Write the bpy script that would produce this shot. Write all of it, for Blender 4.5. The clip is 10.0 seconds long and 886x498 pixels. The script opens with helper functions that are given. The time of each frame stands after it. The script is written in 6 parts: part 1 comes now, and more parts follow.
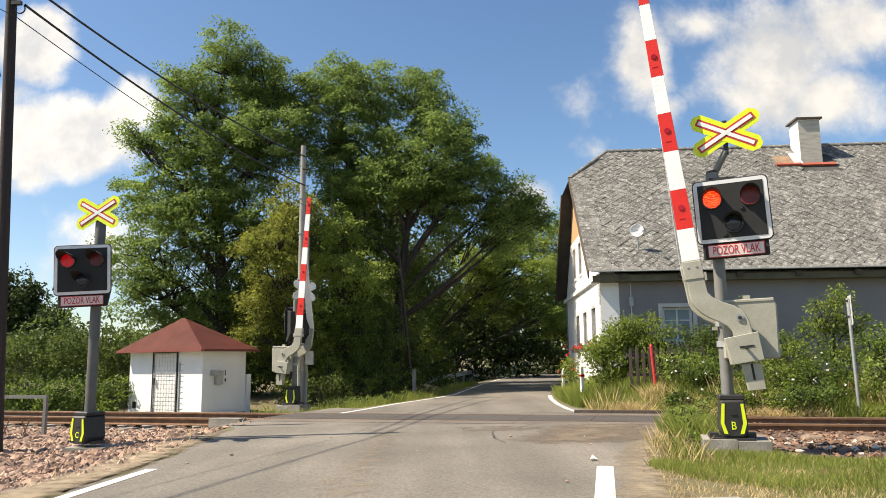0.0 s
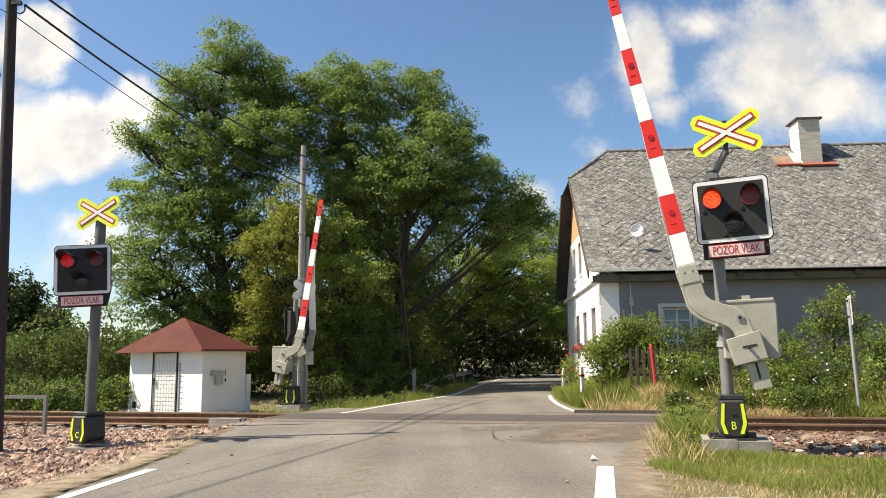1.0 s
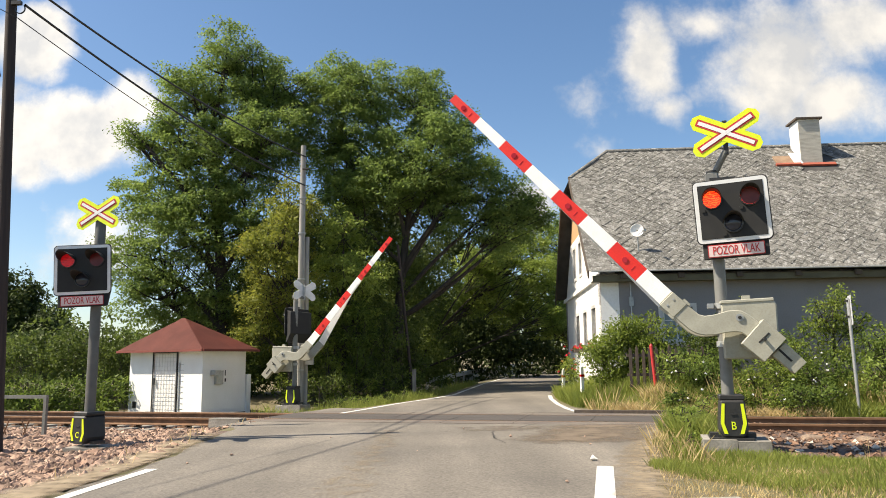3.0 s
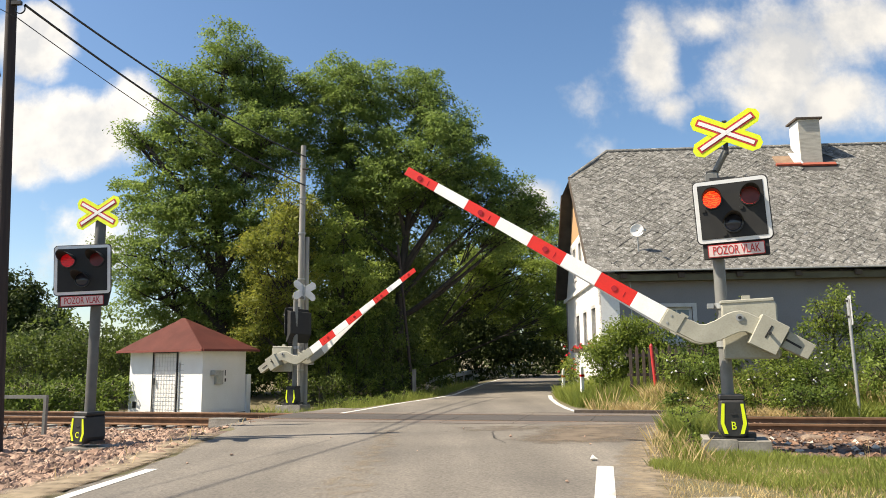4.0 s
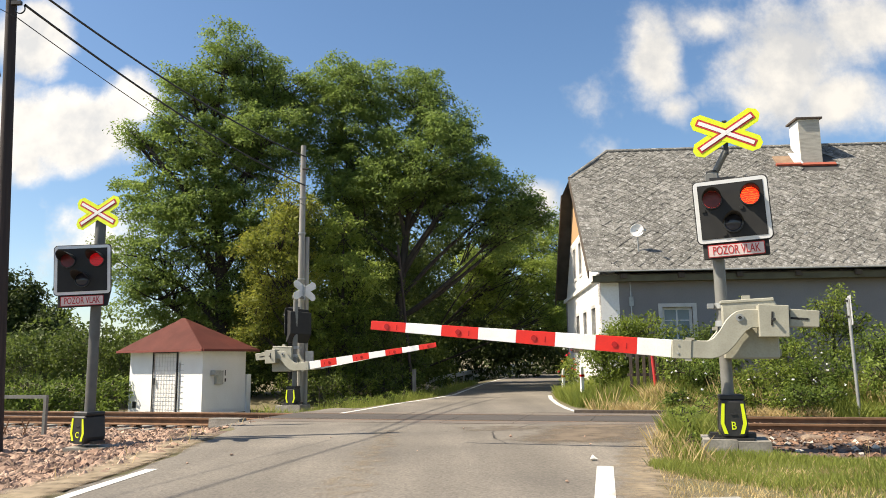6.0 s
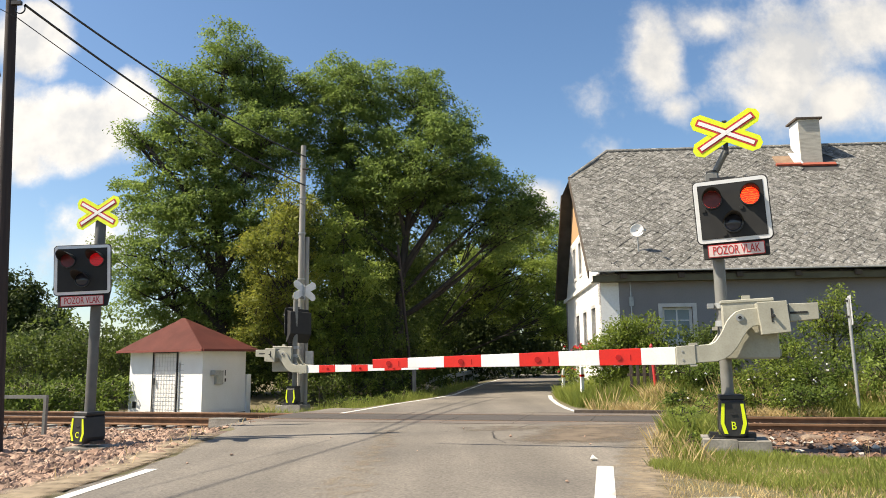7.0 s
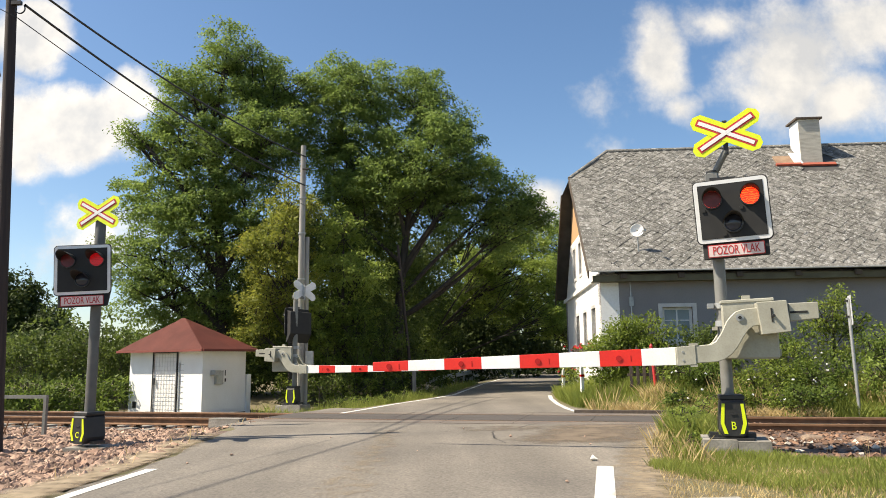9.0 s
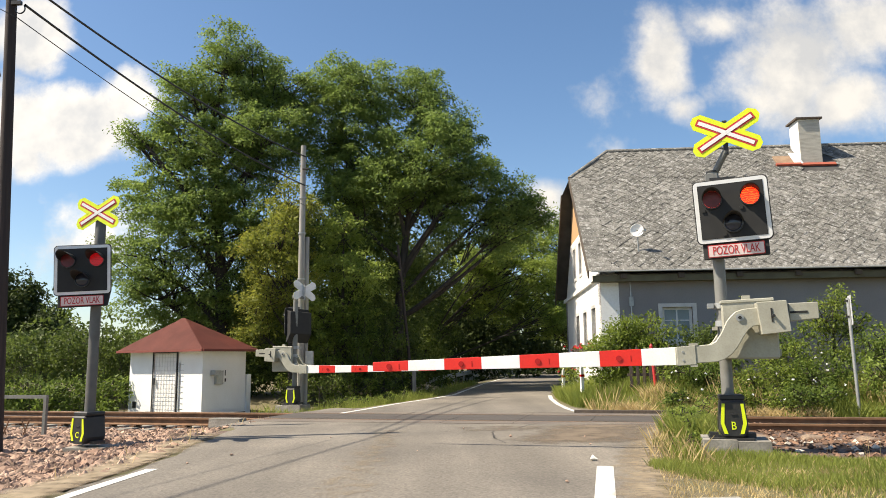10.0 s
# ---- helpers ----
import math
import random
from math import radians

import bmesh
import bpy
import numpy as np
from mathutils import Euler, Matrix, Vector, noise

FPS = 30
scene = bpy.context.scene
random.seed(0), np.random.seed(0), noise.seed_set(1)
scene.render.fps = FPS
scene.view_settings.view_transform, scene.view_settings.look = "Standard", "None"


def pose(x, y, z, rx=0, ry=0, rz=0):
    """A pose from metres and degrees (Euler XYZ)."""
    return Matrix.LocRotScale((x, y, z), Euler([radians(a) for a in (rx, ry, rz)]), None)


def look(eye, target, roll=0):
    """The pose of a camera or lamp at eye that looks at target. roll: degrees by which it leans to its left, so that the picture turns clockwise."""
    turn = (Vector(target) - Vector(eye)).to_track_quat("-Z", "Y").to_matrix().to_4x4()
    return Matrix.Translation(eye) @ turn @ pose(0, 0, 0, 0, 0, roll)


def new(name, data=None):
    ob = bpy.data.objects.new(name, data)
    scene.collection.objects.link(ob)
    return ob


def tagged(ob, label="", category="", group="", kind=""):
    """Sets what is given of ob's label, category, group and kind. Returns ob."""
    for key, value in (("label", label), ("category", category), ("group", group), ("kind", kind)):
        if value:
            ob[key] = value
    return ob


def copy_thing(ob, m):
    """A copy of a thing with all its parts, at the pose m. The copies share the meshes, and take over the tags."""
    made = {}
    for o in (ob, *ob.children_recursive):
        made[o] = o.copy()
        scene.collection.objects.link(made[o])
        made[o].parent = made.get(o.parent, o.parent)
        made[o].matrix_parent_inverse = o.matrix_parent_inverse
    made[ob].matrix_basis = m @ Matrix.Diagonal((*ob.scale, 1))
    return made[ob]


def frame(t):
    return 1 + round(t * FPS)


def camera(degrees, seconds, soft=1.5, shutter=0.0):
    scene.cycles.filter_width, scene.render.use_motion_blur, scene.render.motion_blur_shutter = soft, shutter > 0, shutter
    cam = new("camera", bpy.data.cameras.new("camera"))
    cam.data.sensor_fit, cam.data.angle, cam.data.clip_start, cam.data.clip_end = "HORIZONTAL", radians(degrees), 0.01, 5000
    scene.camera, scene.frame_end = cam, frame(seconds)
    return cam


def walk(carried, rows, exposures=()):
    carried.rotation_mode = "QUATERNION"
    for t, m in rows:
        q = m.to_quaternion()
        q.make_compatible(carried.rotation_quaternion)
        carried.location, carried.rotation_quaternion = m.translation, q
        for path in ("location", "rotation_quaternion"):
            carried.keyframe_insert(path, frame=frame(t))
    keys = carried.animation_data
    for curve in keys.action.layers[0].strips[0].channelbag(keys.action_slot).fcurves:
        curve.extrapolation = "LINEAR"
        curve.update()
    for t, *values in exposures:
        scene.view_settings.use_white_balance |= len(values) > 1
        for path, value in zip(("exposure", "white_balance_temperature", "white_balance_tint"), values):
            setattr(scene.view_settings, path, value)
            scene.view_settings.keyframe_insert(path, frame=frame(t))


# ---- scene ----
cam = camera(62.2, 10.0, soft=0.9)
EYE = (0.0, 0.0, 1.1)
AIM = (0.0, math.cos(radians(8.7)), 1.1 + math.sin(radians(8.7)))
walk(cam, [(0.0, look(EYE, AIM, -0.7)), (10.0, look(EYE, AIM, -0.7))], [(0.0, 0.95, 7100, 10), (10.0, 0.95, 7100, 10)])

# ---- light ----
SUN_EL, SUN_AZ = radians(51), radians(8)          # light travels along +x and a little along +y
world = bpy.data.worlds.new("sky")
scene.world = world
world.use_nodes = True
wn = world.node_tree
sky = wn.nodes.new("ShaderNodeTexSky")
sky.sky_type, sky.sun_disc = "NISHITA", False
sky.sun_elevation, sky.sun_rotation = SUN_EL, radians(-98)
sky.altitude, sky.air_density, sky.dust_density, sky.ozone_density = 500, 1.0, 1.3, 2.3
vivid = wn.nodes.new("ShaderNodeHueSaturation")
vivid.inputs["Saturation"].default_value, vivid.inputs["Value"].default_value = 1.15, 1.1
wn.links.new(sky.outputs[0], vivid.inputs["Color"])
wn.links.new(vivid.outputs[0], wn.nodes["Background"].inputs[0])
wn.nodes["Background"].inputs[1].default_value = 0.085
sun = new("sun", bpy.data.lights.new("sun", "SUN"))
sun.data.energy, sun.data.angle, sun.data.color = 5.0, radians(0.55), (1.0, 0.93, 0.82)
sun.matrix_world = look((-math.cos(SUN_AZ) * math.cos(SUN_EL) * 60, -math.sin(SUN_AZ) * math.cos(SUN_EL) * 60, math.sin(SUN_EL) * 60), (0, 0, 0))


# ---- building helpers ----
def part(name, bm, material, parent, label=""):
    me = bpy.data.meshes.new(name)
    if isinstance(bm, bmesh.types.BMesh):
        bm.normal_update()
        bm.to_mesh(me)
        bm.free()
    else:
        me.from_pydata(*bm)
    if material:
        me.materials.append(material)
    ob = new(name, me)
    if parent:
        ob.parent = parent
    return tagged(ob, label)


def thing(name, m, label, category, group="", kind=""):
    ob = new(name)
    ob.empty_display_size = 0.2
    ob.matrix_world = m
    return tagged(ob, label, category, group, kind)


def smooth(ob, angle=40):
    me = ob.data
    me.polygons.foreach_set("use_smooth", [True] * len(me.polygons))
    me.set_sharp_from_angle(angle=radians(angle))
    return ob


def bevelled(bm, w, segments=1):
    es = [e for e in bm.edges if len(e.link_faces) == 2 and e.calc_face_angle(0) > 0.5]
    bmesh.ops.bevel(bm, geom=es, offset=w, segments=segments, affect="EDGES", clamp_overlap=True)
    return bm


def box(x0, x1, y0, y1, z0, z1, bevel=0.0, bm=None):
    b = bmesh.new()
    vs = [b.verts.new((x, y, z)) for x in (x0, x1) for y in (y0, y1) for z in (z0, z1)]
    for f in ((0, 1, 3, 2), (4, 6, 7, 5), (0, 4, 5, 1), (2, 3, 7, 6), (0, 2, 6, 4), (1, 5, 7, 3)):
        b.faces.new([vs[i] for i in f])
    if bevel:
        bevelled(b, bevel)
    return merged(bm, b)


def merged(bm, b):
    """Adds b to bm."""
    if bm is None:
        return b
    me = bpy.data.meshes.new("tmp")
    b.to_mesh(me)
    b.free()
    bm.from_mesh(me)
    bpy.data.meshes.remove(me)
    return bm


def tube(p0, p1, r0, r1=None, seg=14, bm=None, caps=True):
    b = bmesh.new()
    p0, p1 = Vector(p0), Vector(p1)
    r1 = r0 if r1 is None else r1
    q = (p1 - p0).to_track_quat("Z", "Y").to_matrix()
    rings = []
    for p, r in ((p0, r0), (p1, r1)):
        rings.append([b.verts.new(p + q @ Vector((math.cos(2 * math.pi * i / seg) * r, math.sin(2 * math.pi * i / seg) * r, 0))) for i in range(seg)])
    for i in range(seg):
        b.faces.new((rings[0][i], rings[0][(i + 1) % seg], rings[1][(i + 1) % seg], rings[1][i]))
    if caps:
        b.faces.new(rings[0][::-1])
        b.faces.new(rings[1])
    return merged(bm, b)


def plate(pts, y0, y1, bevel=0.0, bm=None):
    """A plate with the outline pts in (x, z), from y0 to y1."""
    b = bmesh.new()
    a = [b.verts.new((x, y0, z)) for x, z in pts]
    c = [b.verts.new((x, y1, z)) for x, z in pts]
    b.faces.new(a)
    b.faces.new(c[::-1])
    n = len(pts)
    for i in range(n):
        b.faces.new((a[i], c[i], c[(i + 1) % n], a[(i + 1) % n]))
    bmesh.ops.recalc_face_normals(b, faces=b.faces)
    if bevel:
        bevelled(b, bevel)
    return merged(bm, b)


def rounded(x0, x1, z0, z1, r, n=4):
    pts = []
    for cx, cz, a in ((x1 - r, z1 - r, 0), (x0 + r, z1 - r, 90), (x0 + r, z0 + r, 180), (x1 - r, z0 + r, 270)):
        pts += [(cx + r * math.cos(radians(a + 90 * i / n)), cz + r * math.sin(radians(a + 90 * i / n))) for i in range(n + 1)]
    return pts


# ---- clouds ----
def cloud(name, cx, cz, blobs, label, seed, far=1500.0, bright=0.58, thin=1.0, soft=0.85):
    """A cloud bank far off: a sheet whose cover is noise gathered round the blobs (x, z, rx, rz, weight), all in metres."""
    m = bpy.data.materials.new("cloud")
    m.use_nodes = True
    t = m.node_tree
    N, L = t.nodes.new, t.links.new
    for n in list(t.nodes):
        t.nodes.remove(n)
    out, tc = N("ShaderNodeOutputMaterial"), N("ShaderNodeTexCoord")
    sep = N("ShaderNodeSeparateXYZ")
    L(tc.outputs["Object"], sep.inputs[0])

    def math_node(op, a, b=None, clamp=False):
        n = N("ShaderNodeMath")
        n.operation, n.use_clamp = op, clamp
        for i, v in enumerate((a, b)):
            if v is None:
                continue
            if isinstance(v, (int, float)):
                n.inputs[i].default_value = v
            else:
                L(v, n.inputs[i])
        return n.outputs[0]
    field = None
    for x, z, rx, rz, w in blobs:
        dx = math_node("DIVIDE", math_node("SUBTRACT", sep.outputs[0], x), rx)
        dz = math_node("DIVIDE", math_node("SUBTRACT", sep.outputs[2], z), rz)
        d = math_node("SQRT", math_node("ADD", math_node("MULTIPLY", dx, dx), math_node("MULTIPLY", dz, dz)))
        f = math_node("MULTIPLY", math_node("SUBTRACT", 1.0, d), w)
        field = f if field is None else math_node("MAXIMUM", field, f)
    n1, n2 = N("ShaderNodeTexNoise"), N("ShaderNodeTexNoise")
    mp = N("ShaderNodeMapping")
    mp.inputs["Location"].default_value = (seed * 317.0, seed * 91.0, 0)
    L(tc.outputs["Object"], mp.inputs[0])
    for n, s, d in ((n1, 0.0075, 9), (n2, 0.006, 7)):
        n.inputs["Scale"].default_value, n.inputs["Detail"].default_value, n.inputs["Roughness"].default_value = s, d, 0.6
        L(mp.outputs[0], n.inputs["Vector"])
    total = math_node("ADD", field, math_node("MULTIPLY", math_node("SUBTRACT", n1.outputs["Fac"], 0.5), 2.3))
    al = N("ShaderNodeMapRange")
    al.interpolation_type = "SMOOTHSTEP"
    al.inputs["From Min"].default_value, al.inputs["From Max"].default_value = -0.2, soft
    al.inputs["To Max"].default_value = thin
    L(total, al.inputs["Value"])
    cr = N("ShaderNodeValToRGB")
    cr.color_ramp.elements[0].color, cr.color_ramp.elements[1].color = (0.7, 0.73, 0.78, 1), (1.0, 0.99, 0.97, 1)
    cr.color_ramp.elements[0].position, cr.color_ramp.elements[1].position = 0.36, 0.56
    L(n2.outputs["Fac"], cr.inputs[0])
    em, tr, mx = N("ShaderNodeEmission"), N("ShaderNodeBsdfTransparent"), N("ShaderNodeMixShader")
    em.inputs["Strength"].default_value = bright
    L(cr.outputs[0], em.inputs["Color"])
    L(al.outputs[0], mx.inputs[0])
    L(tr.outputs[0], mx.inputs[1])
    L(em.outputs[0], mx.inputs[2])
    L(mx.outputs[0], out.inputs["Surface"])
    x0, x1 = min(b[0] - b[2] * 1.9 for b in blobs), max(b[0] + b[2] * 1.9 for b in blobs)
    z0, z1 = min(b[1] - b[3] * 1.9 for b in blobs), max(b[1] + b[3] * 1.9 for b in blobs)
    ob = part(name, ([(x0, 0, z0), (x1, 0, z0), (x1, 0, z1), (x0, 0, z1)], [], [(0, 1, 2, 3)]), m, None)
    ob.matrix_world = pose(cx, far, cz)
    return tagged(ob, label, "cloud", "clouds in the sky", "structure")


CLOUD_W = cloud("backdrop_cloud", -800, 480, [(0, 12, 165, 95, 1.7), (-120, 0, 140, 110, 1.7), (-85, 215, 110, 95, 1.6), (150, 70, 75, 55, 0.75), (60, -245, 150, 60, 0.4), (-140, 110, 70, 50, 0.8)], "bright white heaped cloud low in the sky", 1, soft=0.6)
CLOUD_E = cloud("backdrop_cloud", 650, 600, [(-205, 45, 85, 130, 1.3), (-160, -75, 45, 40, 0.8), (70, 30, 180, 175, 1.4), (-60, 110, 120, 70, 0.9), (190, -60, 150, 90, 1.2), (260, 110, 150, 110, 1.2), (-343, -80, 26, 22, 0.15), (-310, -165, 60, 35, 0.45), (-455, -280, 55, 55, 1.0)], "bright white heaped cloud high over the house", 2, bright=0.51)

# ---- materials ----
def surf(name, a, b=None, rough=0.7, metal=0.0, big=1.5, fine=40.0, bump=0.15, c=None, spread=0.5, coat=0.0, where="Object", rand=0.0, stretch=(1, 1, 1), dist=0.01, grain=0.25, island=0.0):
    """A surface of colour a that fades to b in large patches and to c in fine grain."""
    m = bpy.data.materials.new(name)
    m.use_nodes = True
    t, bs = m.node_tree, m.node_tree.nodes["Principled BSDF"]
    N, L = t.nodes.new, t.links.new
    b = b or tuple(v * 0.75 for v in a)
    c = c or tuple(v * 0.6 for v in a)
    tc, mp = N("ShaderNodeTexCoord"), N("ShaderNodeMapping")
    mp.inputs["Scale"].default_value = stretch
    L(tc.outputs[where], mp.inputs[0])
    n1, n2 = N("ShaderNodeTexNoise"), N("ShaderNodeTexNoise")
    n1.inputs["Scale"].default_value, n1.inputs["Detail"].default_value = big, 5
    n2.inputs["Scale"].default_value, n2.inputs["Detail"].default_value = fine, 4
    for n in (n1, n2):
        L(mp.outputs[0], n.inputs["Vector"])
    r1, r2 = N("ShaderNodeMapRange"), N("ShaderNodeMapRange")
    for r, n, lo, hi in ((r1, n1, 0.5 - spread * 0.3, 0.5 + spread * 0.3), (r2, n2, 0.45, 0.75)):
        r.inputs["From Min"].default_value, r.inputs["From Max"].default_value = lo, hi
        L(n.outputs["Fac"], r.inputs["Value"])
    m1, m2 = N("ShaderNodeMix"), N("ShaderNodeMix")
    for mm in (m1, m2):
        mm.data_type = "RGBA"
    m1.inputs[6].default_value, m1.inputs[7].default_value = (*a, 1), (*b, 1)
    L(r1.outputs[0], m1.inputs[0])
    L(m1.outputs[2], m2.inputs[6])
    m2.inputs[7].default_value = (*c, 1)
    k = N("ShaderNodeMath")
    k.operation, k.inputs[1].default_value = "MULTIPLY", grain
    L(r2.outputs[0], k.inputs[0])
    L(k.outputs[0], m2.inputs[0])
    last = m2.outputs[2]
    if rand or island:
        oi, hs = N("ShaderNodeObjectInfo" if rand else "ShaderNodeNewGeometry"), N("ShaderNodeHueSaturation")
        rr = N("ShaderNodeMapRange")
        rr.inputs["To Min"].default_value, rr.inputs["To Max"].default_value = 1 - (rand or island), 1 + (rand or island)
        L(oi.outputs["Random" if rand else "Random Per Island"], rr.inputs["Value"])
        L(rr.outputs[0], hs.inputs["Value"])
        L(last, hs.inputs["Color"])
        last = hs.outputs[0]
    L(last, bs.inputs["Base Color"])
    rm = N("ShaderNodeMapRange")
    rm.inputs["To Min"].default_value, rm.inputs["To Max"].default_value = max(rough - 0.1, 0.03), min(rough + 0.1, 1)
    L(n1.outputs["Fac"], rm.inputs["Value"])
    L(rm.outputs[0], bs.inputs["Roughness"])
    bs.inputs["Metallic"].default_value = metal
    bs.inputs["Coat Weight"].default_value = coat
    if bump:
        bp = N("ShaderNodeBump")
        bp.inputs["Strength"].default_value, bp.inputs["Distance"].default_value = bump, dist
        L(n2.outputs["Fac"], bp.inputs["Height"])
        L(bp.outputs[0], bs.inputs["Normal"])
    return m


def leafy(name, a, b, gloss=0.45, through_part=0.4, c=None):
    """Leaves: colour varies from leaf to leaf and from bough to bough."""
    m = bpy.data.materials.new(name)
    m.use_nodes = True
    t, bs = m.node_tree, m.node_tree.nodes["Principled BSDF"]
    N, L = t.nodes.new, t.links.new
    g, tc, n1 = N("ShaderNodeNewGeometry"), N("ShaderNodeTexCoord"), N("ShaderNodeTexNoise")
    n1.inputs["Scale"].default_value, n1.inputs["Detail"].default_value = 0.55, 3
    L(tc.outputs["Object"], n1.inputs["Vector"])
    ad = N("ShaderNodeMath")
    ad.operation, ad.inputs[1].default_value = "MULTIPLY_ADD", 0.55
    L(g.outputs["Random Per Island"], ad.inputs[0])
    sub = N("ShaderNodeMapRange")
    sub.inputs["From Min"].default_value, sub.inputs["From Max"].default_value = 0.35, 0.65
    sub.inputs["To Min"].default_value, sub.inputs["To Max"].default_value = 0.0, 0.45
    L(n1.outputs["Fac"], sub.inputs["Value"])
    L(sub.outputs[0], ad.inputs[2])
    cr = N("ShaderNodeValToRGB")
    cr.color_ramp.elements[0].color, cr.color_ramp.elements[1].color = (*a, 1), (*b, 1)
    if c:
        e = cr.color_ramp.elements.new(0.93)
        e.color = (*b, 1)
        cr.color_ramp.elements[2].color = (*c, 1)
    L(ad.outputs[0], cr.inputs[0])
    L(cr.outputs[0], bs.inputs["Base Color"])
    bs.inputs["Roughness"].default_value = gloss
    bs.inputs["Specular IOR Level"].default_value = 0.25
    tr, mx = N("ShaderNodeBsdfTranslucent"), N("ShaderNodeMixShader")
    hs = N("ShaderNodeHueSaturation")
    hs.inputs["Value"].default_value, hs.inputs["Hue"].default_value = 1.6, 0.495
    L(cr.outputs[0], hs.inputs["Color"])
    L(hs.outputs[0], tr.inputs["Color"])
    mx.inputs[0].default_value = through_part
    L(bs.outputs[0], mx.inputs[1])
    L(tr.outputs[0], mx.inputs[2])
    L(mx.outputs[0], t.nodes["Material Output"].inputs["Surface"])
    return m


def glow(name, colour, strength):
    m = bpy.data.materials.new(name)
    m.use_nodes = True
    bs = m.node_tree.nodes["Principled BSDF"]
    bs.inputs["Base Color"].default_value = (*[v * 0.2 for v in colour], 1)
    bs.inputs["Emission Color"].default_value = (*colour, 1)
    bs.inputs["Emission Strength"].default_value = strength
    bs.inputs["Roughness"].default_value = 0.3
    return m


def asphalt():
    """Worn asphalt: stones of two sizes, oily wheel tracks, pale dusty patches."""
    m = surf("asphalt", (0.19, 0.168, 0.137), (0.13, 0.116, 0.097), 0.85, big=0.4, fine=28, bump=0.6, c=(0.085, 0.075, 0.063), grain=0.55)
    t, bs = m.node_tree, m.node_tree.nodes["Principled BSDF"]
    N, L = t.nodes.new, t.links.new
    base = bs.inputs["Base Color"].links[0].from_socket
    tc = N("ShaderNodeTexCoord")
    vo, st, mp = N("ShaderNodeTexVoronoi"), N("ShaderNodeTexNoise"), N("ShaderNodeMapping")
    vo.inputs["Scale"].default_value = 48
    L(tc.outputs["Object"], vo.inputs["Vector"])
    mp.inputs["Scale"].default_value = (1.3, 0.16, 1)
    mp.inputs["Rotation"].default_value = (0, 0, 0.1)
    L(tc.outputs["Object"], mp.inputs[0])
    st.inputs["Scale"].default_value, st.inputs["Detail"].default_value = 1.0, 6
    L(mp.outputs[0], st.inputs["Vector"])
    r1, r2, k = N("ShaderNodeMapRange"), N("ShaderNodeMapRange"), N("ShaderNodeMath")
    for r, src, lo, hi, a, b in ((r1, vo.outputs["Color"], 0.0, 1.0, 0.72, 1.28), (r2, st.outputs["Fac"], 0.3, 0.7, 0.78, 1.2)):
        r.inputs["From Min"].default_value, r.inputs["From Max"].default_value = lo, hi
        r.inputs["To Min"].default_value, r.inputs["To Max"].default_value = a, b
        L(src, r.inputs["Value"])
    k.operation = "MULTIPLY"
    L(r1.outputs[0], k.inputs[0])
    L(r2.outputs[0], k.inputs[1])
    hs = N("ShaderNodeHueSaturation")
    L(k.outputs[0], hs.inputs["Value"])
    L(base, hs.inputs["Color"])
    L(hs.outputs[0], bs.inputs["Base Color"])
    return m


def dusting(name, a, b, scale=5.0):
    """Loose dirt that thins out to nothing where its cover ends."""
    m = surf(name, a, b, 0.95, big=3, fine=40, bump=0.4)
    t, bs = m.node_tree, m.node_tree.nodes["Principled BSDF"]
    N, L = t.nodes.new, t.links.new
    at, n, tc, ad, mr = N("ShaderNodeAttribute"), N("ShaderNodeTexNoise"), N("ShaderNodeTexCoord"), N("ShaderNodeMath"), N("ShaderNodeMapRange")
    at.attribute_name = "cover"
    n.inputs["Scale"].default_value, n.inputs["Detail"].default_value, n.inputs["Roughness"].default_value = scale, 8, 0.65
    L(tc.outputs["Object"], n.inputs["Vector"])
    ad.operation = "ADD"
    L(at.outputs["Fac"], ad.inputs[0])
    L(n.outputs["Fac"], ad.inputs[1])
    mr.inputs["From Min"].default_value, mr.inputs["From Max"].default_value = 0.85, 1.3
    L(ad.outputs[0], mr.inputs["Value"])
    L(mr.outputs[0], bs.inputs["Alpha"])
    return m


ASPHALT = asphalt()
SAND = dusting("sandy_dust", (0.3, 0.24, 0.16), (0.22, 0.17, 0.11))
BROWN_DIRT = dusting("brown_dirt", (0.17, 0.13, 0.09), (0.13, 0.1, 0.07), 2.5)
GRASS_SOIL = surf("soil_under_grass", (0.15, 0.12, 0.07), (0.11, 0.105, 0.045), 0.95, big=0.8, fine=30, bump=0.6, c=(0.08, 0.075, 0.035))
BALLAST_BED = surf("ballast_bed", (0.16, 0.11, 0.085), (0.09, 0.06, 0.045), 0.95, big=2, fine=35, bump=0.8, c=(0.04, 0.03, 0.025), dist=0.03, grain=0.8)
STONE = surf("ballast_stone", (0.36, 0.25, 0.185), (0.24, 0.15, 0.105), 0.9, big=1.2, fine=50, bump=0.3, c=(0.14, 0.09, 0.065), island=0.6)
WHITE_LINE = surf("road_paint_white", (0.68, 0.67, 0.63), (0.5, 0.49, 0.45), 0.7, big=3, fine=60, bump=0.2, c=(0.25, 0.24, 0.22), grain=0.35)
CONCRETE = surf("concrete", (0.33, 0.31, 0.27), (0.19, 0.175, 0.15), 0.9, big=3, fine=30, bump=0.5, c=(0.1, 0.092, 0.08), grain=0.5)
RAIL = surf("rusty_rail", (0.22, 0.12, 0.065), (0.14, 0.08, 0.045), 0.75, 0.3, big=6, fine=60, bump=0.2)
RAIL_TOP = surf("worn_steel", (0.35, 0.31, 0.27), (0.25, 0.2, 0.16), 0.35, 0.9, big=8, fine=90, bump=0.05)
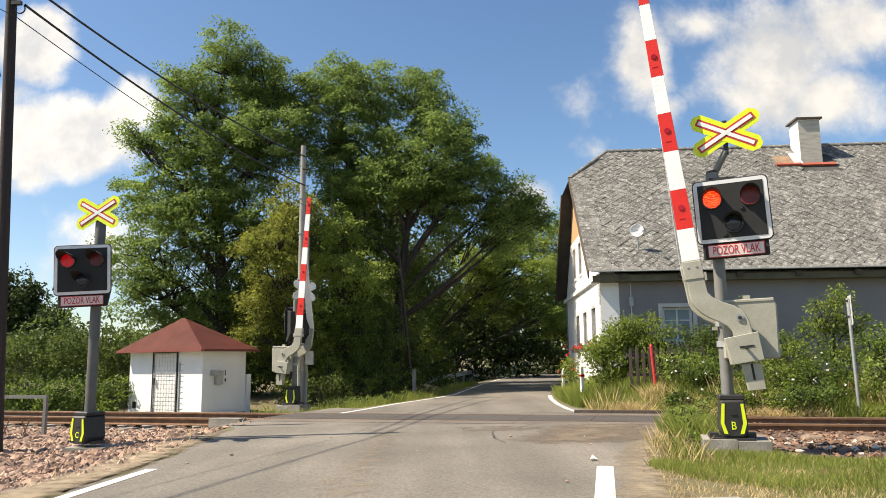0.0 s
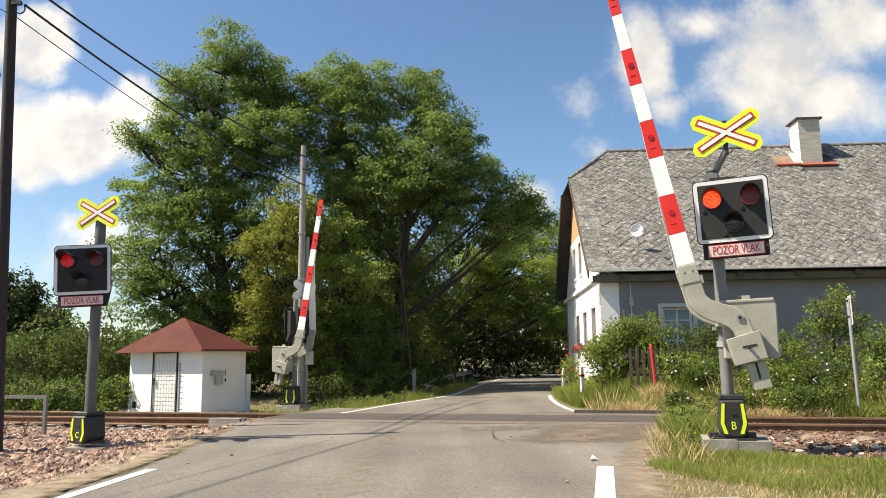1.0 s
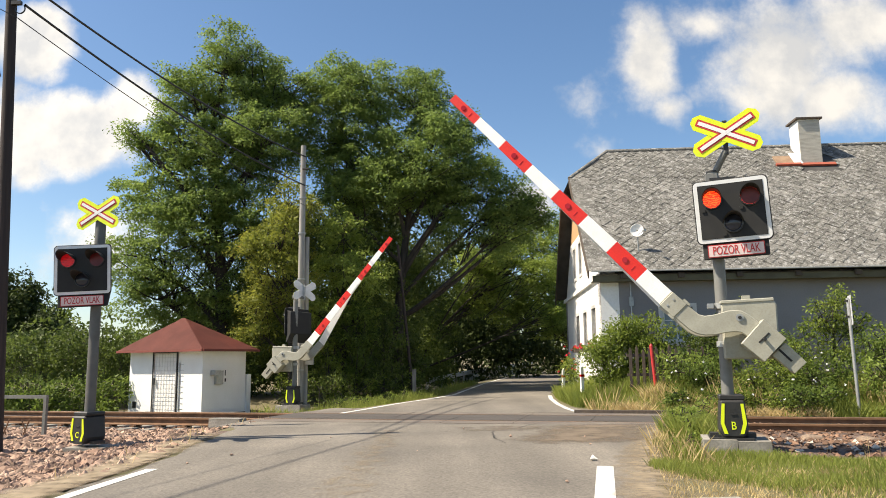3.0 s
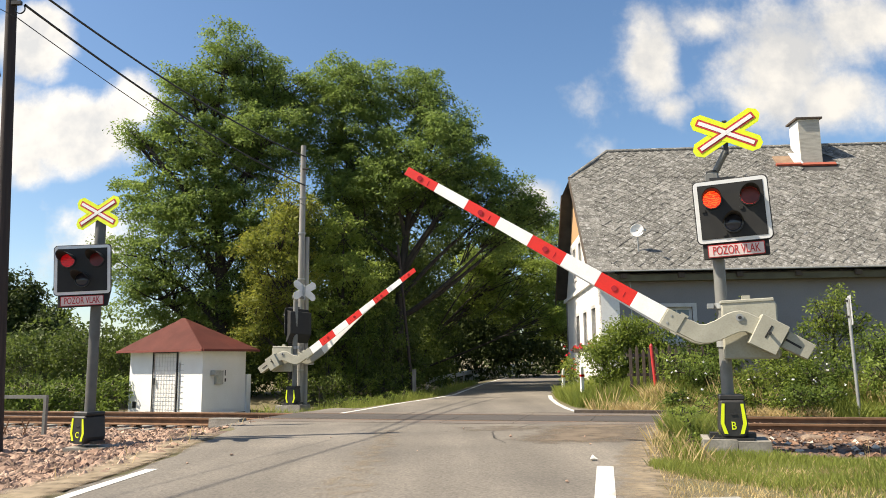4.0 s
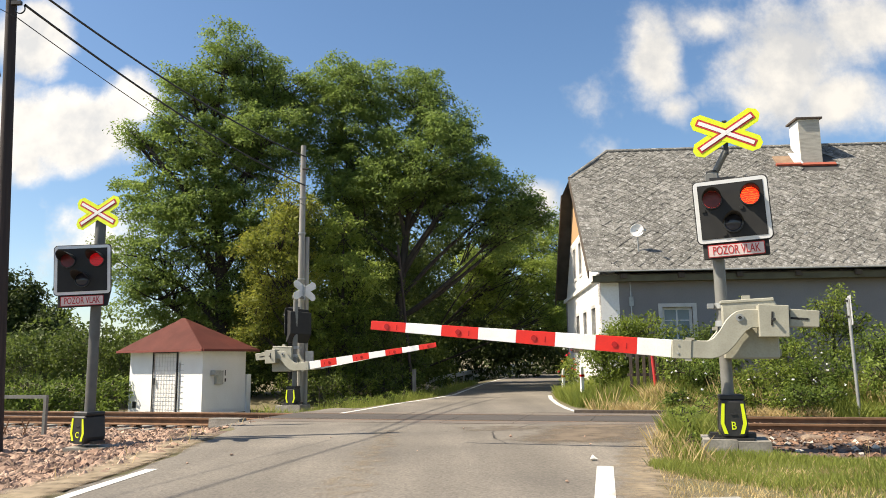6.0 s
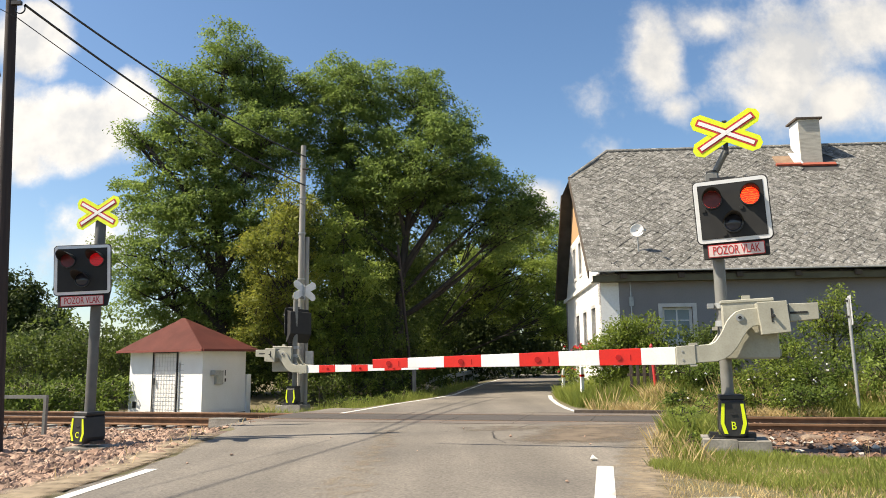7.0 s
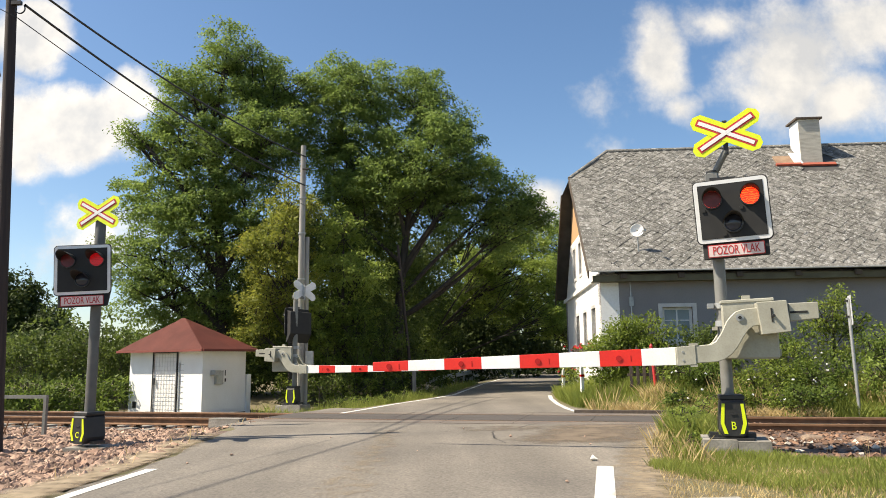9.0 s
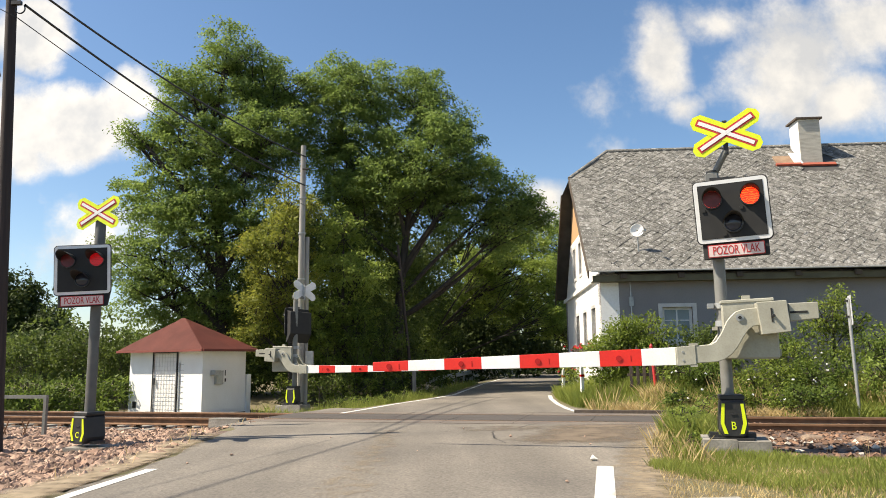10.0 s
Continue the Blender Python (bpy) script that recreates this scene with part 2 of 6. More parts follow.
GALV = surf("galvanised_steel", (0.42, 0.43, 0.42), (0.33, 0.34, 0.33), 0.5, 0.55, big=9, fine=70, bump=0.06)
MAST_DARK = surf("mast_dark_grey_paint", (0.13, 0.13, 0.12), (0.1, 0.1, 0.092), 0.55, 0.15, big=5, fine=70, bump=0.08)
MAST_GREY = surf("mast_grey_paint", (0.2, 0.2, 0.185), (0.155, 0.155, 0.143), 0.55, 0.15, big=5, fine=70, bump=0.08)
DRIVE = surf("beige_grey_paint", (0.39, 0.38, 0.31), (0.32, 0.31, 0.25), 0.5, 0.0, big=4, fine=50, bump=0.06, c=(0.2, 0.18, 0.13), grain=0.3)
BLACK = surf("black_plastic", (0.018, 0.018, 0.018), (0.028, 0.027, 0.026), 0.5, big=9, fine=60, bump=0.1)
MATT_BLACK = surf("matt_black_paint", (0.012, 0.012, 0.012), (0.02, 0.02, 0.019), 0.75, big=6, fine=60, bump=0.05)
YELLOW = surf("retroreflective_yellow", (0.72, 0.82, 0.02), (0.62, 0.74, 0.02), 0.4, big=6, fine=60, bump=0.03, c=(0.5, 0.6, 0.02), grain=0.15)
RED = surf("boom_red", (0.74, 0.022, 0.012), (0.64, 0.02, 0.012), 0.45, big=5, fine=50, bump=0.04, c=(0.35, 0.02, 0.015), grain=0.2)
WHITE = surf("boom_white", (0.9, 0.9, 0.88), (0.84, 0.84, 0.81), 0.45, big=5, fine=50, bump=0.04, c=(0.5, 0.48, 0.44), grain=0.18)
REFLEX_RED = surf("dark_red_reflector", (0.42, 0.008, 0.012), (0.3, 0.006, 0.008), 0.12, big=8, fine=60, bump=0.1)
SIGN_RED = surf("sign_red", (0.5, 0.035, 0.035), (0.42, 0.03, 0.03), 0.5, big=5, fine=50, bump=0.03)
SIGN_PINK = surf("faded_sign_white", (0.72, 0.6, 0.57), (0.65, 0.52, 0.5), 0.55, big=6, fine=50, bump=0.03, c=(0.5, 0.38, 0.36))
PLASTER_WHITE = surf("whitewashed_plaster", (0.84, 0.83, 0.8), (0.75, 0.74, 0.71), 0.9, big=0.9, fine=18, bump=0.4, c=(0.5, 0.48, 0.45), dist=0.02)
# the front wall's shade is put into this grey; the gable stays white
PLASTER_SHADE_GREY = surf("shade_grey_plaster", (0.245, 0.234, 0.234), (0.205, 0.195, 0.195), 0.92, big=0.5, fine=25, bump=0.12, c=(0.155, 0.147, 0.145), dist=0.015)
PLASTER_OCHRE = surf("bare_ochre_plaster", (0.5, 0.3, 0.14), (0.42, 0.26, 0.14), 0.95, big=1.2, fine=20, bump=0.5, c=(0.3, 0.2, 0.12))
SLATE = surf("grey_roof_tile", (0.19, 0.182, 0.163), (0.125, 0.12, 0.105), 0.9, big=0.9, fine=14, bump=0.4, c=(0.05, 0.047, 0.04), rand=0.27, grain=0.75)
SLATE_LOOSE = surf("grey_roof_tile_field", (0.19, 0.182, 0.163), (0.125, 0.12, 0.105), 0.9, big=0.9, fine=14, bump=0.4, c=(0.05, 0.047, 0.04), island=0.27, grain=0.9)
def lichened(m):
    """Pale lichen blotches and dark moss over a tile material, at their own sizes."""
    t, bs = m.node_tree, m.node_tree.nodes["Principled BSDF"]
    N, L = t.nodes.new, t.links.new
    last = bs.inputs["Base Color"].links[0].from_socket
    g = N("ShaderNodeNewGeometry")
    for scale, lo, hi, colour, most in ((2.2, 0.52, 0.66, (0.09, 0.088, 0.075), 0.7), (8.5, 0.56, 0.64, (0.36, 0.355, 0.335), 0.7), (6.0, 0.53, 0.63, (0.055, 0.053, 0.045), 0.8), (24.0, 0.58, 0.65, (0.46, 0.455, 0.43), 0.6)):
        n, r, mx = N("ShaderNodeTexNoise"), N("ShaderNodeMapRange"), N("ShaderNodeMix")
        n.inputs["Scale"].default_value, n.inputs["Detail"].default_value, n.inputs["Roughness"].default_value = scale, 4, 0.6
        L(g.outputs["Position"], n.inputs["Vector"])
        r.inputs["From Min"].default_value, r.inputs["From Max"].default_value, r.inputs["To Max"].default_value = lo, hi, most
        L(n.outputs["Fac"], r.inputs["Value"])
        mx.data_type = "RGBA"
        L(r.outputs[0], mx.inputs[0])
        L(last, mx.inputs[6])
        mx.inputs[7].default_value = (*colour, 1)
        last = mx.outputs[2]
    L(last, bs.inputs["Base Color"])


lichened(SLATE)
lichened(SLATE_LOOSE)
SLATE_BED = surf("roof_boarding", (0.08, 0.075, 0.07), (0.05, 0.048, 0.045), 0.95, big=2, fine=30, bump=0.2)
WOOD_DARK = surf("weathered_dark_wood", (0.1, 0.075, 0.055), (0.065, 0.05, 0.04), 0.85, big=2, fine=30, bump=0.4, stretch=(8, 8, 0.6))
WOOD_BOARD = surf("olive_brown_boards", (0.13, 0.12, 0.07), (0.09, 0.082, 0.05), 0.75, big=3, fine=30, bump=0.2)
POLE_WOOD = surf("old_pole_wood", (0.05, 0.036, 0.032), (0.03, 0.022, 0.021), 0.85, big=2, fine=25, bump=0.5, stretch=(10, 10, 0.5))
POLE_CONCRETE = surf("pole_concrete", (0.33, 0.32, 0.29), (0.25, 0.24, 0.22), 0.9, big=1.5, fine=30, bump=0.25, stretch=(3, 3, 0.8))
RED_ROOF = surf("red_brown_roofing", (0.2, 0.05, 0.035), (0.15, 0.04, 0.03), 0.8, big=1.5, fine=60, bump=0.3, c=(0.09, 0.03, 0.025))
SHED_WHITE = surf("shed_white_render", (0.82, 0.81, 0.78), (0.75, 0.74, 0.7), 0.85, big=1.2, fine=40, bump=0.15, c=(0.55, 0.53, 0.48), grain=0.15)
RED_BRICK = surf("red_flashing", (0.42, 0.1, 0.055), (0.3, 0.075, 0.045), 0.8, big=4, fine=40, bump=0.3)
BARK = surf("bark", (0.052, 0.043, 0.034), (0.032, 0.027, 0.022), 0.95, big=3, fine=20, bump=0.8, stretch=(4, 4, 1), dist=0.03)
LEAF_ASH = leafy("leaf_ash", (0.06, 0.1, 0.024), (0.22, 0.3, 0.075), 0.6)
# canopy shade put into the leaf colour; also the far spruces' own dark green
LEAF_SHADE_SPRUCE = leafy("leaf_shade_spruce", (0.02, 0.033, 0.009), (0.065, 0.09, 0.02), 0.7, 0.2)
LEAF_DARK = leafy("leaf_dark", (0.036, 0.056, 0.014), (0.13, 0.175, 0.034), 0.6, 0.35)
LEAF_HEDGE = leafy("leaf_hedge", (0.048, 0.078, 0.015), (0.155, 0.215, 0.04), 0.6)
LEAF_TURN = leafy("leaf_turning", (0.085, 0.12, 0.022), (0.25, 0.26, 0.045), gloss=0.6, c=(0.33, 0.2, 0.045))
LEAF_BUSH = leafy("leaf_bush", (0.065, 0.095, 0.017), (0.225, 0.285, 0.048), 0.6)
LEAF_WEED = leafy("leaf_weed", (0.09, 0.135, 0.026), (0.29, 0.36, 0.075), 0.6, 0.45)
BLADE = leafy("grass_blade", (0.11, 0.15, 0.028), (0.27, 0.3, 0.07), 0.6, 0.4, c=(0.48, 0.4, 0.2))
STRAW = leafy("dry_grass", (0.36, 0.27, 0.12), (0.55, 0.43, 0.22), 0.6, 0.3)
GLASS_DARK = surf("window_glass", (0.2, 0.26, 0.29), (0.13, 0.18, 0.2), 0.08, big=1, fine=10, bump=0.0)

FLOWER_RED = leafy("red_petals", (0.55, 0.02, 0.03), (0.7, 0.05, 0.07), 0.5, 0.2)
FLOWER_WHITE = leafy("white_petals", (0.7, 0.7, 0.66), (0.8, 0.8, 0.76), 0.5, 0.2)
# ---- ground, road, track ----
RU = Vector((1, -0.28, 0)).normalized()            # along the rails
RV = Vector((0.28, 1, 0)).normalized()             # across them, away from the camera
RAIL_Y = 14.2                                     # the near rail meets x = 0 here
TRACK = Matrix.Translation((0, RAIL_Y, 0)) @ Matrix.Rotation(math.atan2(RU.y, RU.x), 4, "Z")
# road: y, left edge, right edge
ROAD = [(-12, -4.6, -0.2), (2, -3.5, 0.85), (6.4, -3.35, 1.75), (8.5, -3.3, 2.25), (11, -3.45, 3.05), (13.2, -3.7, 3.8), (15.2, -3.3, 4.0), (16.5, -2.5, 3.15), (18, -2.0, 2.95), (20.7, -1.1, 3.05), (22.4, -0.5, 3.2), (24.8, 0.18, 3.5), (36, 1.7, 5.6), (51.5, 4.35, 8.8), (69.4, 8.5, 13.4), (88, 13.2, 18.6), (110, 22, 28)]


def road_edges(y):
    ys = [r[0] for r in ROAD]
    return np.interp(y, ys, [r[1] for r in ROAD]), np.interp(y, ys, [r[2] for r in ROAD])


def sstep(a, b, v):
    k = np.clip((v - a) / (b - a), 0, 1)
    return k * k * (3 - 2 * k)


def land(x, y):
    """Height of the ground."""
    across = (y - RAIL_Y) * 0.963 + x * 0.2696
    le, re = road_edges(y)
    off = np.maximum(np.maximum(le - x, x - re), 0)
    z = -0.008 - 0.03 * sstep(0.05, 0.6, off)
    z = z - sstep(0.2, 2.5, le - x) * (0.12 + 0.16 * sstep(2.6, 6, across) + 0.16 * sstep(3.8, 6.2, le - x) * sstep(2.2, 4.5, across))     # lower to the west
    bed = sstep(-3.0, -1.2, across) * (1 - sstep(2.4, 4.2, across)) * sstep(0.1, 0.6, off)
    z = z - 0.1 * bed
    z = z + sstep(0.3, 2.0, x - re) * sstep(15.3, 17.3, y) * 0.5
    z = z + sstep(3.4, 6.0, le - x) * sstep(23.5, 27, y) * 0.5
    z = z + sstep(60, 400, np.hypot(x, y)) * 6
    return z


def build_ground():
    xs = np.concatenate([[-2500, -900, -400, -200, -120, -80], np.arange(-60, -14, 3), np.arange(-14, 16, 0.3), np.arange(16, 62, 3), [80, 120, 200, 400, 900, 2500]])
    ys = np.concatenate([[-1500, -400, -100, -40, -20, -10], np.arange(-4, 30, 0.3), np.arange(30, 90, 3), [120, 160, 220, 400, 900, 2500]])
    X, Y = np.meshgrid(xs, ys)
    Z = land(X, Y)
    le, re = road_edges(Y)
    Z = Z - 0.04 * ((X > le + 0.45) & (X < re - 0.45) & (Y < 105))
    n = len(xs)
    vs = np.stack([X, Y, Z], -1).reshape(-1, 3)
    fs = [(j * n + i, j * n + i + 1, (j + 1) * n + i + 1, (j + 1) * n + i) for j in range(len(ys) - 1) for i in range(n - 1)]
    ob = part("ground", (vs.tolist(), [], fs), GRASS_SOIL, None)
    tagged(ob, "grassy rural ground with soil showing beside the road", "ground", kind="structure")
    smooth(ob, 80)


def strip(y0, y1, left, right, z, step=0.4):
    """A sheet along the road between left(y) and right(y)."""
    ys = np.arange(y0, y1 + step / 2, step)
    vs, fs = [], []
    for y in ys:
        for k in range(5):
            x = left(y) + (right(y) - left(y)) * k / 4
            vs.append((x, y, z))
    for j in range(len(ys) - 1):
        for k in range(4):
            a = j * 5 + k
            fs.append((a, a + 1, a + 6, a + 5))
    return vs, [], fs


def build_road():
    def edge(i, amp):
        def f(y):
            return float(road_edges(y)[i]) + amp * noise.noise((y * 0.9, i * 7.3, 1.7)) + amp * 0.5 * noise.noise((y * 3.1, i * 3.3, 5.1))
        return f
    ob = part("road", strip(-12, 13.2, edge(0, 0.12), edge(1, 0.12), 0.0, 0.2), ASPHALT, None)
    tagged(ob, "worn grey asphalt country road over the crossing", "road", kind="structure")
    ob2 = part("road", strip(16.0, 105, edge(0, 0.1), edge(1, 0.1), 0.0, 0.5), ASPHALT, None)
    tagged(ob2, "worn grey asphalt country road curving into the trees", "road", kind="structure")


build_ground()
build_road()


def rail_profile(z0):
    return [(-0.07, z0), (0.07, z0), (0.07, z0 + 0.015), (0.012, z0 + 0.035), (0.012, z0 + 0.11), (0.036, z0 + 0.12), (0.036, z0 + 0.15), (0.028, z0 + 0.159), (-0.028, z0 + 0.159), (-0.036, z0 + 0.15), (-0.036, z0 + 0.12), (-0.012, z0 + 0.11), (-0.012, z0 + 0.035), (-0.07, z0 + 0.015)]


def build_rails():
    for v in (0.0, 1.505):
        t = thing("rail", TRACK @ Matrix.Translation((0, v, 0)), "rusty steel railway rail with a worn bright top", "rail", "rails of the track")
        bm = plate([(y, z) for y, z in rail_profile(-0.155)], -60, 60)
        bmesh.ops.rotate(bm, verts=bm.verts, matrix=Matrix.Rotation(radians(90), 3, "Z"))
        part("rail_body", bm, RAIL, t)
        part("rail_head", box(-60, 60, -0.027, 0.027, 0.0045, 0.007), RAIL_TOP, t, "worn bright running surface")


build_rails()


def rock_mesh(points, sizes, rng):
    """Angular stones (jittered octahedra with cut corners) at the points: vertices and faces."""
    base = np.array([(1, 0, 0), (-1, 0, 0), (0, 1, 0), (0, -1, 0), (0, 0, 1), (0, 0, -1), (0.7, 0.7, 0.5), (-0.7, -0.7, 0.5)])
    tri = [(6, 0, 2), (6, 2, 4), (6, 4, 0), (7, 1, 3), (7, 3, 4), (7, 4, 1), (2, 1, 4), (3, 0, 4), (2, 0, 5), (1, 2, 5), (3, 1, 5), (0, 3, 5)]
    n = len(points)
    v = base[None] * (1 + rng.normal(size=(n, 8, 1)) * 0.22) * sizes[:, None, None] * rng.uniform(0.6, 1.25, (n, 1, 3))
    a = rng.random(n) * 6.283
    c, s = np.cos(a)[:, None], np.sin(a)[:, None]
    v = np.stack([v[..., 0] * c - v[..., 1] * s, v[..., 0] * s + v[..., 1] * c, v[..., 2] * 0.75], -1) + points[:, None]
    f = (np.array(tri)[None] + (np.arange(n) * 8)[:, None, None]).reshape(-1, 3)
    return v.reshape(-1, 3).tolist(), [], f.tolist()


def scatter(n, x0, x1, y0, y1, keep, rng):
    x, y = rng.uniform(x0, x1, n), rng.uniform(y0, y1, n)
    k = keep(x, y)
    return x[k], y[k]


def across(x, y):
    return (y - RAIL_Y) * 0.963 + x * 0.2696


def build_ballast():
    rng = np.random.default_rng(11)
    le = lambda y: road_edges(y)[0]
    re = lambda y: road_edges(y)[1]

    def west(x, y):
        return (x < le(y) - 0.15 - 0.25 * rng.random(len(x))) & (across(x, y) < -0.15) & (across(x, y) > -8.2 + 0.5 * np.sin(x * 1.3)) & (x < le(y) - 0.15 - 0.5 * rng.random(len(x)) * (across(x, y) < -5.6))
    x, y = scatter(46000, -10.5, -3.2, 5.0, 17, west, rng)
    ob = part("ballast", rock_mesh(np.stack([x, y, land(x, y) + rng.uniform(-0.01, 0.02, len(x))], -1), 0.022 + 0.05 * rng.random(len(x)) ** 1.7, rng), STONE, None)
    tagged(ob, "sunlit pinkish crushed stone ballast beside the track", "ballast", kind="stuff")

    def bed(x, y):
        a = across(x, y)
        return (a > np.where(x > 3.9, -4.35 + 0.15 * np.sin(x * 3), np.where(x > 3, -3.0, -1.0))) & (a < 2.8) & ((x < le(y) - 0.5) | (x > re(y) + 0.75))
    x, y = scatter(34000, -16, 13, 8.5, 20, bed, rng)
    dark = surf("rust_stained_ballast", (0.2, 0.115, 0.07), (0.12, 0.068, 0.045), 0.9, big=1.4, fine=50, bump=0.3, island=0.5)
    ob = part("track_ballast", rock_mesh(np.stack([x, y, land(x, y) + rng.uniform(-0.01, 0.03, len(x))], -1), rng.uniform(0.018, 0.05, len(x)), rng), dark, None)
    tagged(ob, "rust-stained crushed stone between and beside the rails", "ballast", kind="stuff")
    x, y = scatter(170, 4.0, 9.5, 8.4, 11.6, lambda x, y: (across(x, y) > -4.2) & (across(x, y) < -1.6), rng)
    ob = part("pale_stones", rock_mesh(np.stack([x, y, land(x, y) + 0.02], -1), rng.uniform(0.03, 0.065, len(x)), rng), surf("pale_limestone", (0.5, 0.45, 0.38), (0.38, 0.32, 0.26), 0.9, big=4, fine=40, bump=0.3, island=0.25), None)
    tagged(ob, "pale limestone pieces among the rusty ballast", "ballast", kind="stuff")


build_ballast()


def build_bed_sheets():
    """Bare stony ground under the loose stones, laid just over the soil."""
    for name, x0, x1, fn in (("ballast_ground", -14.5, -3.3, "w"), ("ballast_ground", -16, 13, "t")):
        xs = np.arange(x0, x1, 0.3)
        vs, fs = [], []
        for i, x in enumerate(xs):
            yc = RAIL_Y - 0.28 * x
            a, b = (yc - 8.4, yc - 0.9) if fn == "w" else (yc - (4.5 if x > 3 else 1.2), yc + 3.0)
            for k in range(13):
                y = a + (b - a) * k / 12
                l, r = road_edges(y)
                out = x < l - 0.02 or x > r + 0.02
                vs.append((x, y, float(land(x, y)) + (0.012 if out else -0.03)))
        for i in range(len(xs) - 1):
            for k in range(12):
                fs.append((i * 13 + k, (i + 1) * 13 + k, (i + 1) * 13 + k + 1, i * 13 + k + 1))
        ob = part(name, (vs, [], fs), BALLAST_BED, None)
        tagged(ob, "dusty brown ballast bed under the stones", "ground", kind="structure")


build_bed_sheets()


def build_sleepers():
    s = thing("sleeper", TRACK @ Matrix.Translation((5.0, 0.75, -0.2)), "weathered concrete railway sleeper in rusty ballast", "sleeper", "sleepers of the track")
    part("sleeper_block", plate([(-0.12, -0.1), (0.12, -0.1), (0.1, 0.05), (-0.1, 0.05)], -1.25, 1.25, 0.01), CONCRETE, s)
    for y in (-0.75, 0.755):
        for d in (-0.1, 0.1):
            part("rail_clip", box(-0.05, 0.05, y + d - 0.03, y + d + 0.03, 0.05, 0.085, 0.01), RAIL, s)
    for k in range(1, 14):
        copy_thing(s, TRACK @ Matrix.Translation((5.0 + 0.62 * k, 0.75, -0.2)))
    for k in range(16):
        copy_thing(s, TRACK @ Matrix.Translation((-5.0 - 0.62 * k, 0.75, -0.25)))


build_sleepers()

PANEL = surf("dark_crossing_panel", (0.075, 0.065, 0.058), (0.055, 0.048, 0.042), 0.85, big=1.5, fine=60, bump=0.3, stretch=(0.5, 3, 1))
DIRT = surf("dirty_asphalt", (0.16, 0.135, 0.11), (0.12, 0.1, 0.085), 0.9, big=0.8, fine=70, bump=0.3)


def build_crossing():
    t = thing("crossing_deck", TRACK, "dark panel deck of the crossing between the rails", "crossing deck", kind="structure")
    for k in range(6):
        x0 = -3.9 + 1.32 * k
        part("deck_panel", box(x0, x0 + 1.31, 0.075, 1.43, -0.12, 0.004, 0.008), PANEL, t)
        part("outer_panel", box(x0, x0 + 1.31, -0.62, -0.06, -0.12, 0.002, 0.008), DIRT, t)
        part("outer_panel", box(x0, x0 + 1.31, 1.57, 2.1, -0.12, 0.002, 0.008), DIRT, t)
    part("edge_beam", box(4.03, 4.2, -0.5, 2.0, -0.15, 0.03, 0.02), CONCRETE, t, "worn concrete edge beam")
    part("edge_beam", box(-4.6, -3.92, -0.75, -0.5, -0.15, 0.05, 0.03), CONCRETE, t, "pale concrete edge beam")
    part("edge_beam", box(2.2, 4.1, 2.15, 2.3, -0.1, 0.06, 0.02), WOOD_DARK, t)
    # asphalt that fills the wedges up to the deck
    for y0, y1, nm in ((-1.9, -0.625, "near"), (2.105, 3.4, "far")):
        part("approach", box(-3.85, 3.95 if nm == "near" else 3.2, y0, y1, -0.2, -0.004 if nm == "near" else -0.004), ASPHALT, t)


build_crossing()


def paint(pts, w, name="road_line", z=0.004):
    """A painted line through the points."""
    vs, fs = [], []
    for i, (x, y) in enumerate(pts):
        a, b = Vector(pts[max(i - 1, 0)]), Vector(pts[min(i + 1, len(pts) - 1)])
        n = (b - a).orthogonal().normalized() * w / 2
        vs += [(x + n.x, y + n.y, z), (x - n.x, y - n.y, z)]
    fs = [(2 * i, 2 * i + 1, 2 * i + 3, 2 * i + 2) for i in range(len(pts) - 1)]
    ob = part(name, (vs, [], fs), WHITE_LINE, None)
    return tagged(ob, "worn white road edge line", "road marking", kind="structure")


def fine(pts, n=24):
    """More points along a bent line."""
    ys = [p[1] for p in pts]
    out = []
    for i in range(n + 1):
        y = ys[0] + (ys[-1] - ys[0]) * i / n
        out.append((float(np.interp(y, ys, [p[0] for p in pts])), y))
    return out


paint([(-3.33, 2.0), (-3.24, 6.4), (-3.13, 8.1)], 0.13)
paint([(0.75, 4.0), (1.25, 6.0), (1.66, 7.9)], 0.17)
paint(fine([(2.85, 15.6), (2.78, 17), (2.85, 19), (3.05, 21.5), (3.3, 23.5)]), 0.12)
paint(fine([(-2.3, 16.4), (-1.9, 17.7), (-1.2, 20.2), (-0.4, 22.4), (0.3, 24.8), (1.85, 36), (4.5, 51.5), (8.7, 69.4), (13.4, 88)], 60), 0.12)


def crack(pts, w, seed):
    rng = np.random.default_rng(seed)
    out = []
    for (x0, y0), (x1, y1) in zip(pts, pts[1:]):
        for k in range(14):
            t = k / 14
            out.append((x0 + (x1 - x0) * t + rng.normal() * 0.012, y0 + (y1 - y0) * t + rng.normal() * 0.012))
    vs, fs = [], []
    for i, (x, y) in enumerate(out):
        a, b = Vector(out[max(i - 1, 0)]), Vector(out[min(i + 1, len(out) - 1)])
        d = b - a
        n = Vector((-d.y, d.x)).normalized() * w / 2 * rng.uniform(0.5, 1.3)
        vs += [(x + n.x, y + n.y, 0.003), (x - n.x, y - n.y, 0.003)]
    fs = [(2 * i, 2 * i + 1, 2 * i + 3, 2 * i + 2) for i in range(len(out) - 1)]
    ob = part("sealed_crack", (vs, [], fs), TAR, None)
    tagged(ob, "dark tar-sealed crack in the road", "road crack", kind="structure")


TAR = surf("tar", (0.035, 0.033, 0.03), (0.055, 0.05, 0.045), 0.7, big=3, fine=50, bump=0.2)
crack([(2.62, 9.7), (2.4, 9.0), (2.16, 8.1), (1.92, 7.35)], 0.022, 6)
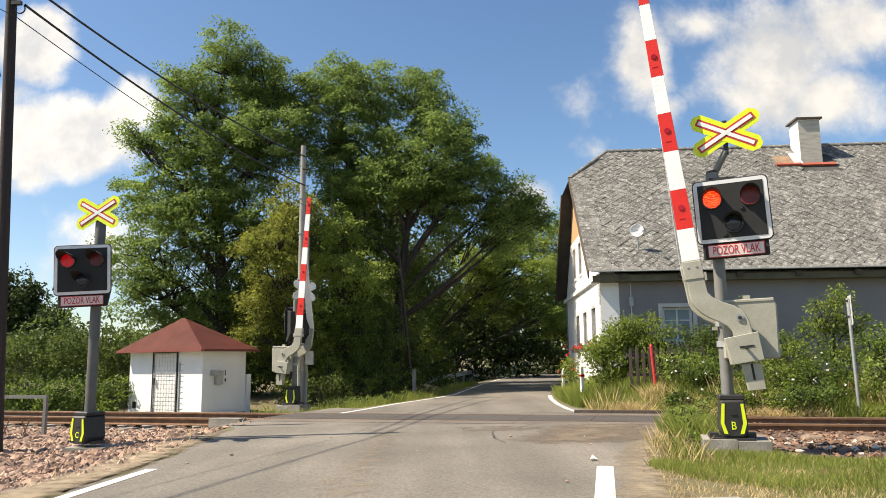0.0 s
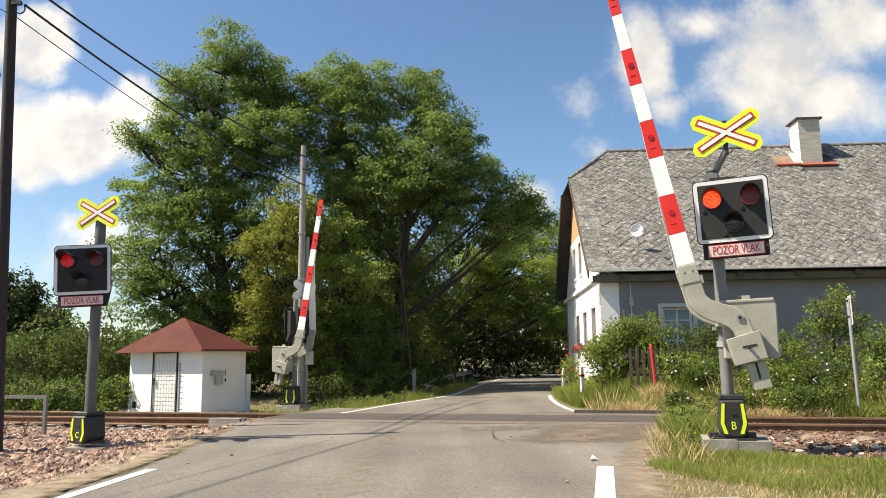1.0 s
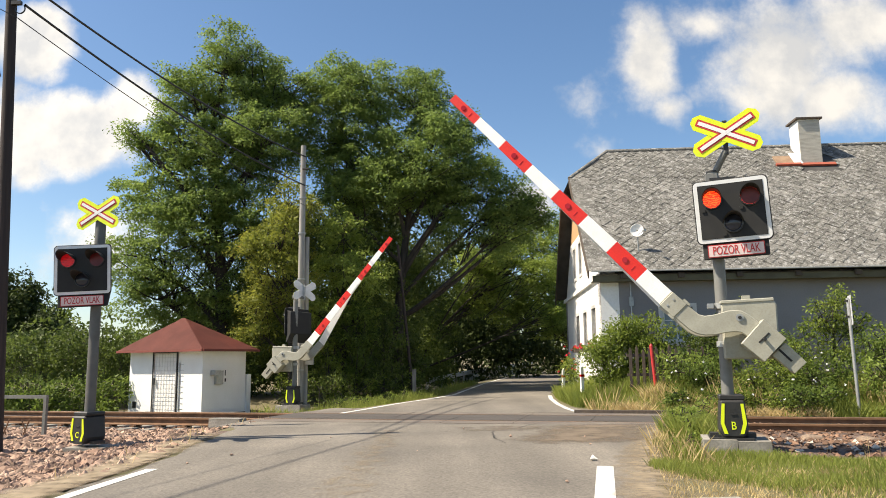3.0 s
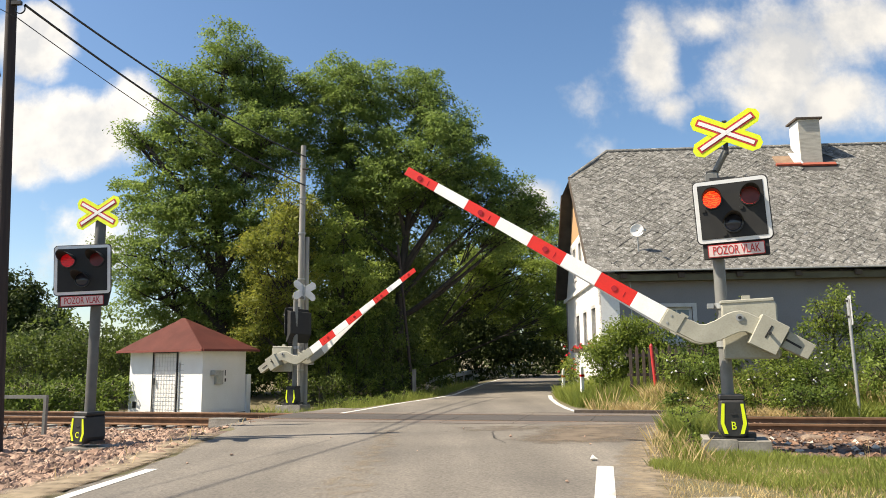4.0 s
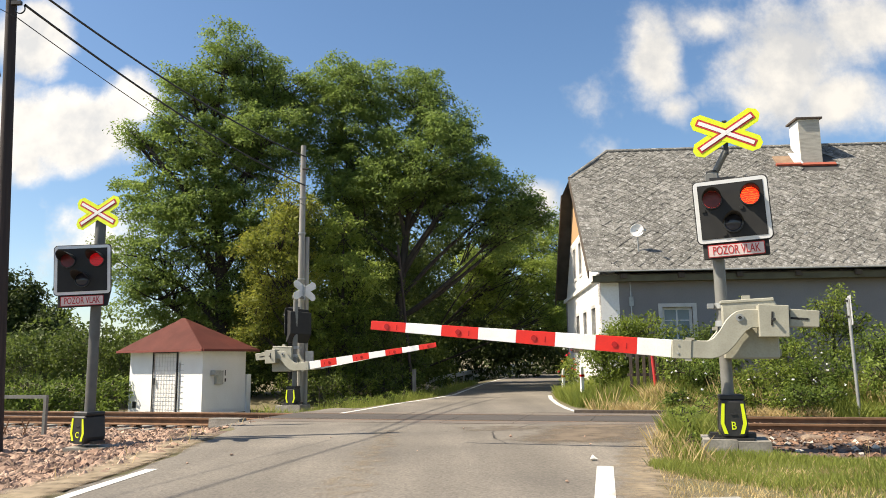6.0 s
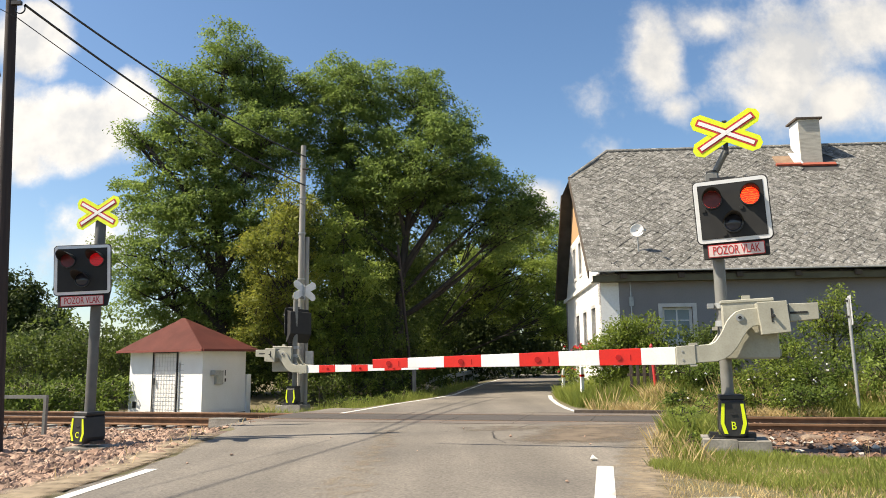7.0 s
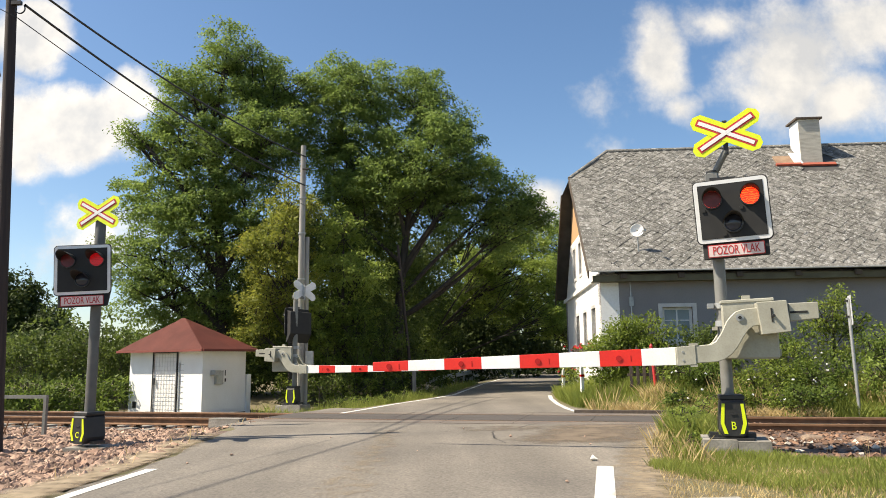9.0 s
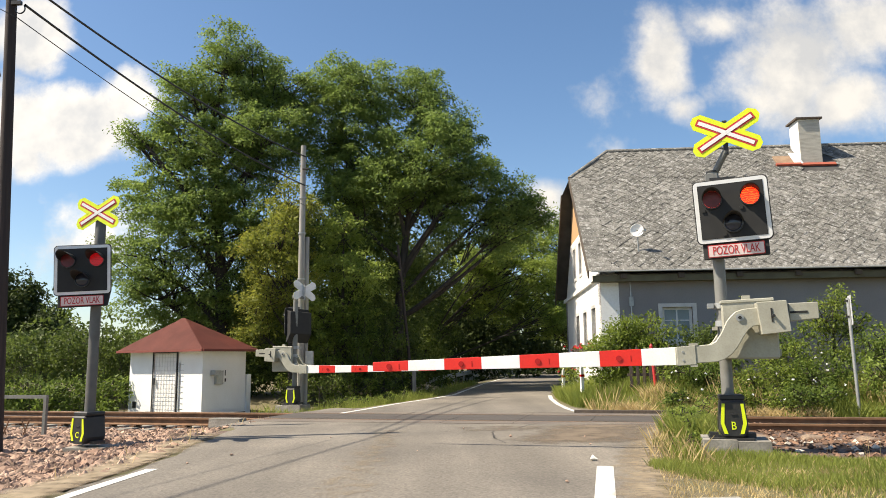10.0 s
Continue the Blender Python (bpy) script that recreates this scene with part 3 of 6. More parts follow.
crack([(0.75, 11.9), (0.7, 10.9), (0.82, 10.2)], 0.018, 3)
crack([(1.2, 12.4), (1.6, 13.3)], 0.02, 4)


def dust(centre, y0, y1, half, material, label, z=0.005, strength=0.75):
    """A thin sheet of dirt about the line centre(y); its cover falls to nothing at its sides and ends."""
    ys = np.arange(y0, y1, 0.15)
    vs, fs, cover = [], [], []
    n = 9
    for j, y in enumerate(ys):
        c = float(centre(y))
        for k in range(n):
            u = -1 + 2 * k / (n - 1)
            x = c + u * half
            end = min(1, (y - y0) / 0.8, (y1 - y) / 0.8)
            vs.append((x, float(y), z + max(float(land(x, y)) + 0.008, -0.02) * (u > 0.1 if material is SAND else 0)))
            cover.append(strength * (1 - u * u) * max(end, 0))
    fs = [(j * n + k, j * n + k + 1, (j + 1) * n + k + 1, (j + 1) * n + k) for j in range(len(ys) - 1) for k in range(n - 1)]
    ob = part("road_dust", (vs, [], fs), material, None)
    at = ob.data.attributes.new("cover", "FLOAT", "POINT")
    at.data.foreach_set("value", cover)
    tagged(ob, label, "dirt", kind="structure")


dust(lambda y: road_edges(y)[1] - 0.02, 3.5, 13.0, 0.5, SAND, "pale sandy dirt along the road edge", strength=0.65)
dust(lambda y: road_edges(y)[0] - 0.28, 4.0, 12.5, 0.45, SAND, "pale sandy dirt along the road edge", 0.016, 0.75)
dust(lambda y: road_edges(y)[1] - 1.0, 9.6, 13.4, 1.35, BROWN_DIRT, "brown dirt carried over the crossing", 0.007)
dust(lambda y: road_edges(y)[1] - 2.6, 11.2, 13.4, 1.6, BROWN_DIRT, "brown dirt carried over the crossing", 0.0065, 0.5)
dust(lambda y: -0.9, 3.0, 13.0, 0.55, SAND, "pale dust between the wheel tracks", 0.0045, 0.42)


SLAB_STONE = surf("rust_stained_slab", (0.27, 0.2, 0.14), (0.17, 0.115, 0.08), 0.9, big=5, fine=40, bump=0.5, c=(0.08, 0.055, 0.04), grain=0.6)


def build_bits():
    t = thing("kerb_slab", pose(2.05, 5.92, 0.0, 0, 0, 4), "pale concrete kerb slab in the verge", "kerb slab")
    part("slab", box(-0.28, 0.28, -0.2, 0.12, -0.06, 0.012, 0.01), CONCRETE, t)
    rng = np.random.default_rng(77)
    for i in range(10):
        x, y = ((1.62, 8.35), (-0.35, 9.4), (0.95, 11.0), (1.9, 9.9), (-2.6, 9.2), (-2.9, 8.5), (0.3, 12.4), (1.1, 6.9), (2.0, 10.8), (-1.7, 11.2))[i]
        s = 0.045 if i == 0 else rng.uniform(0.012, 0.025)
        p = thing("pebble", pose(x, y, s * 0.5), "loose pale stone lying on the asphalt", "stone", "loose stones on the road")
        part("stone", rock_mesh(np.array([[0.0, 0.0, 0.0]]), np.array([s]), rng), WHITE_LINE if i == 0 else STONE, p)


for k, (x, y, r) in enumerate(((4.75, 11.4, 10), (5.5, 11.3, -15), (6.15, 10.95, 25), (6.9, 11.0, 0))):
    st = thing("stone_slab", pose(x, y, float(land(x, y)), 6, 0, r), "flat rust-stained stone slab in the ballast", "stone slab", "flat stones beside the rail")
    part("slab", plate([(-0.2 + 0.02 * k, -0.08), (0.2, -0.06), (0.14, 0.06), (-0.05, 0.075), (-0.15, 0.05)], -0.12, 0.13, 0.02), SLAB_STONE, st)
build_bits()
# ---- trees and bushes ----
def leaf_mesh(centres, normals_up, n_per, spread, size, rng, droop=0.3, narrow=0.45, flat=0.75, level=1.0):
    """Rhombic leaves round the clump centres: vertices and faces."""
    m = len(centres)
    c = np.repeat(centres, n_per, 0)
    k = len(c)
    off = rng.normal(size=(k, 3))
    off *= (rng.random((k, 1)) ** 0.5) / np.linalg.norm(off, axis=1, keepdims=True)
    sp = np.repeat(spread, n_per, 0)
    p = c + off * sp * np.array([1, 1, flat])
    p[:, 2] -= droop * np.hypot(off[:, 0], off[:, 1]) ** 2 * sp[:, 0]
    d = off + rng.normal(size=(k, 3)) * 0.7
    d[:, 2] = d[:, 2] * level - 0.35
    d /= np.linalg.norm(d, axis=1, keepdims=True)
    u = rng.normal(size=(k, 3))
    u[:, 2] *= 0.45 * level
    u -= (u * d).sum(1, keepdims=True) * d
    u /= np.linalg.norm(u, axis=1, keepdims=True)
    s = size * rng.uniform(0.6, 1.35, (k, 1))
    vs = np.stack([p - d * s * 0.5, p + u * s * narrow * 0.5, p + d * s * 0.5, p - u * s * narrow * 0.5], 1)
    return vs.reshape(-1, 3)


def quads(name, vs, material, parent, label=""):
    me = bpy.data.meshes.new(name)
    n = len(vs)
    me.vertices.add(n)
    me.vertices.foreach_set("co", np.ascontiguousarray(vs, np.float32).ravel())
    me.loops.add(n)
    me.loops.foreach_set("vertex_index", np.arange(n, dtype=np.int32))
    me.polygons.add(n // 4)
    me.polygons.foreach_set("loop_start", np.arange(0, n, 4, dtype=np.int32))
    me.polygons.foreach_set("loop_total", np.full(n // 4, 4, np.int32))
    me.update(calc_edges=True)
    me.materials.append(material)
    ob = new(name, me)
    ob.parent = parent
    return tagged(ob, label)


def lobes_to_clumps(lobes, density, rng, clump):
    cs, sp = [], []
    for x, y, z, rx, ry, rz in lobes:
        n = int(density * (rx * ry + ry * rz + rx * rz))
        d = rng.normal(size=(n, 3))
        d /= np.linalg.norm(d, axis=1, keepdims=True)
        r = 1 - 0.6 * rng.random((n, 1)) ** 1.5
        bump = np.array([[0.82 + 0.45 * noise.noise((*(v * 2.3), )) for v in map(Vector, d)]]).T if n else np.zeros((0, 1))
        cs.append(np.array([x, y, z]) + d * r * bump * np.array([rx, ry, rz]))
        sp.append(rng.uniform(0.55, 1.3, (n, 1)) * clump)
    return np.concatenate(cs), np.concatenate(sp)


def limb(p0, p1, r0, r1, rng, bm, sag=0.12, seg=5, sides=7):
    p0, p1 = Vector(p0), Vector(p1)
    mid = (p0 + p1) / 2 + Vector(rng.normal(size=3)) * (p1 - p0).length * sag
    last, lr = p0, r0
    for i in range(1, seg + 1):
        t = i / seg
        q = p0 * (1 - t) ** 2 + mid * 2 * t * (1 - t) + p1 * t * t
        r = r0 + (r1 - r0) * t
        tube(last, q, lr, r, sides, bm, caps=False)
        last, lr = q, r


def tree(name, base, lobes, leaf, label, seed, density=9, clump=0.7, n_leaf=55, size=0.17, trunk_r=0.28, category="tree", flat=0.75, level=1.0):
    """A crown of leaf pads round the lobes, on a trunk whose limbs leave it at several heights."""
    rng = np.random.default_rng(seed)
    t = thing(name, pose(*base), label, category)
    local = [(x - base[0], y - base[1], z - base[2], a, b, c) for x, y, z, a, b, c in lobes]
    cs, sp = lobes_to_clumps(local, density, rng, clump)
    keep = cs[:, 2] > 0.1
    cs, sp = cs[keep], sp[keep]
    quads("crown", leaf_mesh(cs, None, n_leaf, sp, size, rng, flat=flat, level=level), leaf, t)
    bm = bmesh.new()
    top = max(l[2] for l in local)
    mid = Vector((float(np.mean([l[0] for l in local])), float(np.mean([l[1] for l in local])), top * 0.82))
    if mid.z < 0.8:
        mid = Vector((0, 0, mid.z))
    bend = Vector((rng.normal() * 0.1, rng.normal() * 0.1, mid.z * 0.45))

    def stem(k):
        return Vector((0, 0, -0.3)) * (1 - k) ** 2 + bend * 2 * k * (1 - k) + mid * k * k
    for i in range(10):
        tube(stem(i / 10), stem((i + 1) / 10), trunk_r * (1.25 - 0.1 * i), trunk_r * (1.15 - 0.1 * i), 10, bm, caps=False)
    for x, y, z, a, b, c in local:
        tip = Vector((x, y, z))
        k = min(0.95, max(0.2, (z - 0.75 * math.hypot(x, y) * 0.8) / mid.z * 0.8))
        root = stem(k)
        limb(root, tip, trunk_r * (0.62 - 0.3 * k), trunk_r * 0.16, rng, bm, 0.1, 7)
        near = [Vector(p) for p in cs[rng.permutation(len(cs))] if (Vector(p) - tip).length < max(a, b, c) * 1.1][:16]
        for p in near:
            limb(tip.lerp(root, rng.uniform(0, 0.45)), p, trunk_r * 0.15, 0.01, rng, bm, 0.12, 4, 5)
    part("trunk", bm, BARK, t, "dark forked trunk and limbs")
    return t


def spread_lobes(rows, y, scale, rng):
    """Lobes from rows of x, z and radius, set about the depth y."""
    return [(x, y + rng.uniform(-0.9, 0.9), z, r * scale, r * scale * 1.15, r * scale * 0.95) for x, z, r in rows]


def build_trees():
    rng = np.random.default_rng(8)
    ash = [(-8.2, 12.7, 1.15), (-6.95, 11.7, 1.6), (-9.45, 11.1, 1.2), (-8, 10.4, 1.9), (-5.7, 11.2, 1.2), (-10.3, 9.2, 1.35), (-8.6, 8.3, 2.0), (-6.5, 9.0, 1.9), (-11.4, 9.3, 0.55), (-10.7, 6.9, 1.55), (-9.0, 5.8, 2.0), (-6.9, 6.2, 1.7), (-11.1, 4.7, 1.3), (-10.3, 3.2, 1.5), (-8.2, 3.2, 1.9)]
    tree("ash_tree", (-8.0, 27, 0.3), spread_lobes([(x, z + 0.3, r) for x, z, r in ash], 27, 1.16, rng), LEAF_ASH, "tall leafy green ash tree behind the shed", 1, density=8.2, clump=0.56, n_leaf=118, size=0.12, trunk_r=0.25, flat=0.42, level=0.65)
    maple = [(-4.2, 11.6, 1.2), (-3.1, 11.2, 1.5), (-0.95, 11.4, 1.2), (-0.1, 10.3, 1.15), (-4.8, 9.7, 1.4), (-2.9, 9.05, 1.95), (-0.5, 8.4, 1.95), (0.67, 9.3, 0.75), (1.2, 7.6, 1.2), (-2.1, 7.5, 1.3), (-4.0, 7.3, 1.4), (0.15, 6.6, 1.3), (2.4, 6.9, 1.1), (3.3, 6.5, 0.8), (2.2, 5.8, 1.1)]
    tree("maple_tree", (-1.8, 28, 0.3), spread_lobes([(x + 0.08, z + 0.35, r) for x, z, r in maple], 28, 1.17, rng), LEAF_ASH, "tall broad green maple tree at the wood's edge", 2, density=9.5, clump=0.58, n_leaf=125, size=0.12, trunk_r=0.2, flat=0.42, level=0.6)
    alder = [(3.8, 8.0, 1.5), (5.8, 7.2, 1.5), (2.05, 5.6, 1.5), (1.5, 4.4, 1.2), (4.9, 5.4, 1.3), (5.3, 3.3, 1.2), (3.4, 4.2, 1.4), (6.5, 5.2, 1.3), (6.9, 3.0, 1.4)]
    tree("alder_tree", (8.3, 39.5, 0), spread_lobes(alder, 38, 1.2, rng), LEAF_WEED, "bright green alder tree over the road", 3, density=9, clump=0.6, n_leaf=72, size=0.15, trunk_r=0.1, flat=0.45, level=0.65)
    young = [(1.87, 5.3, 1.0), (1.45, 3.9, 0.9), (2.6, 6.0, 0.8), (2.4, 4.4, 0.9), (4.2, 4.8, 0.9), (4.9, 3.2, 0.8), (3.4, 5.6, 0.7)]
    tree("young_maple_tree", (-1.4, 33.5, 0), spread_lobes(young, 32, 1.12, rng), LEAF_WEED, "young bright green maple tree beside the road", 6, density=11, clump=0.5, n_leaf=80, size=0.13, trunk_r=0.1, flat=0.45, level=0.65)
    hazel = [(-6.4, 2.3, 0.9), (-4.7, 6.0, 0.7), (-5.1, 6.5, 0.9), (-5.5, 5.2, 1.15), (-6.3, 4.9, 0.8), (-6.1, 3.5, 0.9), (-5.0, 3.8, 1.0)]
    tree("hazel_tree", (-5.2, 25.0, 0), spread_lobes(hazel, 24.4, 1.15, rng), LEAF_TURN, "yellowing hazel tree among the dark wood", 4, density=10, clump=0.45, n_leaf=70, size=0.11, trunk_r=0.1, flat=0.5, level=0.65)
    elder = [(-3.5, 5.8, 0.9), (-2.8, 4.1, 1.0), (-3.9, 4.4, 0.9), (-4.2, 2.8, 0.9), (-3.0, 2.6, 0.9)]
    tree("elder_tree", (-3.4, 25.6, 0), spread_lobes(elder, 25.4, 1.15, rng), LEAF_WEED, "bright green elder tree before the dark wood", 5, density=12, clump=0.45, n_leaf=64, size=0.12, trunk_r=0.1, flat=0.5, level=0.65)


build_trees()
# ---- house ----
HOUSE = pose(4.35, 20.3, 0, 0, 0, -3.4)            # its front west corner; x along the front, y to the back
EAVE, RIDGE, DEPTH, LONG = 3.45, 8.25, 9.0, 17.0


def wall_with_holes(x0, x1, z0, z1, holes, y0, y1):
    """A wall in the x-z plane with rectangular holes (x0, x1, z0, z1)."""
    bm = bmesh.new()
    xs = sorted({x0, x1, *[h[0] for h in holes], *[h[1] for h in holes]})
    zs = sorted({z0, z1, *[h[2] for h in holes], *[h[3] for h in holes]})

    def solid(i, j):
        if not (0 <= i < len(xs) - 1 and 0 <= j < len(zs) - 1):
            return False
        cx, cz = (xs[i] + xs[i + 1]) / 2, (zs[j] + zs[j + 1]) / 2
        return not any(h[0] < cx < h[1] and h[2] < cz < h[3] for h in holes)

    def quad(*p):
        bm.faces.new([bm.verts.new(q) for q in p])
    for i in range(len(xs) - 1):
        for j in range(len(zs) - 1):
            if not solid(i, j):
                continue
            a, b, c, d = xs[i], xs[i + 1], zs[j], zs[j + 1]
            quad((a, y0, c), (b, y0, c), (b, y0, d), (a, y0, d))
            quad((b, y1, c), (a, y1, c), (a, y1, d), (b, y1, d))
            if not solid(i - 1, j):
                quad((a, y1, c), (a, y0, c), (a, y0, d), (a, y1, d))
            if not solid(i + 1, j):
                quad((b, y0, c), (b, y1, c), (b, y1, d), (b, y0, d))
            if not solid(i, j - 1):
                quad((a, y1, c), (b, y1, c), (b, y0, c), (a, y0, c))
            if not solid(i, j + 1):
                quad((a, y0, d), (b, y0, d), (b, y1, d), (a, y1, d))
    bmesh.ops.remove_doubles(bm, verts=bm.verts, dist=1e-4)
    return bm


FRONT_WINDOWS = [(1.66, 2.47), (9.2, 10.16), (12.6, 13.56)]
GABLE_WINDOWS = [(1.15, 1.95, 1.45, 2.6), (3.1, 3.9, 1.45, 2.6), (5.0, 5.8, 1.45, 2.6), (3.9, 4.5, 3.95, 5.0), (5.5, 6.1, 3.95, 5.0)]
WINDOW_WHITE = surf("window_paint", (0.72, 0.71, 0.68), (0.6, 0.59, 0.56), 0.55, big=4, fine=50, bump=0.1)
SURROUND = surf("window_surround", (0.6, 0.58, 0.55), (0.5, 0.48, 0.46), 0.85, big=3, fine=40, bump=0.2)
CURTAIN = surf("room_dark", (0.1, 0.12, 0.13), (0.05, 0.06, 0.065), 0.9, big=1.5, fine=20, bump=0.0)


def house_window(h, x0, x1, z0, z1, turn):
    """A casement window with surround, panes and bars; turn places the x-z wall."""
    w = part("window", box(x0 - 0.1, x1 + 0.1, -0.03, 0.12, z0 - 0.1, z0, 0.008), SURROUND, h, "white-painted casement window")
    w.matrix_local = turn
    for a, b, c, d in ((x0 - 0.11, x0, z0, z1 + 0.1), (x1, x1 + 0.11, z0, z1 + 0.1), (x0, x1, z1, z1 + 0.1)):
        part("surround", box(a, b, -0.02, 0.1, c, d, 0.006), SURROUND, w)
    f = 0.07
    for a, b, c, d in ((x0, x0 + f, z0, z1), (x1 - f, x1, z0, z1), (x0 + f, x1 - f, z0, z0 + f), (x0 + f, x1 - f, z1 - f, z1)):
        part("frame", box(a, b, 0.1, 0.16, c, d, 0.006), WINDOW_WHITE, w)
    xm, zm = (x0 + x1) / 2, z0 + (z1 - z0) * 0.62
    part("bar", box(xm - 0.02, xm + 0.02, 0.11, 0.15, z0 + f, z1 - f), WINDOW_WHITE, w)
    part("bar", box(x0 + f, xm - 0.02, 0.112, 0.148, zm - 0.015, zm + 0.015), WINDOW_WHITE, w)
    part("bar", box(xm + 0.02, x1 - f, 0.112, 0.148, zm - 0.015, zm + 0.015), WINDOW_WHITE, w)
    for a, b in ((x0 + f, xm - 0.02), (xm + 0.02, x1 - f)):
        for c, d in ((z0 + f, zm - 0.015), (zm + 0.015, z1 - f)):
            part("pane", box(a, b, 0.125, 0.131, c, d), GLASS_DARK, w, "pale blue reflecting pane")
    return w


def build_house():
    h = thing("house", HOUSE, "old whitewashed farmhouse with shade-grey front and half-hipped slate roof", "house")
    holes = [(a, b, 1.55, 2.5) for a, b in FRONT_WINDOWS]
    part("front_wall", wall_with_holes(0, LONG, -0.3, EAVE, holes, 0, 0.45), PLASTER_SHADE_GREY, h, "plastered wall with its shade put into the grey")
    part("back_wall", box(0, LONG, DEPTH - 0.45, DEPTH, -0.3, EAVE), PLASTER_SHADE_GREY, h)
    part("side_wall", box(LONG - 0.45, LONG, 0.452, DEPTH - 0.452, -0.3, EAVE), PLASTER_SHADE_GREY, h)
    side = Matrix.Rotation(radians(-90), 4, "Z")
    bm = wall_with_holes(-DEPTH, 0, -0.3, 3.4, [(-b, -a, c, d) for a, b, c, d in GABLE_WINDOWS if d < 3.4], 0, 0.44)
    bm.transform(side)
    part("gable_wall", bm, PLASTER_WHITE, h, "sunlit whitewashed gable wall")
    bm = wall_with_holes(-6.6, -2.4, 3.402, 5.3, [(-b, -a, c, d) for a, b, c, d in GABLE_WINDOWS if d > 3.4], 0.02, 0.44)
    bm.transform(side)
    part("gable_wall", bm, PLASTER_WHITE, h)
    for sgn in (0, 1):
        pts = [(0.0, 3.402), (2.398, 3.402), (2.398, 5.3), (2.0, 5.3)]
        if sgn:
            pts = [(DEPTH - a, b) for a, b in pts]
        bm = plate([(-a, b) for a, b in pts], 0.02, 0.44)
        bm.transform(side)
        part("gable_wall", bm, PLASTER_WHITE, h)
    bm = plate([(-2.0, 5.302), (-7.0, 5.302), (-6.0, 6.8), (-3.0, 6.8)], 0.03, 0.44)
    bm.transform(side)
    part("gable_top", bm, PLASTER_OCHRE, h, "bare ochre plaster below the half hip")
    bm = box(-DEPTH - 0.05, 0.06, -0.09, 0.02, 3.32, 3.44, 0.02)
    bm.transform(side)
    part("ledge", bm, PLASTER_WHITE, h, "plaster ledge across the gable")
    for a, b in FRONT_WINDOWS:
        house_window(h, a, b, 1.55, 2.5, Matrix.Identity(4))
    for a, b, c, d in GABLE_WINDOWS:
        house_window(h, -b, -a, c, d, side @ Matrix.Translation((0, 0.02, 0)))
    part("room", box(0.5, LONG - 0.5, 0.5, DEPTH - 0.5, 0.0, 0.02), CURTAIN, h)
    part("attic_floor", box(0.46, LONG - 0.46, 0.46, DEPTH - 0.46, 3.38, 3.42), CURTAIN, h)
    part("room_partition", box(0.5, LONG - 0.5, 1.8, 1.85, 0.03, 3.37), CURTAIN, h)
    # roof: boarding with thickness
    bm = bmesh.new()
    V = bm.verts.new
    e, ov, zz = 0.45, 0.35, EAVE + 0.03
    a, b_, c, d = V((-ov, -e, zz)), V((LONG + ov, -e, zz)), V((LONG + ov, DEPTH / 2, RIDGE)), V((1.15, DEPTH / 2, RIDGE))
    br = V((-ov, 3.2, 7.0))
    bk, a2, b2 = V((-ov, DEPTH - 3.2, 7.0)), V((-ov, DEPTH + e, zz)), V((LONG + ov, DEPTH + e, zz))
    bm.faces.new((a, b_, c, d, br))
    bm.faces.new((d, bk, br))
    bm.faces.new((d, c, b2, a2, bk))
    bmesh.ops.solidify(bm, geom=bm.faces[:], thickness=0.09)
    part("roof", bm, SLATE_BED, h, "grey slate roof boarding")
    up = math.atan2(RIDGE - zz, DEPTH / 2 + e)
    slope = Matrix.Translation((0, -e, zz)) @ Matrix.Rotation(up, 4, "X")       # x along the eave, y up the slope
    run = math.hypot(RIDGE - zz, DEPTH / 2 + e)
    # bargeboard, eave board, rafter ends
    for y0, z0, y1, z1, nm in ((-e, zz, 3.2, 7.0, "bargeboard"), (DEPTH + e, zz, DEPTH - 3.2, 7.0, "bargeboard")):
        bm = plate([(y0, z0 - 0.2), (y1, z1 - 0.2), (y1, z1 + 0.02), (y0, z0 + 0.02)], -0.02, 0.02)
        bm.transform(Matrix.Translation((-ov - 0.022, 0, 0)) @ Matrix.Rotation(radians(90), 4, "Z"))
        part(nm, bm, WOOD_DARK, h, "dark weathered bargeboard")
    part("eave_board", box(-0.25, LONG, -0.34, -0.31, 3.2, 3.37, 0.004), WOOD_BOARD, h, "weathered olive-brown eave board")
    part("soffit", box(-0.25, LONG, -0.3, -0.005, 3.2, 3.22), WOOD_BOARD, h)
    for k in range(11):
        part("rafter_end", box(0.5 + 1.55 * k, 0.66 + 1.55 * k, -0.42, -0.345, 3.27, 3.4, 0.006), WOOD_DARK, h)
    smooth(part("gutter", tube((-0.3, -0.5, 3.46), (LONG, -0.5, 3.46), 0.02, seg=8), GALV, h))
    # sun grazing the front corner, put in as a strip of white
    part("white_corner", wall_with_holes(0.001, 0.5, -0.29, EAVE - 0.01, [], -0.004, -0.0005), PLASTER_WHITE, h, "white strip standing in for sun on the front corner")
    part("conduit", tube((0.82, -0.02, 0.3), (0.82, -0.02, 3.2), 0.02, seg=8), GALV, h, "thin grey wall conduit")
    part("conduit_box", box(0.76, 0.88, -0.06, -0.001, 2.55, 2.8, 0.006), GALV, h)
    # tiles: diamonds in courses; those low on the west end are single parts
    rng = np.random.default_rng(5)
    px_, py_ = 0.27, 0.135
    hw, hh = 0.141, 0.152

    def diamond():
        vs = [(0, -hh, 0.018), (hw, 0, 0.009), (0, hh, 0.0), (-hw, 0, 0.009)]
        return [(x, y, z) for x, y, z in vs] + [(x, y, z + 0.013) for x, y, z in vs]
    faces = [(4, 5, 6, 7), (0, 4, 7, 3), (0, 1, 5, 4), (1, 2, 6, 5), (2, 3, 7, 6)]
    me = bpy.data.meshes.new("roof_tile")
    me.from_pydata(diamond(), [], faces)
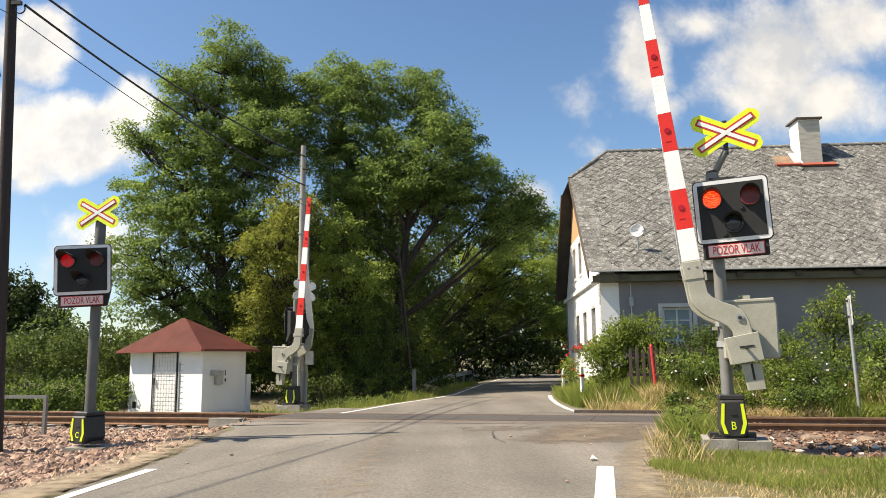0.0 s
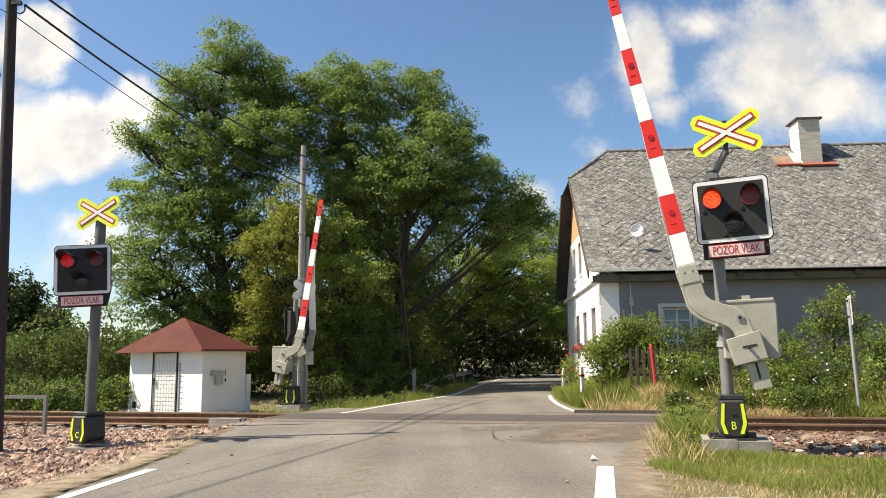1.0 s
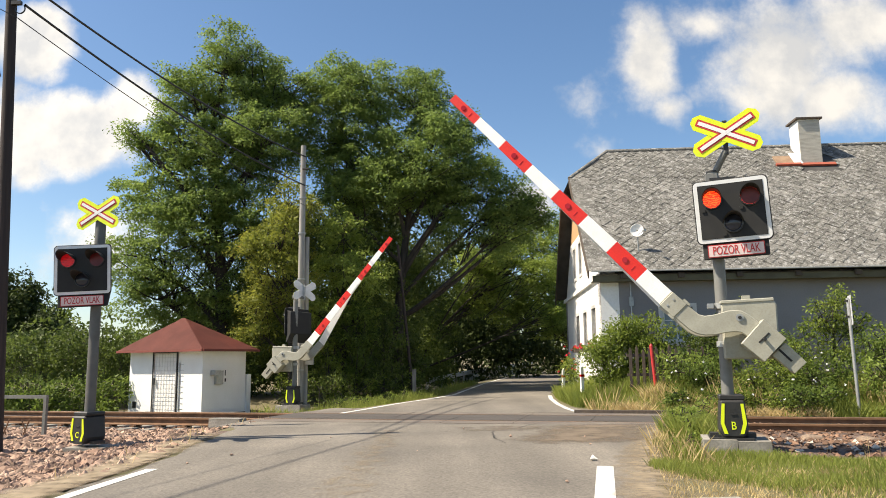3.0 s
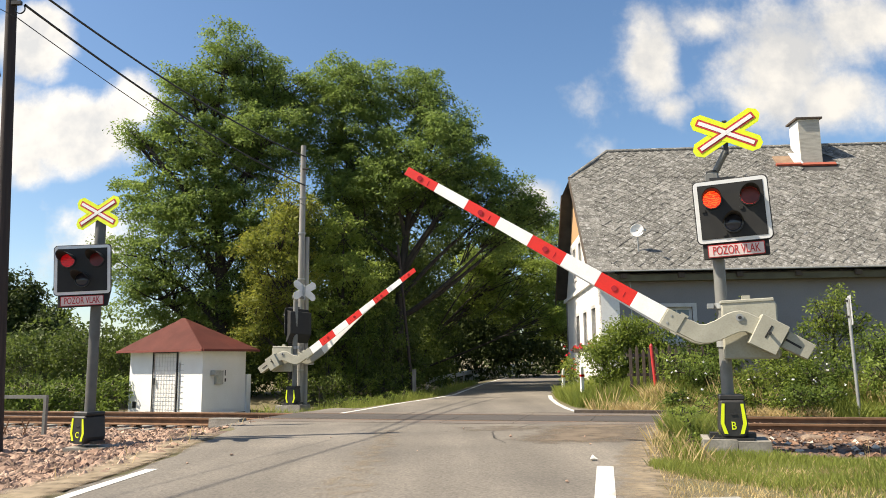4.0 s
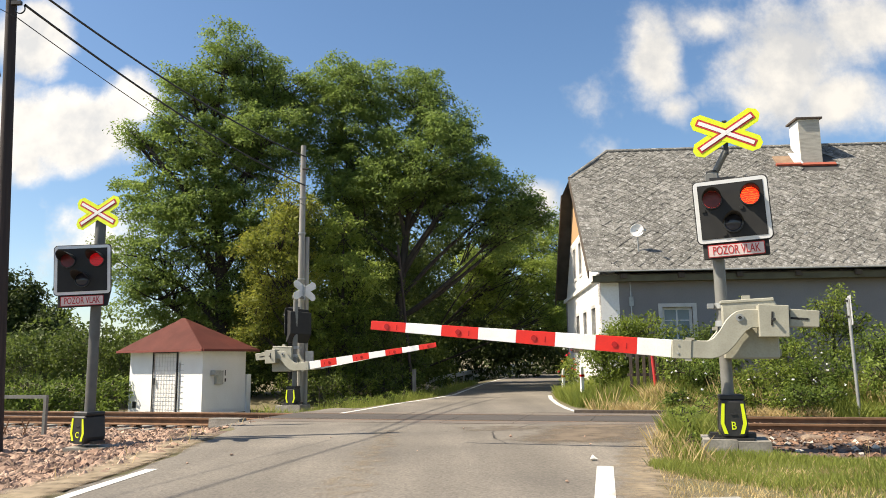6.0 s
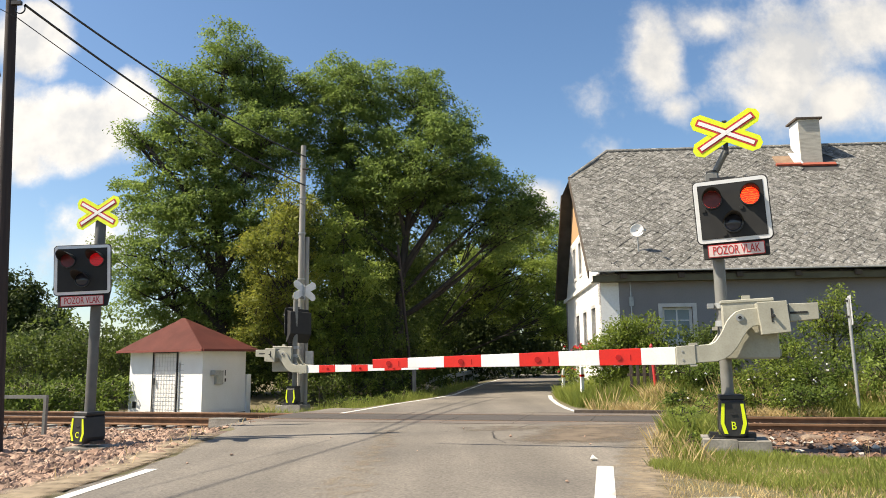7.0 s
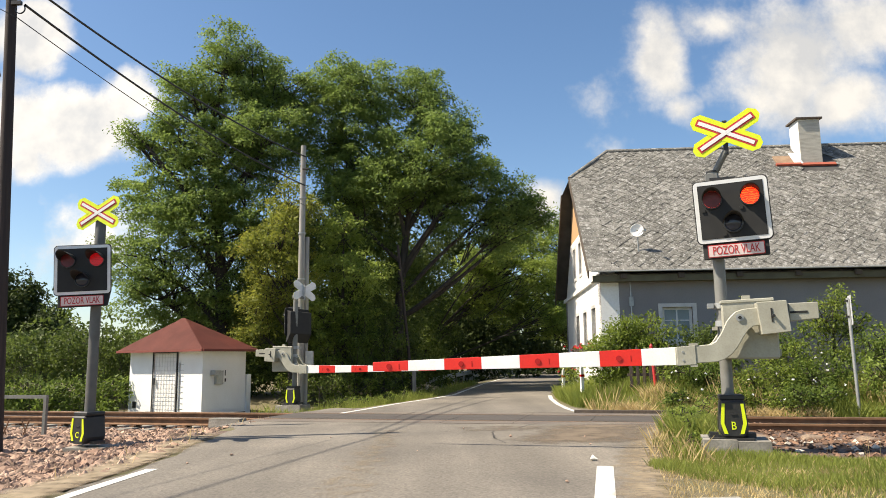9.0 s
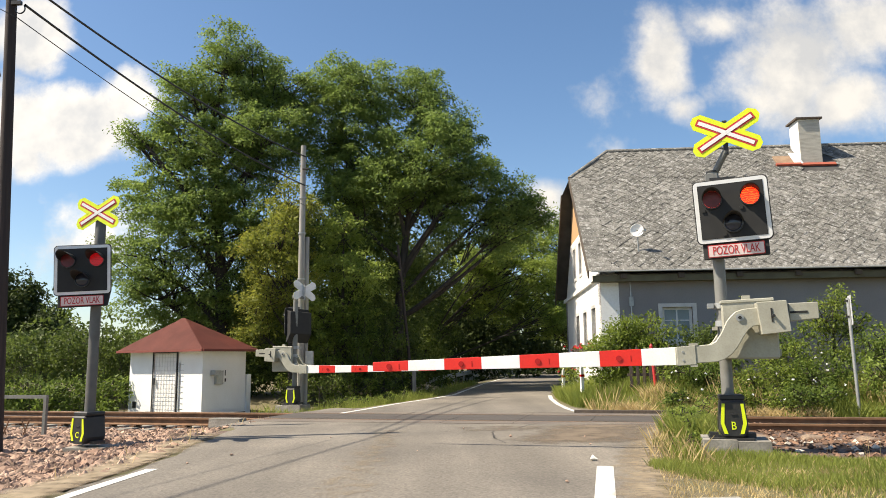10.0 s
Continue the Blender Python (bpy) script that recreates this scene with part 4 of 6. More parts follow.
    me.materials.append(SLATE)
    rest_v, rest_f, singles = [], [], 0
    tile_base = np.array(diamond())
    field = part("tile_field", ([(0, 0, -0.02), (0.01, 0, -0.02), (0, 0.01, -0.02)], [], [(0, 1, 2)]), SLATE_BED, h, "lichen-grey diamond slate tiles")
    field.matrix_local = slope
    rows = int(run / py_)
    for j in range(rows):
        y = 0.16 + py_ * j
        # west end of this course: the verge below, the hip above
        yw = y * math.cos(up) - e
        x_w = 0.32 if yw < 3.1 else (yw - 3.2) * 1.154 - 0.21
        for i in range(70):
            x = px_ * (i + 0.5 * (j % 2)) - 0.2
            if x < x_w or x > LONG + 0.2 or y > run - 0.1:
                continue
            if 7.15 < x < 8.35 and 5.15 < y < 6.15:
                continue
            lift = rng.normal() * 0.004 + 0.004
            if j < 14 and x < 6.6 and singles < 300:
                t = new("tile", me)
                t.parent = field
                t.matrix_local = Matrix.Translation((x + rng.normal() * 0.006, y + rng.normal() * 0.006, lift)) @ Matrix.Rotation(rng.normal() * 0.03, 4, "Z") @ Matrix.Rotation(rng.normal() * 0.02, 4, "X")
                singles += 1
            else:
                a0 = rng.normal() * 0.03
                q = tile_base.copy()
                q[:, 0], q[:, 1] = tile_base[:, 0] - a0 * tile_base[:, 1], tile_base[:, 1] + a0 * tile_base[:, 0]
                q += (x + rng.normal() * 0.006, y + rng.normal() * 0.006, lift)
                q[:4, 2] += rng.normal() * 0.003
                n = len(rest_v)
                rest_v += q.tolist()
                rest_f += [tuple(n + v for v in f) for f in faces]
    r = part("upper_tiles", (rest_v, [], rest_f), SLATE_LOOSE, field, "weathered grey diamond tiles")
    tagged(r, kind="stuff")
    part("eave_course", box(-0.34, LONG + 0.3, -0.03, 0.1, 0.012, 0.036, 0.004), SLATE_LOOSE, field, "straight eave course")
    # verge tiles
    for j in range(int((3.2 + e) / math.cos(up) / 0.2)):
        y = 0.1 + 0.2 * j
        for k, x in enumerate((-0.2, 0.12)):
            t = part("verge_tile", box(x - 0.16, x + 0.16, y - 0.13, y + 0.11, 0.01, 0.022 + 0.006 * ((j + k) % 2)), SLATE, field)
    smooth(part("ridge_cap", tube((1.1, DEPTH / 2, RIDGE - 0.03), (LONG + ov, DEPTH / 2, RIDGE - 0.03), 0.085, seg=10), SLATE_LOOSE, h))
    smooth(part("hip_cap", tube((-ov, 3.2, 6.98), (1.12, DEPTH / 2, RIDGE - 0.03), 0.08, seg=10), SLATE_LOOSE, h))
    # chimney
    ch = part("chimney", box(7.28, 7.97, 3.65, 4.35, 6.6, 8.9, 0.02), PLASTER_WHITE, h, "white plastered chimney with dark cap")
    part("chimney_face", box(7.282, 7.968, 3.63, 3.649, 7.3, 8.85), surf("weathered_chimney_render", (0.56, 0.53, 0.45), (0.42, 0.39, 0.33), 0.9, big=2.5, fine=25, bump=0.4, c=(0.16, 0.15, 0.12), stretch=(1, 1, 6)), ch, "pale rendered chimney face")
    part("chimney_cap", box(7.2, 8.05, 3.56, 4.43, 8.902, 8.96, 0.01), WOOD_DARK, ch, "dark sheet cap")
    part("chimney_pot", tube((7.65, 4.0, 8.96), (7.65, 4.0, 9.06), 0.1, 0.12), WOOD_DARK, ch)
    fl = part("flashing", box(7.2, 8.3, 5.42, 5.55, 0.02, 0.08, 0.01), RED_BRICK, h, "red painted flashing")
    fl.matrix_local = slope
    hatch = part("roof_hatch", box(6.45, 7.15, 5.55, 6.05, 0.02, 0.07, 0.01), surf("rusty_brown_sheet", (0.3, 0.2, 0.12), (0.22, 0.13, 0.08), 0.7, big=4, bump=0.2), h, "rusty brown roof hatch")
    hatch.matrix_local = slope
    part("hatch_edge", box(6.4, 7.2, 5.44, 5.54, 0.02, 0.1, 0.01), RED_BRICK, hatch)
    part("hatch_side", box(7.0, 7.27, 5.5, 6.2, 0.075, 0.09, 0.004), WINDOW_WHITE, hatch, "pale zinc strip")
    # flower boxes on the gable
    rng2 = np.random.default_rng(9)
    for a, b, c, d in GABLE_WINDOWS[:3]:
        bm = box(-b, -a, -0.18, -0.04, c - 0.1, c, 0.01)
        bm.transform(side)
        fb = part("flower_box", bm, WOOD_DARK, h, "flower box with red geraniums")
        cs = np.stack([rng2.uniform(-0.16, -0.04, 14), rng2.uniform(a, b, 14), rng2.uniform(c - 0.05, c + 0.1, 14)], -1)
        quads("leaves", leaf_mesh(cs, None, 14, np.full((14, 1), 0.07), 0.05, rng2, narrow=0.8), LEAF_BUSH, fb)
        cs = np.stack([rng2.uniform(-0.2, -0.05, 5), rng2.uniform(a, b, 5), rng2.uniform(c, c + 0.16, 5)], -1)
        quads("blossoms", leaf_mesh(cs, None, 14, np.full((5, 1), 0.06), 0.05, rng2, narrow=0.9), FLOWER_RED, fb, "red geranium blossoms")


build_house()


def build_dish():
    t = thing("satellite_dish", HOUSE @ Matrix.Translation((1.12, 0.15, 4.05)), "small white satellite dish on the slate roof", "satellite dish")
    part("pole", tube((0, 0, 0), (0, 0, 0.6), 0.018, seg=8), GALV, t)
    bm = bmesh.new()
    rows = []
    for r, y in ((0.03, -0.05), (0.08, -0.06), (0.14, -0.085), (0.18, -0.11), (0.185, -0.1), (0.14, -0.07), (0.08, -0.045), (0.03, -0.03)):
        rows.append([bm.verts.new((r * math.cos(2 * math.pi * i / 20), y, 0.62 + r * math.sin(2 * math.pi * i / 20))) for i in range(20)])
    for p, q in zip(rows, rows[1:] + rows[:1]):
        for i in range(20):
            bm.faces.new((p[i], p[(i + 1) % 20], q[(i + 1) % 20], q[i]))
    bmesh.ops.recalc_face_normals(bm, faces=bm.faces)
    bmesh.ops.rotate(bm, verts=bm.verts, cent=(0, 0, 0.6), matrix=Matrix.Rotation(radians(-16), 3, "Z"))
    smooth(part("dish", bm, WHITE, t, "white dish"))
    part("feed_arm", tube((0, -0.05, 0.5), (0.1, -0.42, 0.55), 0.012, seg=6), GALV, t)
    part("feed", tube((0.08, -0.36, 0.56), (0.12, -0.45, 0.56), 0.03, seg=10), GALV, t)


build_dish()
# ---- shrubs, woods, grass ----
def bush(base, lobes, leaf, label, seed, density=17, clump=0.32, n_leaf=60, size=0.085, category="bush", name="bush", stem=0.03):
    """A shrub: lobes are relative to its base."""
    b = (base[0], base[1], float(land(base[0], base[1])))
    return tree(name, b, [(x + b[0], y + b[1], z + b[2], a, c, d) for x, y, z, a, c, d in lobes], leaf, label, seed, density, clump, n_leaf, size, trunk_r=stem, category=category)


def stuff_leaves(name, lobes, leaf, label, seed, density, clump, n_leaf, size, category="woodland"):
    rng = np.random.default_rng(seed)
    cs, sp = lobes_to_clumps(lobes, density, rng, clump)
    k = cs[:, 2] > -0.3
    ob = quads(name, leaf_mesh(cs[k], None, n_leaf, sp[k], size, rng), leaf, None)
    return tagged(ob, label, category, kind="stuff")


def blades(name, x, y, h, width, material, label, seed, lean=0.45, category="grass"):
    rng = np.random.default_rng(seed)
    n = len(x)
    z = land(x, y)
    a = rng.random(n) * 6.283
    d = np.stack([np.cos(a), np.sin(a)], -1) * width
    b = rng.random(n) * 6.283
    tip = np.stack([np.cos(b), np.sin(b)], -1) * (h * lean * rng.random(n))[:, None]
    p = np.stack([x, y, z], -1)
    v0, v1, v2, v3 = p.copy(), p.copy(), p.copy(), p.copy()
    v0[:, :2] -= d
    v1[:, :2] += d
    v2[:, :2] += tip
    v2[:, 2] += h
    v3[:, :2] += tip * 0.5 - d * 0.8
    v3[:, 2] += h * 0.6
    ob = quads(name, np.stack([v0, v1, v2, v3], 1).reshape(-1, 3), material, None)
    return tagged(ob, label, category, kind="stuff")


def build_plants():
    rng = np.random.default_rng(21)
    # far wood that closes the view
    lobes = [(x + rng.normal(), 55 + rng.uniform(-8, 12), rng.uniform(1, 4) * (0.3 if x < -17 else 1), 4.5, 4, rng.uniform(4.0, 6.0) * (0.76 if x < -17 else 1)) for x in np.arange(-60, 46, 3.4)]
    stuff_leaves("far_wood", [q for q in lobes if q[0] < -15], LEAF_DARK, "green woodland beyond the track", 31, 3.0, 1.2, 26, 0.38)
    stuff_leaves("far_wood", [q for q in lobes if q[0] >= -15], LEAF_SHADE_SPRUCE, "woodland behind the crossing, its shade put into dark leaves", 36, 3.0, 1.2, 26, 0.38)
    lobes = [(-38, 62, 5.0, 2.2, 2.5, 5.2), (-35.4, 62, 4.4, 2.2, 2.5, 5.0), (-32.6, 61, 3.0, 1.9, 2.5, 4.0), (-41, 63, 4, 2.5, 2.5, 4.5), (-30.4, 60, 1.6, 1.6, 2.0, 3.2)]
    stuff_leaves("spruce_grove", lobes, LEAF_SHADE_SPRUCE, "dark far spruce grove beyond the hedge", 35, 15, 0.8, 30, 0.34)
    # undergrowth below the large trees, dense and dark
    lobes = []
    for x in [*np.arange(-7.0, -2.6, 0.95), *np.arange(-2.3, -0.3, 0.65)]:
        y = 26.2 + max(0, x + 2.5) * 4.0
        for z in (0.9, 2.4, 3.9, 5.4):
            lobes.append((x + rng.normal() * 0.25, y + rng.uniform(-0.5, 1.2) + z * 0.25, z, 1.3, 1.2, 1.25))
    stuff_leaves("undergrowth", lobes, LEAF_DARK, "dense dark undergrowth at the wood's edge", 32, 9, 0.5, 44, 0.145)
    lobes = [(x, 44 + abs(x) * 0.3, z, 2.6, 2.2, 2.4) for x in np.arange(-14, -2.4, 2.2) for z in (1.5, 4.2)]
    # crowns added unseen behind the front trees to block sun from the thicket
    lobes += [(x + 0.12 * (y - 32), y, 6.8 + 0.4 * (x + 6), 2.0, 2.4, 1.4) for x, y in ((-6.5, 33), (-6.5, 37), (-6.5, 41), (-3.6, 33), (-3.6, 37), (-1.0, 33))]
    lobes += [(0.3, 47, 8.0, 2.6, 2.2, 1.6), (2.6, 50, 7.0, 2.5, 2.2, 2.2), (-2.4, 46, 6.6, 2.4, 2.2, 2.0)]
    # crowns added beside the far road to cast shade over it
    lobes += [(float(road_edges(y)[0]) - 6.6 - k % 2, y, 3.6 + k % 3 * 0.6, 2.6, 3.4, 3.2) for k, y in enumerate(np.arange(50, 100, 5.0))]
    stuff_leaves("inner_wood", lobes, LEAF_SHADE_SPRUCE, "inner wood with shade put into its leaves and added shading crowns", 34, 5, 0.9, 34, 0.3)
    lobes = [(11 + k, 48 + 3 * k, z, 2.2, 2.5, 2.2) for k in range(4) for z in (1.5, 4.5)]
    lobes += [(-4.2 + k * 0.95, 31 + 5.0 * k, z, 1.3, 2.4, 1.4) for k in range(5) for z in (1.0, 2.9)]
    lobes += [(7.0, 33, 1.4, 1.4, 2.0, 1.6), (7.6, 36, 3.0, 1.6, 2.0, 2.0), (8.6, 41, 2.5, 1.8, 2.0, 2.6)]
    stuff_leaves("roadside_thicket", lobes, LEAF_SHADE_SPRUCE, "thicket on both sides of the road, leaves darkened for shade", 33, 7, 0.6, 36, 0.18)
    for i in range(14):
        y = 19.0 + i * 0.6
        bush((float(road_edges(y)[0]) - 0.9 - 0.9 * rng.random(), y), [(0, 0, 0.12, 0.3, 0.3, 0.16), (0.2, 0.1, 0.22, 0.2, 0.2, 0.16)], LEAF_WEED if i % 3 else LEAF_DARK, "low weeds in the verge grass", 130 + i, 60, 0.14, 20, 0.06, "weeds", "weed_clump", 0.005)
    # low sunlit plants along the wood's foot
    for i, (x, y) in enumerate([(-4.9, 23.2), (-3.9, 23.6), (-2.9, 24.2), (-2.0, 24.8), (-1.5, 26.0)]):
        bush((x, y), [(0, 0, 0.45, 0.6, 0.5, 0.5), (0.4, 0.2, 0.75, 0.5, 0.4, 0.4), (-0.3, 0.1, 0.9, 0.4, 0.4, 0.4)], LEAF_DARK if i % 2 else LEAF_BUSH, "low leafy shrub at the foot of the wood", 90 + i, 12, 0.3, 40, 0.1)
    for i, (x, y, h, lf) in enumerate([(-3.9, 24.9, 3.0, LEAF_BUSH), (-3.0, 25.1, 3.6, LEAF_HEDGE), (-2.1, 25.4, 3.2, LEAF_DARK), (-1.3, 26.8, 2.4, LEAF_DARK)]):
        bush((x, y), [(0, 0, h * 0.3, 0.75, 0.6, h * 0.32), (0.25, 0.1, h * 0.6, 0.65, 0.55, h * 0.26), (-0.35, 0.0, h * 0.72, 0.5, 0.5, h * 0.22), (0.1, 0.1, h * 0.88, 0.45, 0.45, h * 0.15)], lf, "tall leafy shrub at the wood's edge", 150 + i, 12, 0.34, 60, 0.1)
    # hedge behind the track in the west
    for i, (x, y, h) in enumerate([(-17.5, 25, 2.3), (-15.6, 25.5, 2.6), (-13.8, 25.0, 2.4), (-12.2, 25.2, 2.9), (-10.6, 25.4, 2.7), (-14.8, 22.4, 1.2), (-12.3, 22.3, 1.25), (-10.6, 23.0, 1.4), (-17.0, 22.2, 1.3)]):
        bush((x, y), [(0, 0, h * 0.3, 1.3, 1.0, h * 0.5), (0.2, -0.5, 0.3, 1.3, 0.7, 0.5), (0.7, 0.2, h * 0.62, 0.9, 0.9, h * 0.38), (-0.6, 0, h * 0.66, 0.9, 0.9, h * 0.36)], LEAF_DARK if i < 5 else LEAF_HEDGE, "dense leafy green hedge shrub behind the track", 40 + i, 11, 0.36, 42, 0.12, "hedge shrub", "hedge_shrub")
    # garden of the house
    bush((4.55, 18.6), [(0, 0, 0.7, 0.8, 0.6, 0.8), (0.2, 0.2, 1.4, 0.7, 0.5, 0.6), (-0.4, 0, 1.15, 0.5, 0.5, 0.55), (0.8, 0.1, 1.25, 0.6, 0.5, 0.6), (0.9, -0.1, 0.6, 0.6, 0.5, 0.6), (0.5, -0.2, 0.3, 0.9, 0.5, 0.4), (-0.55, -0.1, 0.45, 0.45, 0.5, 0.5), (-0.75, 0.0, 0.85, 0.3, 0.4, 0.35)], LEAF_BUSH, "tall leafy garden shrub by the house corner", 60, density=34)
    bush((6.7, 18.2), [(0, 0, 0.8, 0.7, 0.6, 0.8), (0.5, 0.1, 1.25, 0.6, 0.5, 0.55), (-0.4, 0.1, 1.1, 0.5, 0.5, 0.5), (0.7, 0.1, 1.75, 0.45, 0.4, 0.4), (-0.5, -0.2, 0.4, 0.7, 0.5, 0.5)], LEAF_DARK, "dark leafy shrub under the window", 61, density=26)
    bush((9.2, 17.4), [(0, 0, 0.9, 0.6, 0.6, 0.9), (0.1, 0.1, 1.9, 0.45, 0.45, 0.6), (-0.3, 0, 1.6, 0.35, 0.4, 0.5), (0.5, 0, 1.4, 0.4, 0.4, 0.5)], LEAF_BUSH, "tall pale-leaved shrub before the house front", 62)
    for i, (x, y, h) in enumerate([(5.8, 16.6, 0.75), (6.9, 16.0, 0.85), (8.1, 16.0, 1.0), (9.3, 15.5, 1.15), (10.6, 15.4, 1.25), (11.8, 15.6, 1.5), (8.0, 17.3, 1.3), (10.4, 17.0, 1.5), (7.3, 14.9, 0.7), (9.2, 14.3, 0.75), (10.0, 14.2, 0.7), (5.6, 17.0, 0.8), (6.2, 17.2, 0.95), (6.5, 15.4, 0.6), (9.6, 16.2, 1.45), (10.0, 15.0, 1.0), (5.3, 16.0, 0.4), (7.6, 16.6, 1.1)]):
        bush((x, y), [(0, 0, h * 0.45, 0.75, 0.6, h * 0.5), (0.35, 0.1, h * 0.75, 0.5, 0.5, h * 0.35), (-0.4, 0, h * 0.7, 0.45, 0.5, h * 0.35)], (LEAF_HEDGE, LEAF_BUSH, LEAF_HEDGE, LEAF_WEED)[i % 4], "wild leafy weeds and shrubs along the track", 70 + i, 15, 0.27, 55, 0.08, "weeds", "weed_clump", 0.012)
    le = lambda y: road_edges(y)[0]
    re = lambda y: road_edges(y)[1]
    # lawn in the foreground
    x, y = scatter(150000, 2.1, 9.5, 5.6, 10.6, lambda x, y: (x > re(y) + 0.25 + 0.25 * np.sin(y * 3) + (y < 7.2) * 0.9 * (7.2 - y)) & (across(x, y) < np.where(x > 3.95, -4.3, np.where(x > 2.9, -4.15, -1.6))) & (rng.random(len(x)) < 1.2 - 0.9 * (y < 6.6)), rng)
    blades("lawn_grass", x, y, rng.uniform(0.025, 0.085, len(x)) * (1 + 0.5 * np.sin(x * 2.3) * np.sin(y * 3.1)), 0.0026, BLADE, "short green grass on the verge", 1, 0.8)
    x, y = scatter(14000, 1.6, 6.5, 5.2, 7.6, lambda x, y: (x > re(y) + 0.1) & (rng.random(len(x)) < 0.45), rng)
    blades("dry_lawn", x, y, rng.uniform(0.02, 0.07, len(x)), 0.004, STRAW, "short dry grass on bare soil by the road", 8, 1.2)
    x, y = scatter(9000, 2.4, 9.5, 5.8, 10.6, lambda x, y: (x > re(y) + 0.2) & (across(x, y) < np.where(x > 3.95, -4.25, np.where(x > 2.9, -4.1, -1.6))) & (rng.random(len(x)) < np.clip(0.5 + 0.5 * np.sin(x * 2.7 + 1) * np.sin(y * 3.3), 0.1, 1)), rng)
    blades("dry_lawn", x, y, rng.uniform(0.03, 0.1, len(x)), 0.0022, STRAW, "dry stalks in the short grass", 10, 0.9)
    x, y = scatter(160, 4.2, 9.5, 7.5, 9.6, lambda x, y: across(x, y) < -4.2, rng)
    blades("grass_stalks", x, y, rng.uniform(0.15, 0.4, len(x)), 0.002, STRAW, "single tall grass stalks", 11, 0.3)
    for i, (dx, y, h) in enumerate([(0.5, 9.9, 0.4), (0.35, 10.7, 0.45), (0.55, 11.5, 0.5), (0.3, 12.4, 0.4), (0.4, 9.2, 0.25), (0.7, 12.9, 0.55)]):
        bush((float(re(y)) + dx, y), [(0, 0, h * 0.4, 0.28, 0.28, h * 0.5), (0.12, 0.1, h * 0.8, 0.2, 0.2, h * 0.35)], LEAF_WEED, "leafy weeds at the road edge", 110 + i, 60, 0.13, 24, 0.055, "weeds", "weed_clump", 0.006)
    # tall tufts round the barrier and the track edge
    x, y = scatter(52000, 2.2, 4.6, 8.4, 13.3, lambda x, y: (x > re(y) + 0.2) & (x < re(y) + 0.95) & ~((x > 2.95) & (y < 9.6)) & (rng.random(len(x)) < np.clip(0.35 + 0.6 * np.sin(x * 5.1 + y * 2.3) * np.sin(y * 4.3 - x), 0.04, 0.8)), rng)
    blades("tall_grass", x, y, rng.uniform(0.05, 0.42, len(x)) * np.where(y < 9.6, 0.5, 1.0), 0.0028, BLADE, "tall grass and weeds at the road edge", 2, 0.7)
    x, y = scatter(7000, 2.0, 4.4, 8.0, 13.3, lambda x, y: (x > re(y) + 0.02) & (x < re(y) + 0.8) & ~((x > 2.95) & (y < 9.6)) & (rng.random(len(x)) < 0.5), rng)
    blades("dry_tufts", x, y, rng.uniform(0.04, 0.3, len(x)), 0.0026, STRAW, "dry straw tufts among the roadside weeds", 12, 0.9)
    x, y = scatter(66000, 3.2, 13.0, 13.0, 18.5, lambda x, y: (x > re(y) + 0.25) & (across(x, y) > 2.6), rng)
    blades("meadow_grass", x, y, rng.uniform(0.06, 0.36, len(x)) * np.where(x < 5.2, 0.65, 1.0), 0.0045, BLADE, "tall meadow grass before the house", 3, 0.7)
    x, y = scatter(30000, 2.8, 7.5, 14.4, 17.0, lambda x, y: (x > re(y) + 0.1) & (across(x, y) > 2.3) & (rng.random(len(x)) < np.clip(0.5 + 0.6 * np.sin(x * 3.7) * np.sin(y * 2.9) - 0.45 * (y - 15.6), 0.05, 1)), rng)
    blades("dry_grass", x, y, rng.uniform(0.06, 0.3, len(x)), 0.0045, STRAW, "dry brown grass beside the road", 4, 1.0)
    x, y = scatter(16000, 2.8, 4.8, 17.5, 23, lambda x, y: (x > re(y) + 0.1), rng)
    blades("verge_grass", x, y, rng.uniform(0.06, 0.42, len(x)), 0.0035, BLADE, "green verge grass by the house", 5, 0.7)
    x, y = scatter(46000, -5.5, 2.4, 17.5, 37, lambda x, y: (x < le(y) - 0.15) & (x > le(y) - np.where(y < 28, 3.2, 1.0)) & (across(x, y) > 3.0) & (np.hypot(x + 4.3, y - 20.9) > 0.85), rng)
    blades("verge_grass", x, y, rng.uniform(0.03, 0.24, len(x)) * (1 + 0.6 * np.sin(x * 3.1 + y) * np.sin(y * 2.2)), 0.0045, BLADE, "sunlit grass verge under the wood", 6, 0.7)
    x, y = scatter(3500, -14, -3.5, 7.0, 19, lambda x, y: (x < le(y) - 0.05) & ((across(x, y) > 2.8) | ((x > le(y) - 0.6) & (rng.random(len(x)) < 0.5))), rng)
    blades("sparse_grass", x, y, rng.uniform(0.05, 0.2, len(x)), 0.006, STRAW, "sparse dry grass in the ballast edge", 7, 0.8)


    # flowers
    n = 45
    fx, fy = rng.uniform(4.6, 10.5, n), rng.uniform(14.2, 16.6, n)
    cs = np.stack([fx, fy, land(fx, fy) + rng.uniform(0.3, 0.95, n)], -1)
    ob = quads("white_flowers", leaf_mesh(cs, None, 7, np.full((n, 1), 0.025), 0.032, rng, narrow=0.9), FLOWER_WHITE, None)
    tagged(ob, "small white wild flowers among the weeds", "flowers", kind="stuff")
    ob = bush((4.05, 23.6), [(0, 0, 0.5, 0.3, 0.9, 0.5), (0, 0.5, 0.8, 0.25, 0.7, 0.4)], LEAF_BUSH, "rose bush with pink blossoms along the gable", 66)
